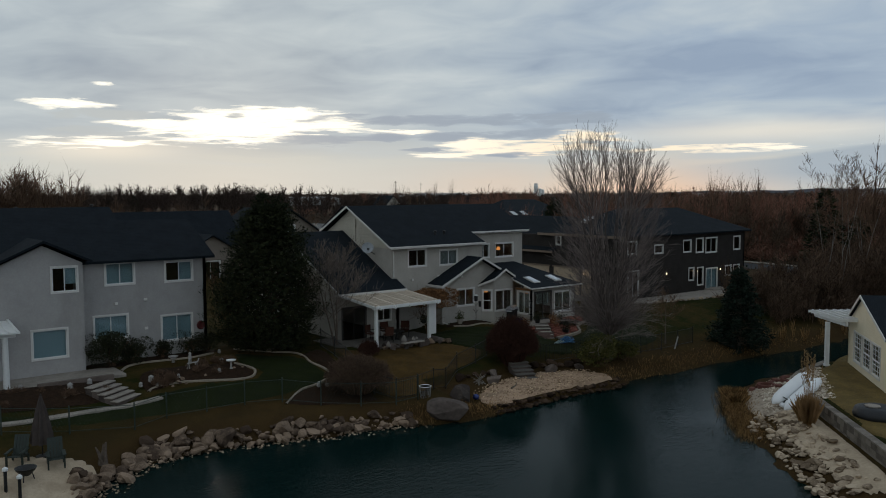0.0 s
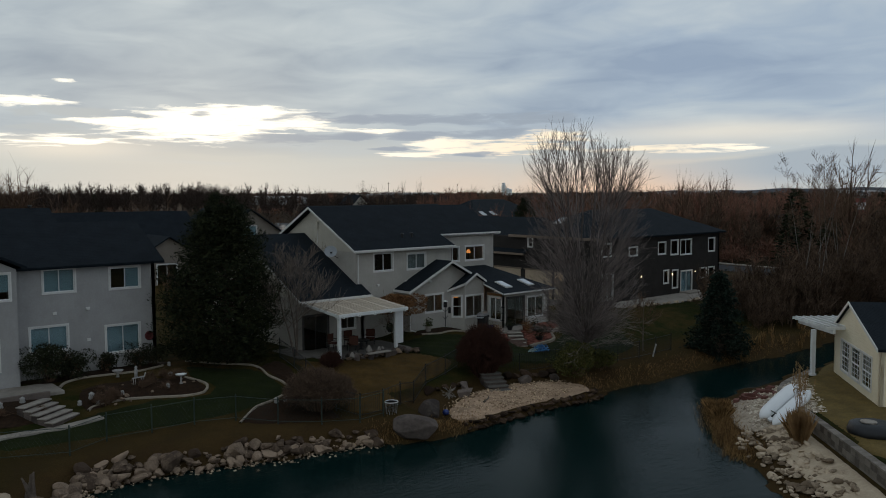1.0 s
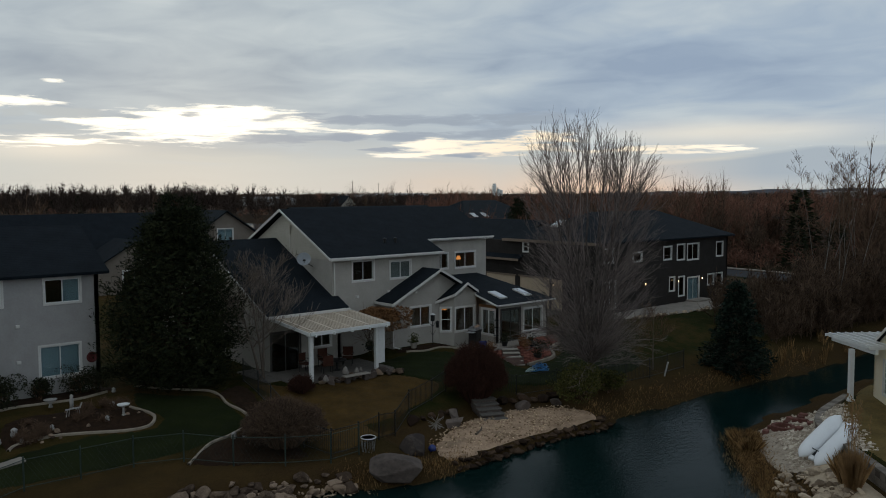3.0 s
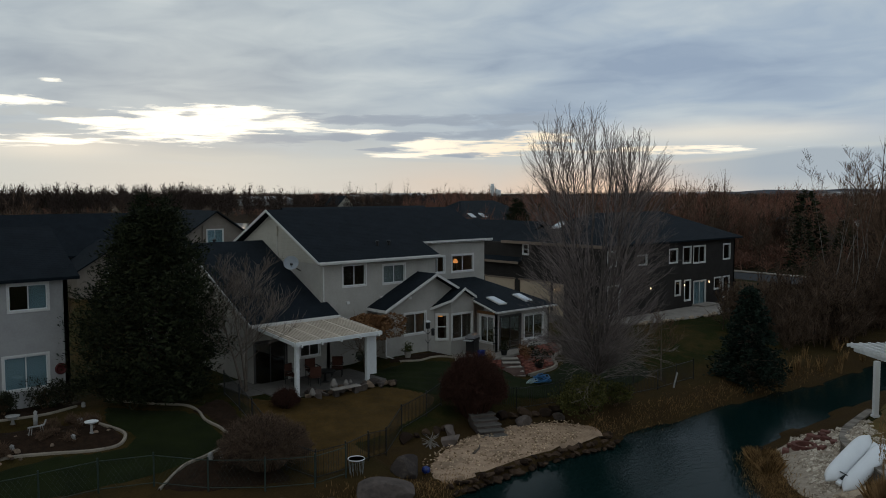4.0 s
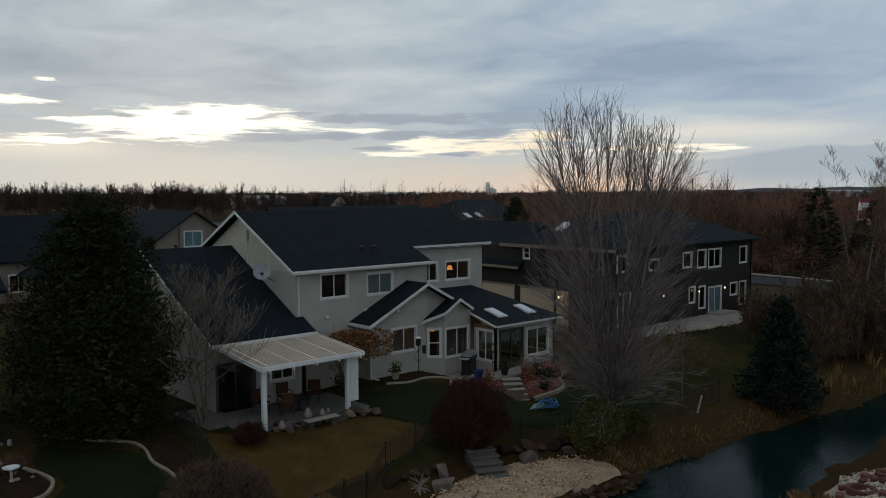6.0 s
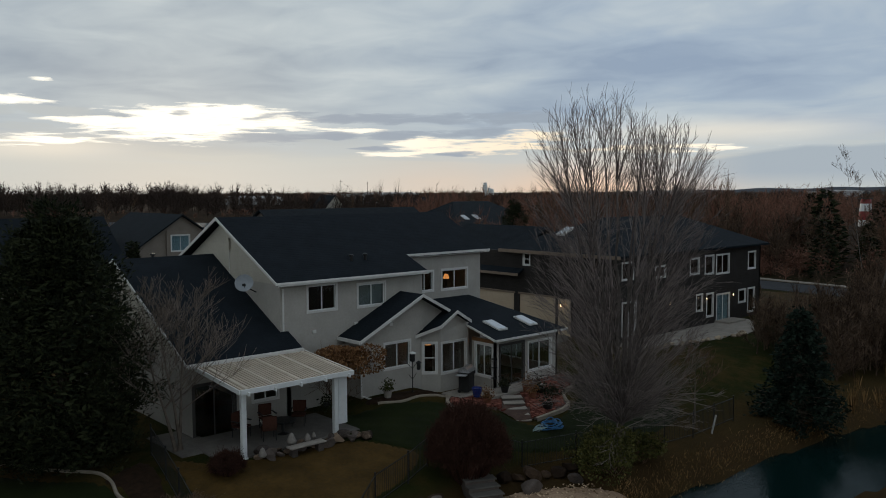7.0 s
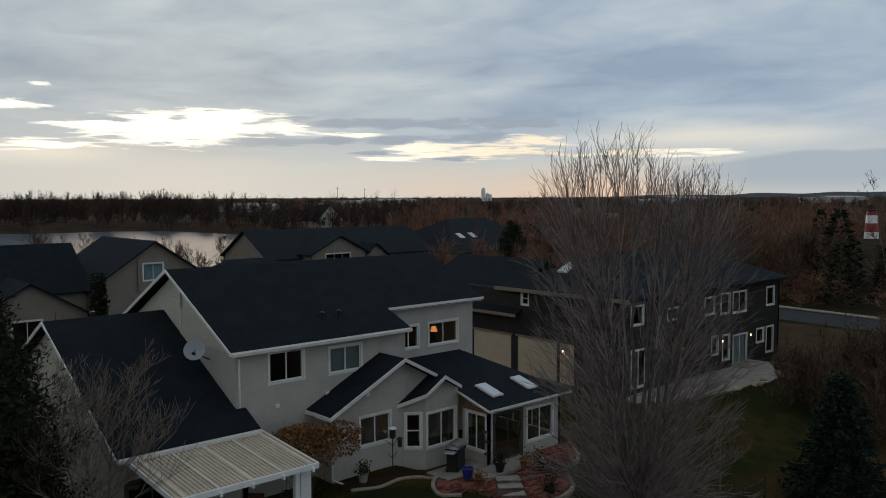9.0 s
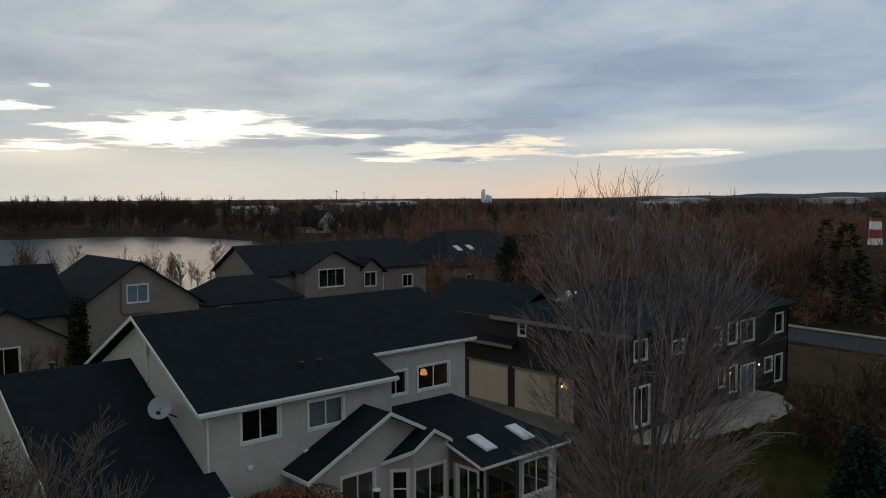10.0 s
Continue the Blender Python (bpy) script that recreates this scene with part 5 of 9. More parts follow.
def rock_mesh(name, seed, mat, flat=0.7, sub=2, cut=(0.2, 0.36)):
    rng = random.Random(seed)
    bm = bmesh.new()
    bmesh.ops.create_icosphere(bm, subdivisions=sub, radius=0.5)
    off = Vector((rng.uniform(0, 50), rng.uniform(0, 50), rng.uniform(0, 50)))
    cuts = [(Vector((rng.gauss(0, 1), rng.gauss(0, 1), rng.gauss(0, 1))).normalized(), rng.uniform(*cut)) for _ in range(9)]
    for v in bm.verts:
        c = v.co.copy()
        c *= 1 + 0.35 * noise.noise(c * 1.6 + off)
        for n, d in cuts:
            k = c.dot(n) - d
            if k > 0:
                c -= n * k * 0.95
        c.z *= flat
        v.co = c
    me = bpy.data.meshes.new(name)
    bmesh.ops.recalc_face_normals(bm, faces=bm.faces)
    bm.to_mesh(me)
    bm.free()
    me.materials.append(mat)
    return me


ROCKS = [rock_mesh("rock", k, M_ROCK, 0.62 + 0.05 * (k % 4), 2) for k in range(9)]
BOULDERS = [rock_mesh("boulder", 40 + k, M_BASALT, 0.85, 4, (0.17, 0.27)) for k in range(5)]


def rock(meshes, rng, x, y, s, parent=None, z=None, name="rock"):
    ob = new(name, rng.choice(meshes))
    z = ground_z(x, y) if z is None else z
    ob.matrix_basis = pose(x, y, z + s * 0.12, rng.uniform(-20, 20), rng.uniform(-20, 20), rng.uniform(0, 360)) @ Matrix.Diagonal((s * rng.uniform(0.85, 1.3), s, s * rng.uniform(0.75, 1.05), 1))
    if parent is not None:
        ob.parent = parent
    return ob


def leaves(rng, count, where, size, flat=0.4):
    """Small leaf blades; where() gives each one's place and outward direction."""
    vs, fs = [], []
    for _ in range(count):
        c, d = where()
        d = (d + Vector((rng.gauss(0, 0.5), rng.gauss(0, 0.5), rng.gauss(0.1, 0.5)))).normalized()
        s = size * rng.uniform(0.6, 1.3)
        side = d.cross(Vector((rng.gauss(0, 1), rng.gauss(0, 1), rng.gauss(0, 1)))).normalized() * s * flat
        i = len(vs)
        vs.extend((c - d * s * 0.5, c + side, c + d * s * 0.6, c - side))
        fs.append((i, i + 1, i + 2, i + 3))
    return vs, fs


def raw(name, vs, fs, mat, parent=None):
    me = bpy.data.meshes.new(name)
    me.from_pydata([tuple(v) for v in vs], [], fs)
    me.materials.append(mat)
    ob = new(name, me)
    if parent is not None:
        ob.parent = parent
    return ob


def shrub(name, x, y, w, h, mat, label, seed, count=2600, size=0.09, twiggy=False, lift=0.0, group="shrubs", z=None, crown=(0.3, 0.8, 1.0)):
    """A shrub: stems from the ground and an uneven crown of small leaves or twigs."""
    rng = random.Random(seed)
    t = thing(name, (x, y, (ground_z(x, y) if z is None else z) - 0.05), label, "shrub", group)
    stems = []
    for k in range(9 if not twiggy else 40):
        a = rng.uniform(0, math.tau)
        branches(rng, Vector((rng.uniform(-0.12, 0.12) * w, rng.uniform(-0.12, 0.12) * w, 0)), Vector((math.cos(a) * 0.55 * w / h, math.sin(a) * 0.55 * w / h, 1)), h * (0.55 if not twiggy else 0.62) * rng.uniform(0.7, 1.05), 0.022, 2 if not twiggy else 3, stems, 0.55, 4, 0.1, 3, 0.005)
    tubes_mesh("branchwork", stems, M_TWIG if not twiggy else mat, t)
    lumps = [(Vector((rng.gauss(0, 0.22) * w, rng.gauss(0, 0.22) * w, h * rng.uniform(crown[0], crown[1]) + lift)), rng.uniform(0.22, 0.42)) for _ in range(14)]

    def where():
        c, r = rng.choice(lumps)
        d = Vector((rng.gauss(0, 1), rng.gauss(0, 1), rng.gauss(0, 1))).normalized()
        k = rng.uniform(0.55, 1.0) ** 0.5
        return c + Vector((d.x * w * r, d.y * w * r, d.z * h * r * 0.85 * crown[2])) * k, d

    if count:
        vs, fs = leaves(rng, count, where, size, 0.42 if not twiggy else 0.1)
        vs = [Vector((v.x, v.y, max(v.z, 0.04))) for v in vs]
        raw("foliage", vs, fs, mat, t)
    return t


def twig_dome(name, x, y, w, h, mat, label, seed, n=150, level=2):
    """A clipped twiggy bush: many fine stems that end on a dome."""
    rng = random.Random(seed)
    t = thing(name, (x, y, ground_z(x, y) - 0.05), label, "shrub", "shrubs")
    segs = []
    for _ in range(n):
        d = Vector((rng.gauss(0, 1), rng.gauss(0, 1), abs(rng.gauss(0, 0.9)))).normalized()
        tip = Vector((d.x * w / 2, d.y * w / 2, h * (0.32 + 0.66 * d.z))) * rng.uniform(0.86, 1.03)
        base = Vector((d.x * 0.18 * w, d.y * 0.18 * w, 0.05))
        mid = base.lerp(tip, 0.5) + Vector((0, 0, 0.15 * h))
        segs += [(base, mid, 0.014, 0.010), (mid, tip, 0.010, 0.005)]
        for _ in range(16):
            s = mid.lerp(tip, rng.uniform(-0.4, 1))
            e = s + (d + Vector((rng.gauss(0, 0.8), rng.gauss(0, 0.8), rng.gauss(0.3, 0.7)))).normalized() * rng.uniform(0.18, 0.42) * w * 0.5
            k = Vector((e.x / (w / 2), e.y / (w / 2), (e.z - 0.32 * h) / (0.68 * h) if e.z > 0.32 * h else (e.z - 0.32 * h) / (0.4 * h)))
            if k.length > 1.04:
                e = e.lerp(s, 0.6)
            segs.append((s, e, 0.006, 0.0045))
            for _ in range(level):
                f = s.lerp(e, rng.random())
                segs.append((f, f + Vector((rng.gauss(0, 0.09), rng.gauss(0, 0.09), rng.gauss(0.03, 0.09))), 0.005, 0.004))
    tubes_mesh("crown", segs, mat, t)
    return t


def bare_tree(name, x, y, tall, spread, seed, bark, twig, label, limbs=9, level=3, clear=0.25, r=0.12, stems=1, group="bare trees"):
    rng = random.Random(seed)
    t = thing(name, (x, y, ground_z(x, y) - 0.1), label, "tree", group)
    trunk, crown = [], []
    for s in range(stems):
        a0 = rng.uniform(0, math.tau)
        lean = 0.0 if stems == 1 else 0.22
        p, d = Vector((0.12 * s, 0.05 * s, 0)), Vector((math.cos(a0) * lean, math.sin(a0) * lean, 1)).normalized()
        n, rr = 8, r
        for i in range(n):
            d = (d + Vector((rng.uniform(-1, 1), rng.uniform(-1, 1), 0.3)) * 0.06).normalized()
            q = p + d * tall * 0.95 / n
            r1 = max(rr * 0.8, 0.008)
            trunk.append((p, q, rr, r1))
            if i / n >= clear:
                for _ in range(max(2, limbs // (n - 2)) + 1):
                    a = rng.uniform(0, math.tau)
                    f = 1 - (i / n - clear) / (1 - clear) * 0.65
                    branches(rng, p.lerp(q, rng.random()), Vector((math.cos(a), math.sin(a), rng.uniform(0.35, 0.95))), spread * f * rng.uniform(0.7, 1.1), max(rr * 0.42, 0.01), level - 1, crown, 0.5, 5, 0.18, 3, 0.0065, 0.62)
            p, rr = q, r1
    tubes_mesh("trunk", trunk, bark, t)
    tubes_mesh("crown", crown, twig, t)
    return t


def round_pine(x, y, tall, wide, seed, label, count=430):
    """A dense broad evergreen: an egg-shaped crown of many overlapping sprays, feathery at its edge, with a few open places."""
    rng = random.Random(seed)
    t = thing("pine_tree", (x, y, ground_z(x, y) - 0.1), label, "conifer", "conifers")
    part("trunk", tube(bmesh.new(), (0, 0, 0), (0.1, 0, tall * 0.93), 0.24, 0.03, 8), M_BARK, t)
    vs, fs, boughs = [], [], []
    lumps = [(rng.uniform(0, math.tau), rng.uniform(0.08, 0.95), rng.uniform(-0.16, 0.14), rng.uniform(0.35, 0.7)) for _ in range(46)]

    def reach(a, f):
        """The crown's radius at a bearing and a share of its height."""
        r = math.sin(math.pi * min(1.0, 0.15 + 0.85 * f) ** 0.92) ** 0.62 * (1.0 - 0.42 * max(0.0, f - 0.35))
        for la, lf, amt, w in lumps:
            da = (a - la + math.pi) % math.tau - math.pi
            r += amt * math.exp(-(da / w) ** 2 - ((f - lf) / 0.09) ** 2)
        return wide * max(r, 0.06)

    for k in range(count):
        f = 0.03 + 0.95 * rng.random() ** 0.92
        a = rng.uniform(0, math.tau)
        R = reach(a, f) * rng.uniform(0.72, 1.06)
        p = Vector((0.1 * f, 0, max(0.25, tall * f - 0.35 * R)))
        e = Vector((math.cos(a) * R, math.sin(a) * R, tall * f + rng.gauss(0, 0.12)))
        boughs.append((p, p.lerp(e, 0.8), 0.022, 0.004))
        d = (e - p).normalized()
        for i in range(int(46 + 62 * R / wide)):
            s = rng.uniform(0.3, 1.0) ** 0.55
            c = p.lerp(e, s) + Vector((rng.gauss(0, 0.17), rng.gauss(0, 0.17), rng.gauss(0, 0.15)))
            v = (d * 0.7 + Vector((rng.gauss(0, 0.5), rng.gauss(0, 0.5), rng.gauss(0.25, 0.4)))).normalized()
            w = v.cross(Vector((rng.gauss(0, 1), rng.gauss(0, 1), rng.gauss(0, 1))))
            w = w.normalized() if w.length > 1e-4 else v.orthogonal().normalized()
            z = rng.uniform(0.11, 0.24)
            i0 = len(vs)
            vs.extend((c - w * z * 0.1, c + v * z * 0.5 - w * z * 0.13, c + v * z, c + v * z * 0.5 + w * z * 0.13))
            fs.append((i0, i0 + 1, i0 + 2, i0 + 3))
    for k in range(count * 40):
        a, f = rng.uniform(0, math.tau), rng.uniform(0.04, 0.93)
        R = reach(a, f) * rng.uniform(0.2, 0.82)
        c = Vector((math.cos(a) * R, math.sin(a) * R, tall * f))
        v = Vector((rng.gauss(0, 1), rng.gauss(0, 1), rng.gauss(0, 0.7))).normalized()
        w = v.orthogonal().normalized()
        z = rng.uniform(0.2, 0.36)
        i0 = len(vs)
        vs.extend((c - v * z * 0.5, c - w * z * 0.17, c + v * z * 0.5, c + w * z * 0.17))
        fs.append((i0, i0 + 1, i0 + 2, i0 + 3))
    tubes_mesh("branchwork", boughs, M_TWIG_MAROON, t)
    raw("foliage", vs, fs, M_NEEDLE, t)


round_pine(20.3, 45.6, 9.3, 3.65, 3, "tall dense dark green pine between two houses")
round_pine(79.4, 79.0, 8.6, 2.4, 8, "dark green pine beyond the driveway", 150)

# ---- shore ----
def build_shore():
    rng = random.Random(11)
    bank = tagged(new("rock_bank"), "row of tan and grey rocks along the pond's edge", "rocks", kind="structure")
    C = curve_points([(6.4, 33.6), (7.4, 34.0), (8.8, 35.1), (10.2, 35.9), (11.6, 36.0), (13.7, 35.6), (15.6, 35.0), (17.1, 34.6), (19.2, 34.1), (21.4, 33.4)], 9)
    for i, c in enumerate(C):
        for k in range(3):
            s = rng.choice((0.26, 0.32, 0.4, 0.52, 0.78)) * rng.uniform(0.8, 1.15)
            x, y = c.x + rng.gauss(0, 0.22), c.y + (k - 1) * 0.38 + rng.gauss(0, 0.14)
            rock(ROCKS, rng, x, y, s, bank, max(ground_z(x, y), WATER + 0.02) + 0.05)
    for x, y, s in ((13.1, 35.75, 1.25), (17.9, 34.6, 0.85), (15.7, 35.2, 1.2), (9.9, 36.1, 0.95), (11.2, 36.3, 0.9)):
        rock(ROCKS, rng, x, y, s, bank, -0.15)
    pebbles = bmesh.new()
    for i in range(500):
        c = rng.choice(C)
        x, y = c.x + rng.gauss(0, 0.4), c.y - 0.35 + rng.gauss(0, 0.3)
        m = pose(x, y, max(ground_z(x, y), WATER - 0.03), rng.uniform(0, 90), rng.uniform(0, 90), rng.uniform(0, 360))
        obox(pebbles, m, rng.uniform(0.05, 0.14), rng.uniform(0.05, 0.12), rng.uniform(0.04, 0.09))
    tagged(link("pebbles", pebbles, M_ROCK_SMALL), "small pale pebbles at the waterline", "pebbles", kind="stuff")
    # two dark boulders at the corner of the lawn
    for x, y, s, z in ((23.15, 32.55, 2.5, -0.45), (24.85, 33.5, 1.6, 0.0), (28.75, 35.2, 1.1, 0.1), (29.3, 35.9, 0.9, 0.2)):
        ob = rock(BOULDERS, rng, x, y, s, None, z, "boulder")
        tagged(ob, "large dark grey boulder at the water's edge", "boulder", "dark boulders")
    # beach
    patch("beach", [(26.0, 32.4), (26.3, 33.7), (27.8, 34.7), (30, 35.4), (32.8, 35.3), (35.0, 34.2), (35.5, 33.0), (34.8, 32.2), (31.5, 32.5), (28.5, 32.5)], M_SAND, "pale sandy beach with footprints and pebbles", 0.07, 0.22, hump=0.05, category="beach")
    grit = bmesh.new()
    while len(grit.verts) < 8 * 800:
        x, y = rng.uniform(26, 35.4), rng.uniform(32.4, 35.4)
        if (x - 30.8) ** 2 / 4.7 ** 2 + (y - 33.8) ** 2 / 1.5 ** 2 > 1:
            continue
        z = ground_z(x, y) + 0.07 + 0.05 * min(1.0, (1 - ((x - 30.8) / 4.7) ** 2))
        obox(grit, pose(x, y, z, rng.uniform(-40, 40), rng.uniform(-40, 40), rng.uniform(0, 360)), rng.uniform(0.03, 0.09), rng.uniform(0.03, 0.07), rng.uniform(0.015, 0.04))
    tagged(link("beach_pebbles", grit, M_SHELL), "scattered pebbles and shells on sand", "pebbles", kind="stuff")
    edge = tagged(new("beach_edge"), "dark rocks holding the sandy beach", "rocks", kind="structure")
    C = curve_points([(25.8, 32.2), (27.2, 32.2), (28.5, 32.2), (30.0, 32.3), (31.5, 32.2), (33.2, 32.1), (34.8, 31.8), (35.7, 32.4)], 6)
    for c in C:
        for k in range(2):
            x, y = c.x + rng.gauss(0, 0.15), c.y - 0.25 * k + rng.gauss(0, 0.08)
            rock(DARKROCKS, rng, x, y, rng.uniform(0.22, 0.5), edge, -0.46 + 0.20 * (1 - k))
    # low stones and steps behind the beach
    backs = tagged(new("stone_wall"), "dark stones behind the beach holding the lawn", "wall", kind="structure")
    for k in range(16):
        x = 27.4 + k * 0.55
        if 30.0 < x < 32.6:
            continue
        y = 36.6 - max(0, x - 32) * 0.35
        rock(DARKROCKS, rng, x, y, rng.uniform(0.6, 0.95), backs, ground_z(x, y - 0.5) + 0.1)
    for x, y, s in ((33.15, 35.1, 0.95), (35.1, 34.8, 0.7)):
        tagged(rock(BOULDERS, rng, x, y, s, None, 0.05, "boulder"), "upright dark boulder at the back of the beach", "boulder", "dark boulders")
    st = thing("garden_steps", (31.05, 35.26, 0.0), "five worn concrete steps from the beach to the lawn", "steps", turn=-23)
    for k in range(5):
        # shade under each tread is put into the riser's darker colour
        part("riser", bm_box(-0.56, 0.56, -0.62 + k * 0.36, 0.1 + k * 0.36, 0.0, 0.15 * (k + 1) - 0.06), M_BASALT, st, "riser with its shade put into the colour")
        part("tread", bm_box(-0.6, 0.6, -0.7 + k * 0.36, -0.28 + k * 0.36, 0.15 * (k + 1) - 0.06, 0.15 * (k + 1), bevel=0.015), M_PAVE, st)
    # dry grass along the banks
    for name, pts, n, tall, label in (
            ("dry_grass", [(21.6, 33.6), (22.3, 33.2), (24.3, 32.6), (25.2, 32.3), (26.8, 32.7)], 1500, 0.22, "tufts of dry tan grass by the boulders"),
            ("dry_grass", [(35.6, 33.0), (38.5, 32.8), (42, 32.6), (46, 32.5), (50, 31.8), (56, 31.4)], 2400, 0.2, "dry tan grass along the channel bank"),
            ("dry_grass", [(38.0, 26.4), (36.7, 25.4), (35.1, 24.3), (33.4, 22.8), (32.0, 21.5)], 5200, 0.28, "brown grass on the boathouse bank")):
        C = curve_points(pts, 8)
        vs, fs = [], []
        for _ in range(n):
            c = rng.choice(C)
            x, y = c.x + rng.gauss(0, 0.4), c.y + rng.gauss(0, 0.35)
            z = max(ground_z(x, y), WATER)
            a, lean = rng.uniform(0, math.tau), rng.uniform(0.1, 0.9)
            h = tall * rng.uniform(0.5, 1.4)
            w = Vector((-math.sin(a), math.cos(a), 0)) * rng.uniform(0.004, 0.009)
            d = Vector((math.cos(a) * lean, math.sin(a) * lean, 1)).normalized() * h
            i = len(vs)
            b = Vector((x, y, z - 0.03))
            vs.extend((b - w, b + w, b + d * 0.6 + w * 0.8 + Vector((0, 0, 0.02)), b + d - Vector((0, 0, lean * h * 0.3)), b + d * 0.6 - w * 0.8))
            fs.append((i, i + 1, i + 2, i + 3, i + 4))
        tagged(raw(name, vs, fs, M_GRASS_TAN), label, "grass", kind="stuff")


DARKROCKS = [rock_mesh("rock", 90 + k, M_ROCK_DARK, 0.7, 2) for k in range(6)]
build_shore()


def clump(name, x, y, tall, n, spread, label, seed, plume=False, thin=0.005, foot=0.16):
    """An upright clump of dry ornamental grass, some with plumes."""
    rng = random.Random(seed)
    t = thing(name, (x, y, max(ground_z(x, y), WATER) - 0.03), label, "grass", "ornamental grasses")
    vs, fs, pv, pf = [], [], [], []
    for _ in range(n):
        a, lean = rng.uniform(0, math.tau), abs(rng.gauss(0, spread))
        h = tall * rng.uniform(0.6, 1.05)
        b = Vector((math.cos(a), math.sin(a), 0)) * rng.uniform(0, foot)
        w = Vector((-math.sin(a), math.cos(a), 0)) * thin
        d = Vector((math.cos(a) * lean, math.sin(a) * lean, 1)).normalized()
        m, e = b + d * h * 0.6, b + d * h + Vector((math.cos(a), math.sin(a), -0.4)) * h * lean * 0.35
        i = len(vs)
        vs.extend((b - w, b + w, m + w, e, m - w))
        fs.append((i, i + 1, i + 2, i + 3, i + 4))
        if plume and rng.random() < 0.018:
            stalk = b + Vector((rng.gauss(0, 0.14), rng.gauss(0, 0.14), tall * rng.uniform(1.5, 2.1)))
            q = Vector((0.010, -0.008, 0))
            pv.extend((m - q, m + q, stalk))
            pf.append((len(pv) - 3, len(pv) - 2, len(pv) - 1))
            e = stalk
            for _ in range(14):
                c = e + Vector((rng.gauss(0, 0.018), rng.gauss(0, 0.018), rng.uniform(-0.4, 0.3)))
                i = len(pv)
                pv.extend((c, c + Vector((0.02, 0, 0.09)), c + Vector((-0.015, 0.02, 0.11))))
                pf.append((i, i + 1, i + 2))
    raw("tuft", vs, fs, M_PLUME if plume else M_GRASS_TAN, t)
    if pv:
        raw("plume_head", pv, pf, M_PLUME, t)


clump("pampas_grass", 33.3, 19.65, 1.5, 1300, 0.10, "tall tan pampas grass with thin plumes by the kayaks", 1, True, 0.0028, 0.22)
clump("pampas_grass", 33.7, 20.05, 1.2, 400, 0.16, "tall tan pampas grass with thin plumes by the kayaks", 2, False, 0.004, 0.25)
clump("fountain_grass", 37.6, 26.0, 0.72, 1500, 0.3, "golden rounded clump of dry grass at the water", 3, False, 0.004, 0.5)
clump("fountain_grass", 36.9, 25.4, 0.65, 900, 0.3, "golden rounded clump of dry grass at the water", 4, False, 0.004, 0.45)
for k in range(17):
    rr = random.Random(300 + k)
    clump("reed_clump", 50.0 + k * 0.8 + rr.uniform(-0.4, 0.4), 31.2 + rr.uniform(-0.3, 1.6), rr.uniform(0.8, 1.4), 36, 0.10, "thin dry brown reeds at the channel's edge", 20 + k)

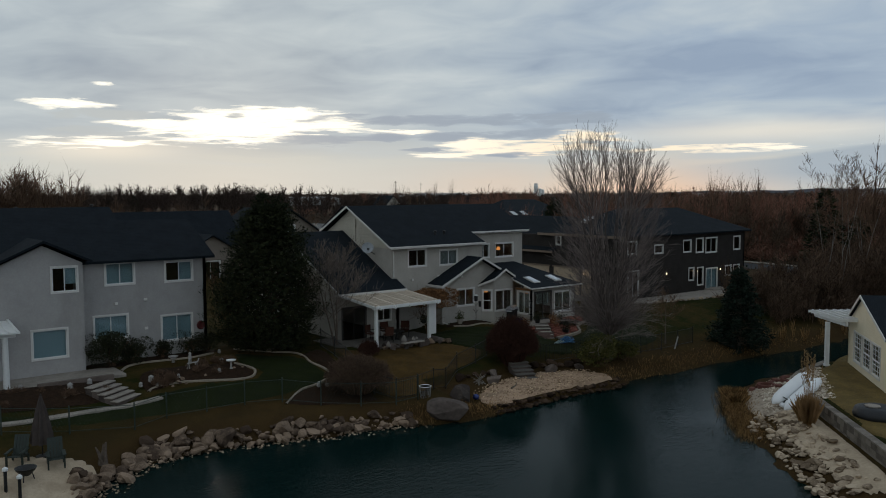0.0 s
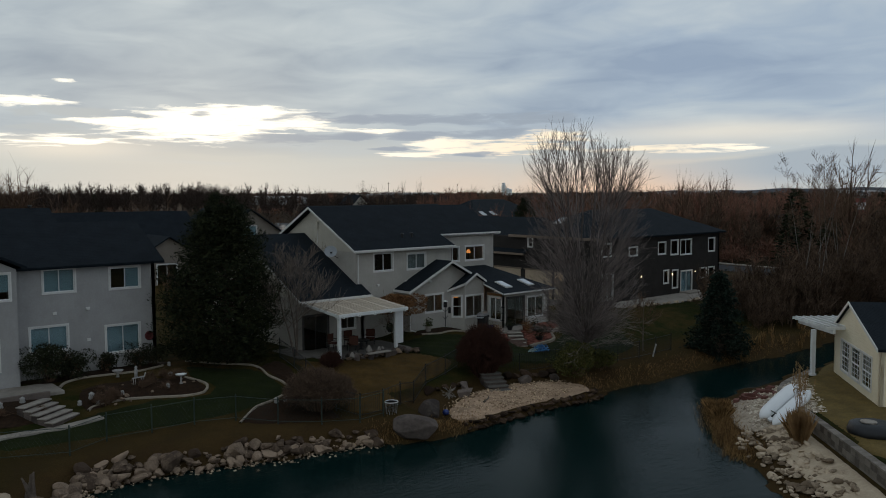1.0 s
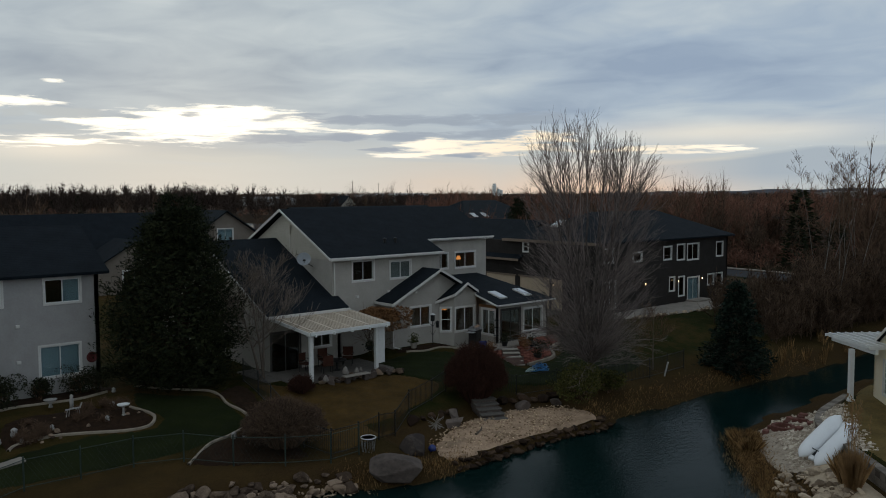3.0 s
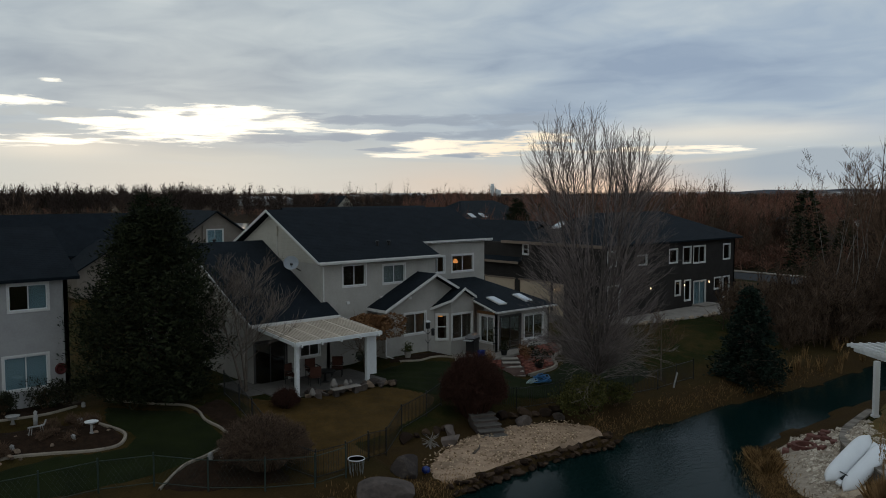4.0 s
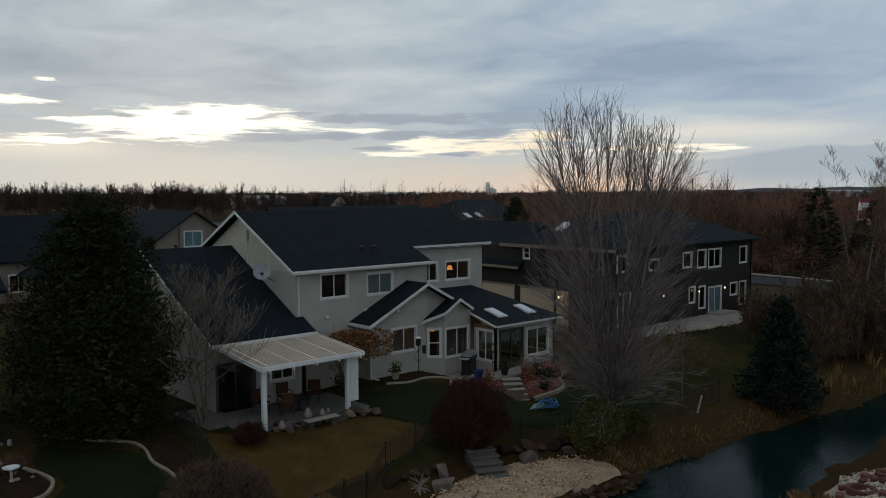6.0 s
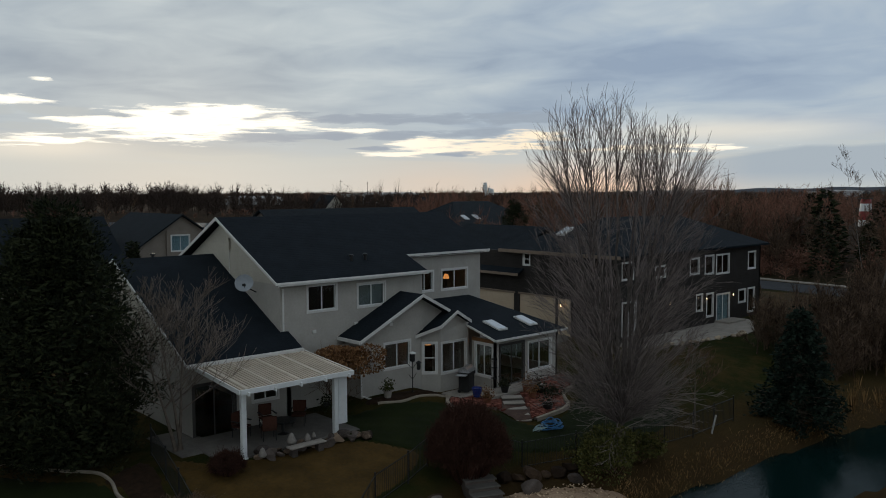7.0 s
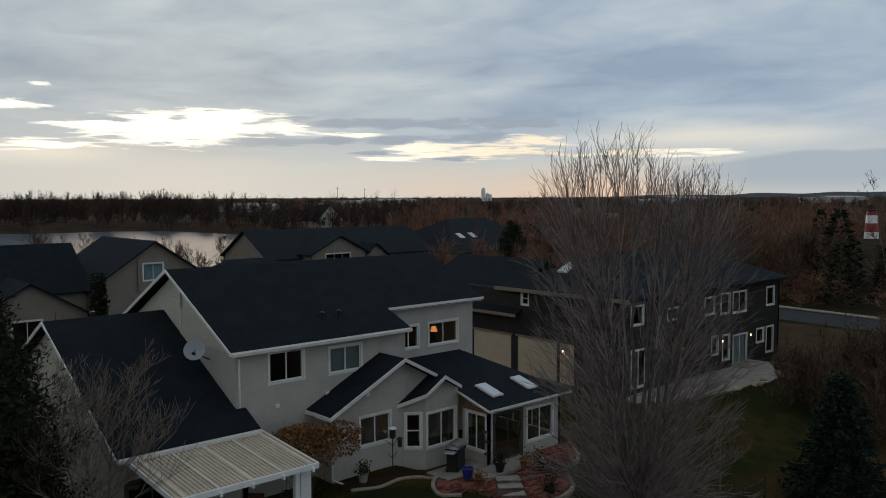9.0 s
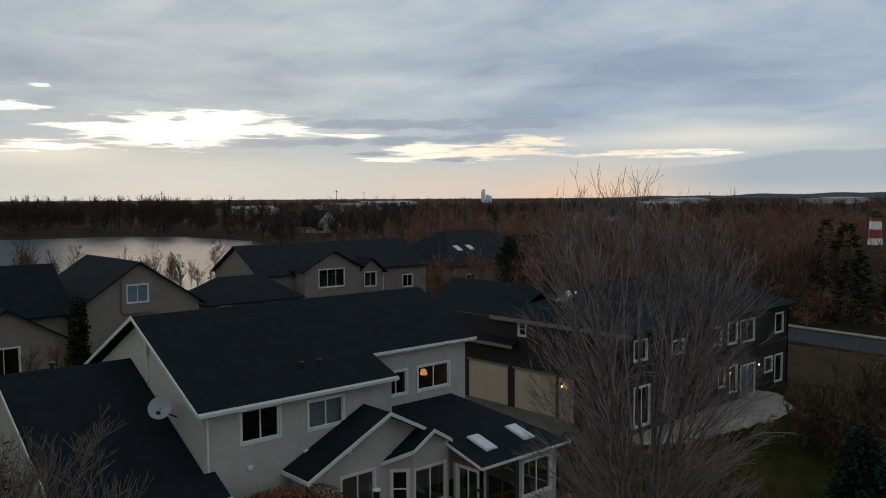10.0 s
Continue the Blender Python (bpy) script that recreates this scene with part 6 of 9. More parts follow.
# ---- the boathouse shore ----
def build_south_shore():
    rng = random.Random(21)
    rip = tagged(new("riprap"), "loose pale angular stones on the boathouse bank", "rocks", kind="structure")
    n = 0
    while n < 300:
        u = rng.random()
        bx, by = 33.9 - 6.8 * u, 22.6 - 7.0 * u
        off = rng.uniform(-0.25, 2.0)
        x, y = bx + off * 0.66 + rng.gauss(0, 0.1), by - off * 0.66 + rng.gauss(0, 0.1) + 0.2
        rock(ROCKS_PALE, rng, x, y, rng.choice((0.18, 0.24, 0.3, 0.36, 0.48)) * rng.uniform(0.8, 1.2), rip, max(ground_z(x, y), WATER) + 0.04)
        n += 1
    gravel = bmesh.new()
    for _ in range(2200):
        u = rng.random()
        bx, by = 41.3 - 6.4 * u, 26.4 - 4.0 * u
        off = rng.uniform(0.0, 3.0)
        x, y = bx + off * 0.45 + rng.gauss(0, 0.2), by - off * 0.75 + rng.gauss(0, 0.2)
        obox(gravel, pose(x, y, max(ground_z(x, y), WATER) - 0.02, rng.uniform(-40, 40), rng.uniform(-40, 40), rng.uniform(0, 360)), rng.uniform(0.06, 0.2), rng.uniform(0.06, 0.16), rng.uniform(0.04, 0.1))
    patch("gravel_bed", [(41.6, 26.0), (39.6, 26.4), (37.6, 25.4), (35.4, 23.6), (34.4, 22.2), (35.4, 21.2), (37.6, 21.4), (39.6, 22.8), (41.0, 23.8)], M_GRAVEL_BED, "bed of pale crushed stone on the bank", 0.04, 0.25, category="gravel")
    tagged(link("gravel", gravel, M_GRAVEL), "pale crushed gravel round the kayaks", "gravel", kind="stuff")
    patch("sand_path", [(36.0, 21.7), (35.0, 20.4), (33.1, 18.5), (31.2, 16.6), (28.8, 14.3), (28.2, 15.4), (30.0, 17.5), (32.0, 19.7), (34.0, 21.6)], M_SAND_PALE, "pale sandy path below the garden wall", 0.06, 0.25, category="path")
    # low stone wall with paler cap stones
    w = tagged(new("garden_wall"), "low dry-stone wall with flat cap stones", "wall", kind="structure")
    C = curve_points([(44.2, 24.3), (41.2, 23.95), (40.0, 23.7), (38.5, 23.1), (37.2, 21.95), (35.2, 20.0), (33.3, 18.1), (31.4, 16.2), (29.0, 13.8)], 7)
    for c, d in zip(C, C[1:]):
        ang = math.degrees(math.atan2(d.y - c.y, d.x - c.x))
        L = (d - c).length
        for k in range(3):
            bm = bmesh.new()
            obox(bm, pose((c.x + d.x) / 2, (c.y + d.y) / 2, 0.22 + k * 0.235, 0, 0, ang), L * 0.97, 0.3 + 0.02 * (k % 2), 0.225)
            ob = link("stone", bm, M_WALLSTONE)
            ob.parent = w
        bm = bmesh.new()
        obox(bm, pose((c.x + d.x) / 2, (c.y + d.y) / 2, 0.93, 0, 0, ang), L * 0.96, 0.34, 0.07)
        ob = link("cap_stone", bm, M_CAP)
        ob.parent = w
    patch("upper_lawn", [(43.4, 23.7), (41.3, 23.4), (39.6, 23.1), (37.6, 21.7), (35.5, 19.6), (33.6, 17.7), (31.7, 15.8), (32, 11), (42, 12), (50, 18), (48, 24)], M_TURF, "dormant olive turf beside the boathouse", 0.03, 0.4, category="lawn")
    # ring of red blocks
    r = thing("fire_ring", (39.2, 25.0, ground_z(39.2, 25.0) - 0.02), "low round fire pit with loose red wall blocks about it", "fire pit")
    bm = bmesh.new()
    lathe(bm, [(0.5, 0.0), (0.52, 0.24), (0.36, 0.24), (0.34, 0.04)], 18)
    part("ring", bm, M_REDBLOCK, r)
    b0 = None
    for x, y, a in ((40.4, 25.4, 10), (40.9, 25.0, 40), (40.3, 24.6, 80), (38.6, 25.5, 20), (41.0, 25.5, 65), (39.0, 24.2, 5), (39.8, 25.8, 130), (41.4, 25.1, 95), (39.9, 24.1, 30), (40.5, 25.05, 15)):
        if b0 is None:
            b0 = tagged(link("wall_block", bm_box(-0.19, 0.19, -0.13, 0.13, 0, 0.2, bevel=0.02), M_REDBLOCK), "weathered red concrete wall block on gravel", "block", "red wall blocks")
            b0.matrix_basis = pose(x, y, gz((x, y)) - 0.01, 0, 0, a)
        else:
            copy_thing(b0, pose(x, y, gz((x, y)) - 0.01, 0, 0, a))
    # white twin-hulled paddle raft, leaning on the wall
    def hull_mesh(off):
        bm = bmesh.new()
        rings = []
        n = 15
        for i in range(n):
            t = i / (n - 1) * 2 - 1
            w = 0.30 * (1 - abs(t) ** 6) + 0.015
            hh = 0.22 * (1 - abs(t) ** 5) + 0.03
            rings.append([bm.verts.new((t * 1.4, off + math.cos(k * math.tau / 12) * w, hh * math.sin(k * math.tau / 12) * (1.0 if math.sin(k * math.tau / 12) > 0 else 0.8))) for k in range(12)])
        for p, q in zip(rings, rings[1:]):
            for k in range(12):
                bm.faces.new((p[k], p[(k + 1) % 12], q[(k + 1) % 12], q[k]))
        bm.faces.new(rings[0][::-1]), bm.faces.new(rings[-1])
        return bm
    ky = thing("pontoon_boat", (36.3, 21.87, 1.0), "white twin-hulled plastic boat tilted against the bank", "boat")
    ky.matrix_basis = pose(36.2, 21.75, 1.0, 18, -27, -12)
    for off in (-0.33, 0.33):
        part("hull", hull_mesh(off), M_KAYAK, ky, smooth=True)
    part("deck", bm_box(-1.2, 1.25, -0.1, 0.1, -0.14, -0.02, bevel=0.02), M_KAYAK, ky)
    part("seat_well", bm_box(-1.0, -0.75, -0.09, 0.09, -0.022, 0.01), M_BLACK, ky)
    part("grab_handle", tube(bmesh.new(), (-0.85, -0.14, 0.17), (-0.85, 0.14, 0.17), 0.02, 0.02, 6, True), M_BLACK, ky)
    # round thing under a black cover
    c = thing("covered_fire_table", (34.6, 17.3, gz((34.6, 17.3)) - 0.02), "low round table under a sagging black cover", "table")
    bm = bmesh.new()
    lathe(bm, [(0.95, 0.0), (0.98, 0.2), (0.9, 0.42), (0.55, 0.52), (0.2, 0.47)], 22)
    part("cover", bm, M_TARP, c, smooth=True)
    bm = bmesh.new()
    lathe(bm, [(0.30, 0.0), (0.32, 0.06), (0.2, 0.08)], 14, at=(-0.25, 0.1, 0.5))
    part("lid", bm, M_CONC, c)


ROCKS_PALE = [rock_mesh("rock", 70 + k, M_ROCK_PALE, 0.65, 2) for k in range(7)]
build_south_shore()


def build_pergola():
    p = thing("pergola", (43.0, 23.9, 0.9), "white slatted pergola on a square post beside the boathouse", "pergola", placed=True)
    tip, near, run = Vector((44.75, 25.65, 3.72)), Vector((42.5, 22.75, 3.72)), Vector((2.3, -1.75, 0))
    e = (near - tip).normalized()
    post = Vector((43.2, 23.75, 0))
    part("post", obox(bmesh.new(), pose(post.x, post.y, 0.85, 0, 0, 52), 0.2, 0.2, 2.55), M_FRAME, p)
    part("post_foot", obox(bmesh.new(), pose(post.x, post.y, 0.85, 0, 0, 52), 0.28, 0.28, 0.2), M_FRAME, p)
    off = run.normalized() * 0.4
    part("beam", bar(bmesh.new(), tip + off - Vector((0, 0, 0.15)), near + off - Vector((0, 0, 0.15)), 0.14, 0.22), M_FRAME, p)
    part("beam", bar(bmesh.new(), tip + off * 6 - Vector((0, 0, 0.15)), near + off * 6 - Vector((0, 0, 0.15)), 0.14, 0.22), M_FRAME, p)
    n = 12
    for k in range(n):
        a = tip + (near - tip) * k / (n - 1)
        part("slat", bar(bmesh.new(), a, a + run, 0.05, 0.14), M_FRAME, p)
    for k in range(7):
        a = tip + run * (k + 0.5) / 7 + Vector((0, 0, 0.05))
        part("lath", bar(bmesh.new(), a, a + (near - tip), 0.05, 0.045), M_FRAME, p)


build_pergola()

# ---- the neighbour's garden ----
def build_west_garden():
    rng = random.Random(31)
    patch("garden_bed", [(11.9, 42.1), (13.5, 42.5), (14.7, 42.1), (16.2, 41.5), (17.1, 41.5), (17.5, 42.2), (17.0, 43.5), (15.8, 44.2), (14.2, 44.6), (12.4, 44.4)], M_MULCH, "mulched garden bed with ornaments and small shrubs", 0.05, 0.25, hump=0.12)
    ribbon("bed_edging", [(11.9, 42.0), (12.3, 42.3), (13.5, 42.4), (14.7, 42.0), (16.1, 41.4), (17.0, 41.3), (17.5, 41.8), (17.56, 42.4), (17.1, 43.5)], 0.12, 0.16, M_EDGING, "curved pale concrete edging round a garden bed", "edging", lift=0.09)
    ribbon("bed_edging", [(17.2, 46.6), (15.8, 46.1), (14.4, 46.25), (13.2, 46.4), (12.2, 46.0), (11.6, 45.2)], 0.12, 0.16, M_EDGING, "curved pale concrete edging along the house bed", "edging", lift=0.09)
    patch("garden_bed", [(17.2, 46.7), (15.6, 46.3), (13.8, 46.5), (12, 46.2), (10.9, 46.6), (10.9, 47.7), (17.2, 47.7)], M_MULCH, "dark mulched bed against the grey house", 0.05, 0.2)
    ribbon("lawn_edging", [(17.0, 37.4), (18.4, 38.6), (19.5, 38.9), (20.75, 39.5), (20.95, 40.5), (20.75, 41.6), (20.9, 42.6), (20.8, 43.6), (20.0, 44.6), (19.3, 45.6), (18.6, 46.9)], 0.10, 0.15, M_EDGING, "curved pale concrete edging of the lawn", "edging", lift=0.09)
    patch("garden_bed", [(17.2, 37.5), (18.4, 38.5), (20.7, 39.3), (21.0, 41.8), (20.8, 42.8), (22.5, 43.6), (21.9, 40.5), (21.4, 37.5), (21.1, 35.5), (20.0, 35.6), (18.2, 36.4)], M_MULCH, "dark mulched bed under the pine", 0.04, 0.3)
    patch("dark_lawn", [(12.2, 41.6), (14.7, 41.7), (16.9, 41.1), (17.8, 41.8), (17.4, 43.5), (18.2, 45.6), (19.1, 44.2), (20.6, 42.8), (20.8, 40.8), (20.5, 39.5), (18.3, 38.7), (15.4, 38.7), (12, 39.2), (8, 39.4), (5, 40.2), (2, 40.6), (2, 41.2), (7.3, 40.9), (10.6, 41.1)], M_LAWN, "short dark green lawn behind the fence", 0.02, 0.2, category="lawn")
    ribbon("garden_path", [(12.2, 41.2), (10.6, 40.9), (8.8, 40.75), (7.3, 40.6), (5.0, 40.2), (1.0, 39.8)], 0.55, 0.12, M_CONC, "narrow pale concrete garden path", "path", lift=0.06, kind="structure")
    s = thing("garden_steps", (10.8, 41.3, 0.2), "broad pale concrete steps from the patio to the lawn", "steps")
    s.matrix_basis = pose(10.8, 41.3, 0.2, 0, 0, 35)
    for k in range(5):
        # risers coloured dark, as they look in shade below the pale treads
        part("riser", bm_box(-0.82, 0.82, k * 0.36 + 0.05, k * 0.36 + 0.41, 0.4, 0.74 + k * 0.14), M_BASALT, s, "riser with its shade put into the colour")
        part("tread", bm_box(-0.85, 0.85, k * 0.36, k * 0.36 + 0.46, 0.74 + k * 0.14, 0.80 + k * 0.14, bevel=0.015), M_CONC, s)
    pt = thing("patio_slab", (7.0, 45.2, 1.2), "pale concrete patio slab beside the grey house", "patio", placed=True)
    part("slab", bm_box(1.0, 11.6, 44.35, 46.6, 0.9, 1.52, bevel=0.02), M_CONC, pt)
    patch("garden_bed", [(10.1, 44.2), (10.1, 41.9), (7.5, 41.5), (4.8, 41.6), (2.0, 42.0), (2.0, 44.2)], M_MULCH, "mulched slope with ornaments below the patio", 0.05, 0.3, hump=0.15)
    # patio roof at the grey house
    c = thing("patio_cover", (3.6, 44.5, 1.5), "white ribbed patio roof on a round column", "patio cover", placed=True)
    part("column", tube(bmesh.new(), (6.15, 44.6, 1.5), (6.15, 44.6, 3.95), 0.15, 0.13, 14, True), M_FRAME, c)
    part("beam", bm_box(0.0, 6.6, 44.5, 44.7, 3.95, 4.15), M_FRAME, c)
    part("sheet", slab(bmesh.new(), [(0.0, 44.2, 4.2), (6.75, 44.2, 4.2), (6.75, 46.58, 4.50), (0.0, 46.58, 4.50)], 0.06), M_FRAME, c)
    for k in range(15):
        x = 6.65 - k * 0.4
        part("rib", prism(bmesh.new(), [(x - 0.05, 44.19, 4.21), (x + 0.05, 44.19, 4.21), (x + 0.05, 46.57, 4.51), (x - 0.05, 46.57, 4.51)], (0, 0, 0.05)), M_FRAME, c)
    tagged(link("low_wall", bm_box(7.4, 10.9, 44.1, 44.3, 1.0, 1.62), M_BASALT), "low dark stone planter edge of the patio", "wall", kind="structure")
    # shrubs against the wall
    shrub("evergreen_shrub", 11.6, 46.5, 2.0, 1.9, M_LEAF_DARK, "dense dark green shrub against the grey wall", 51, 5200, 0.08)
    shrub("evergreen_shrub", 12.6, 46.8, 1.4, 1.3, M_LEAF_DARK, "dense dark green shrub against the grey wall", 57, 3000, 0.08)
    for k, (x, y, w, hh) in enumerate(((14.45, 47.2, 0.9, 1.1), (16.1, 47.2, 1.2, 1.3), (16.9, 47.2, 1.1, 1.2))):
        shrub("evergreen_shrub", x, y, w, hh, M_LEAF_DARK, "small clipped dark shrub below a window", 52 + k, 1800, 0.07)
    for k in range(26):
        x, y = (rng.uniform(12.4, 17.0), rng.uniform(42.2, 44.2)) if k < 15 else (rng.uniform(3.0, 10.0), rng.uniform(41.9, 44.0))
        twig_dome("small_shrub", x, y, rng.uniform(0.4, 0.8), rng.uniform(0.3, 0.55), M_TWIG, "small bare brown shrub in the mulched bed", 400 + k, 26, 1)
    # ornaments, all plain shapes
    def ornament(x, y, rows, label, name="garden_ornament", mat=None, n=12):
        bm = bmesh.new()
        lathe(bm, rows, n)
        ob = tagged(link(name, bm, mat or M_ORNAMENT, smooth=True), label, "ornament", "garden ornaments")
        ob.matrix_basis = pose(x, y, gz((x, y)) + 0.1)
        return ob

    b = thing("bird_bath", (16.5, 42.6, gz((16.5, 42.6)) + 0.08), "white bird bath with a wide shallow bowl", "bird bath")
    bm = bmesh.new()
    part("pedestal", lathe(bm, [(0.12, 0), (0.10, 0.05), (0.05, 0.1), (0.045, 0.36), (0.07, 0.42)], 14), M_ORNAMENT, b)
    bm = bmesh.new()
    part("bowl", lathe(bm, [(0.08, 0.41), (0.23, 0.46), (0.27, 0.51), (0.25, 0.51), (0.08, 0.45)], 20), M_FRAME, b)
    ornament(14.35, 45.2, [(0.1, 0), (0.05, 0.15), (0.26, 0.32), (0.28, 0.35), (0.22, 0.34), (0.04, 0.3)], "white urn with a wide shallow dish", "urn")
    ornament(15.0, 44.5, [(0.09, 0), (0.08, 0.22), (0.10, 0.38), (0.06, 0.47), (0.08, 0.56), (0.02, 0.62)], "white garden figure, plain upright shape")
    for x, y, s in ((15.75, 42.4, 0.24), (16.4, 43.6, 0.3), (13.7, 42.75, 0.22), (12.35, 42.9, 0.34), (11.7, 42.5, 0.24), (12.45, 42.3, 0.2), (17.3, 46.0, 0.22), (19.4, 38.4, 0.28), (19.85, 38.3, 0.28), (8.6, 43.2, 0.34), (6.6, 43.9, 0.26), (9.6, 43.6, 0.3), (4.2, 42.6, 0.3)):
        ornament(x, y, [(0.3 * s, 0), (0.45 * s, 0.25 * s), (0.32 * s, 0.6 * s), (0.4 * s, 0.8 * s), (0.1 * s, 1.05 * s)], "small pale garden figure, plain shape")
    for k in range(22):
        x, y = (rng.uniform(12.2, 17.2), rng.uniform(41.8, 44.4)) if k < 14 else (rng.uniform(3.5, 10.0), rng.uniform(41.8, 44.0))
        tagged(rock(ROCKS, rng, x, y, rng.uniform(0.14, 0.3), None, gz((x, y)) + 0.1, "rock"), "small rounded garden stone in mulch", "rock", "garden stones")
    # small white wire animal shapes become plain frames
    f = thing("wire_ornament", (14.75, 43.5, gz((14.75, 43.5)) + 0.1), "white wire garden frame standing in the bed", "ornament")
    for dx in (-0.28, -0.18, 0.18, 0.28):
        part("leg", tube(bmesh.new(), (dx, 0, 0), (dx * 0.8, 0, 0.36), 0.015, 0.015, 5), M_ORNAMENT, f)
    part("back", tube(bmesh.new(), (-0.3, 0, 0.36), (0.3, 0, 0.38), 0.035, 0.035, 6), M_ORNAMENT, f)
    part("neck", tube(bmesh.new(), (0.27, 0, 0.37), (0.36, 0, 0.58), 0.03, 0.03, 6), M_ORNAMENT, f)
    # wreath on the wall
    w = tagged(link("heart_wreath", lathe(bmesh.new(), [(0.2, -0.05), (0.26, 0.0), (0.2, 0.05), (0.14, 0.0), (0.2, -0.045)], 16), M_WREATH), "dark red round wreath on the grey wall", "wreath")
    w.matrix_basis = pose(16.95, 47.70, 3.04, 90, 0, 0)
    # lakeside seating
    patch("seating_sand", [(1.0, 36.6), (4.5, 36.9), (6.6, 35.6), (7.4, 34.7), (6.4, 33.4), (4.0, 32.9), (0, 32.0), (-2, 34)], M_SAND_PALE, "pale sandy seating area by the pond", 0.06, 0.3, category="beach")
    for x, y, a in ((4.85, 35.9, 150), (6.0, 34.95, 170)):
        ch = thing("lounge_chair", (x, y, gz((x, y)) + 0.05), "dark green slatted garden chair on sand", "chair", "lakeside chairs", turn=a)
        for dx in (-0.28, 0.28):
            part("leg", bm_box(dx - 0.03, dx + 0.03, 0.25, 0.33, 0, 0.5), M_GREEN, ch)
            part("leg", bm_box(dx - 0.03, dx + 0.03, -0.4, -0.32, 0, 0.3), M_GREEN, ch)
            part("armrest", bm_box(dx - 0.06, dx + 0.06, -0.35, 0.38, 0.5, 0.53), M_GREEN, ch)
        for k in range(5):
            part("seat_slat", obox(bmesh.new(), pose(0, 0.3 - k * 0.14, 0.36 - k * 0.03), 0.54, 0.12, 0.025), M_GREEN, ch)
        for k in range(5):
            part("back_slat", obox(bmesh.new(), pose(-0.22 + k * 0.11, -0.32, 0.27, 25), 0.1, 0.025, 0.78), M_GREEN, ch)
    u = thing("garden_umbrella", (5.85, 36.4, gz((5.85, 36.4))), "closed dark patio umbrella", "umbrella")
    part("pole", tube(bmesh.new(), (0, 0, 0), (0, 0, 2.5), 0.025, 0.025, 8, True), M_BLACK, u)
    bm = bmesh.new()
    n = 16
    rows = [[bm.verts.new((math.cos(k * math.tau / n) * r * (1.0 if k % 2 else 0.6), math.sin(k * math.tau / n) * r * (1.0 if k % 2 else 0.6), z)) for k in range(n)] for r, z in ((0.46, 0.55), (0.36, 1.2), (0.2, 1.9), (0.04, 2.45))]
    for a, b2 in zip(rows, rows[1:]):
        for k in range(n):
            bm.faces.new((a[k], a[(k + 1) % n], b2[(k + 1) % n], b2[k]))
    part("canopy", bm, M_UMBRELLA, u)
    part("base", lathe(bmesh.new(), [(0.25, 0), (0.25, 0.06), (0.06, 0.1)], 14), M_BLACK, u)
    fp = thing("fire_bowl", (4.8, 34.2, gz((4.8, 34.2)) + 0.05), "small dark metal fire bowl on sand", "fire bowl")
    part("bowl", lathe(bmesh.new(), [(0.16, 0.2), (0.34, 0.4), (0.38, 0.48), (0.34, 0.48), (0.15, 0.28)], 18), M_BLACK, fp)
    for a in range(3):
        part("leg", tube(bmesh.new(), (math.cos(a * 2.1) * 0.28, math.sin(a * 2.1) * 0.28, 0), (math.cos(a * 2.1) * 0.2, math.sin(a * 2.1) * 0.2, 0.3), 0.02, 0.02, 5), M_BLACK, fp)
    for x, y in ((4.05, 33.75), (4.45, 33.5)):
        l = thing("bollard_light", (x, y, gz((x, y))), "black bollard garden light with pale cap", "garden light", "bollard lights")
        part("post", tube(bmesh.new(), (0, 0, 0), (0, 0, 0.8), 0.06, 0.06, 10, True), M_BLACK, l)
        part("cap", lathe(bmesh.new(), [(0.1, 0.8), (0.1, 0.88), (0.03, 0.94)], 10), M_FRAME, l)
    st = thing("driftwood_stump", (7.75, 35.2, gz((7.75, 35.2)) - 0.02), "weathered upright driftwood stump at the shore", "stump")
    for k in range(7):
        part("spike", tube(bmesh.new(), (rng.uniform(-0.2, 0.2), rng.uniform(-0.12, 0.12), 0), (rng.uniform(-0.3, 0.3), rng.uniform(-0.15, 0.15), rng.uniform(0.5, 0.95)), 0.09, 0.03, 6, True), M_BARK, st)


build_west_garden()


# ---- fences ----
def fence(pts, tall, label, mat, mesh_mat=None, picket=0.0, gap=2.0, rails=(0.12, 0.97)):
    """Posts, rails and either wire net or pickets along a line on the ground."""
    line = [Vector((*p, 0)) for p in pts]
    f = thing("fence", (*pts[0], gz(pts[0])), label, "fence", "garden fences", placed=True)
    posts = []
    for a, b in zip(line, line[1:]):
        n = max(1, round((b - a).length / gap))
        posts += [a.lerp(b, k / n) for k in range(n)]
    posts.append(line[-1])
    posts = [Vector((p.x, p.y, ground_z(p.x, p.y))) for p in posts]
    for p in posts:
        part("post", tube(bmesh.new(), p - Vector((0, 0, 0.1)), p + Vector((0, 0, tall + 0.08)), 0.03, 0.03, 6, True), mat, f)
    net = bmesh.new()
    for a, b in zip(posts, posts[1:]):
        for r in rails:
            part("rail", tube(bmesh.new(), a + Vector((0, 0, tall * r)), b + Vector((0, 0, tall * r)), 0.016, 0.016, 4), mat, f)
        L = (b - a).length
        if picket:
            for k in range(1, int(L / picket)):
                c = a.lerp(b, k * picket / L)
                tube(net, c + Vector((0, 0, 0.06)), c + Vector((0, 0, tall)), 0.008, 0.008, 3)
        else:
            n = int(L / 0.16)
            for k in range(n + 4):
                for s in (1, -1):
                    u0, u1 = k / n, (k + s * 4) / n
                    if not (0 <= u0 <= 1 and 0 <= u1 <= 1):
                        continue
                    tube(net, a.lerp(b, u0) + Vector((0, 0, 0.06)), a.lerp(b, u1) + Vector((0, 0, tall * 0.97)), 0.0028, 0.0028, 3)
    tagged(part("picket_infill" if picket else "wire_net", net, mesh_mat or mat, f), kind="stuff")
    return f


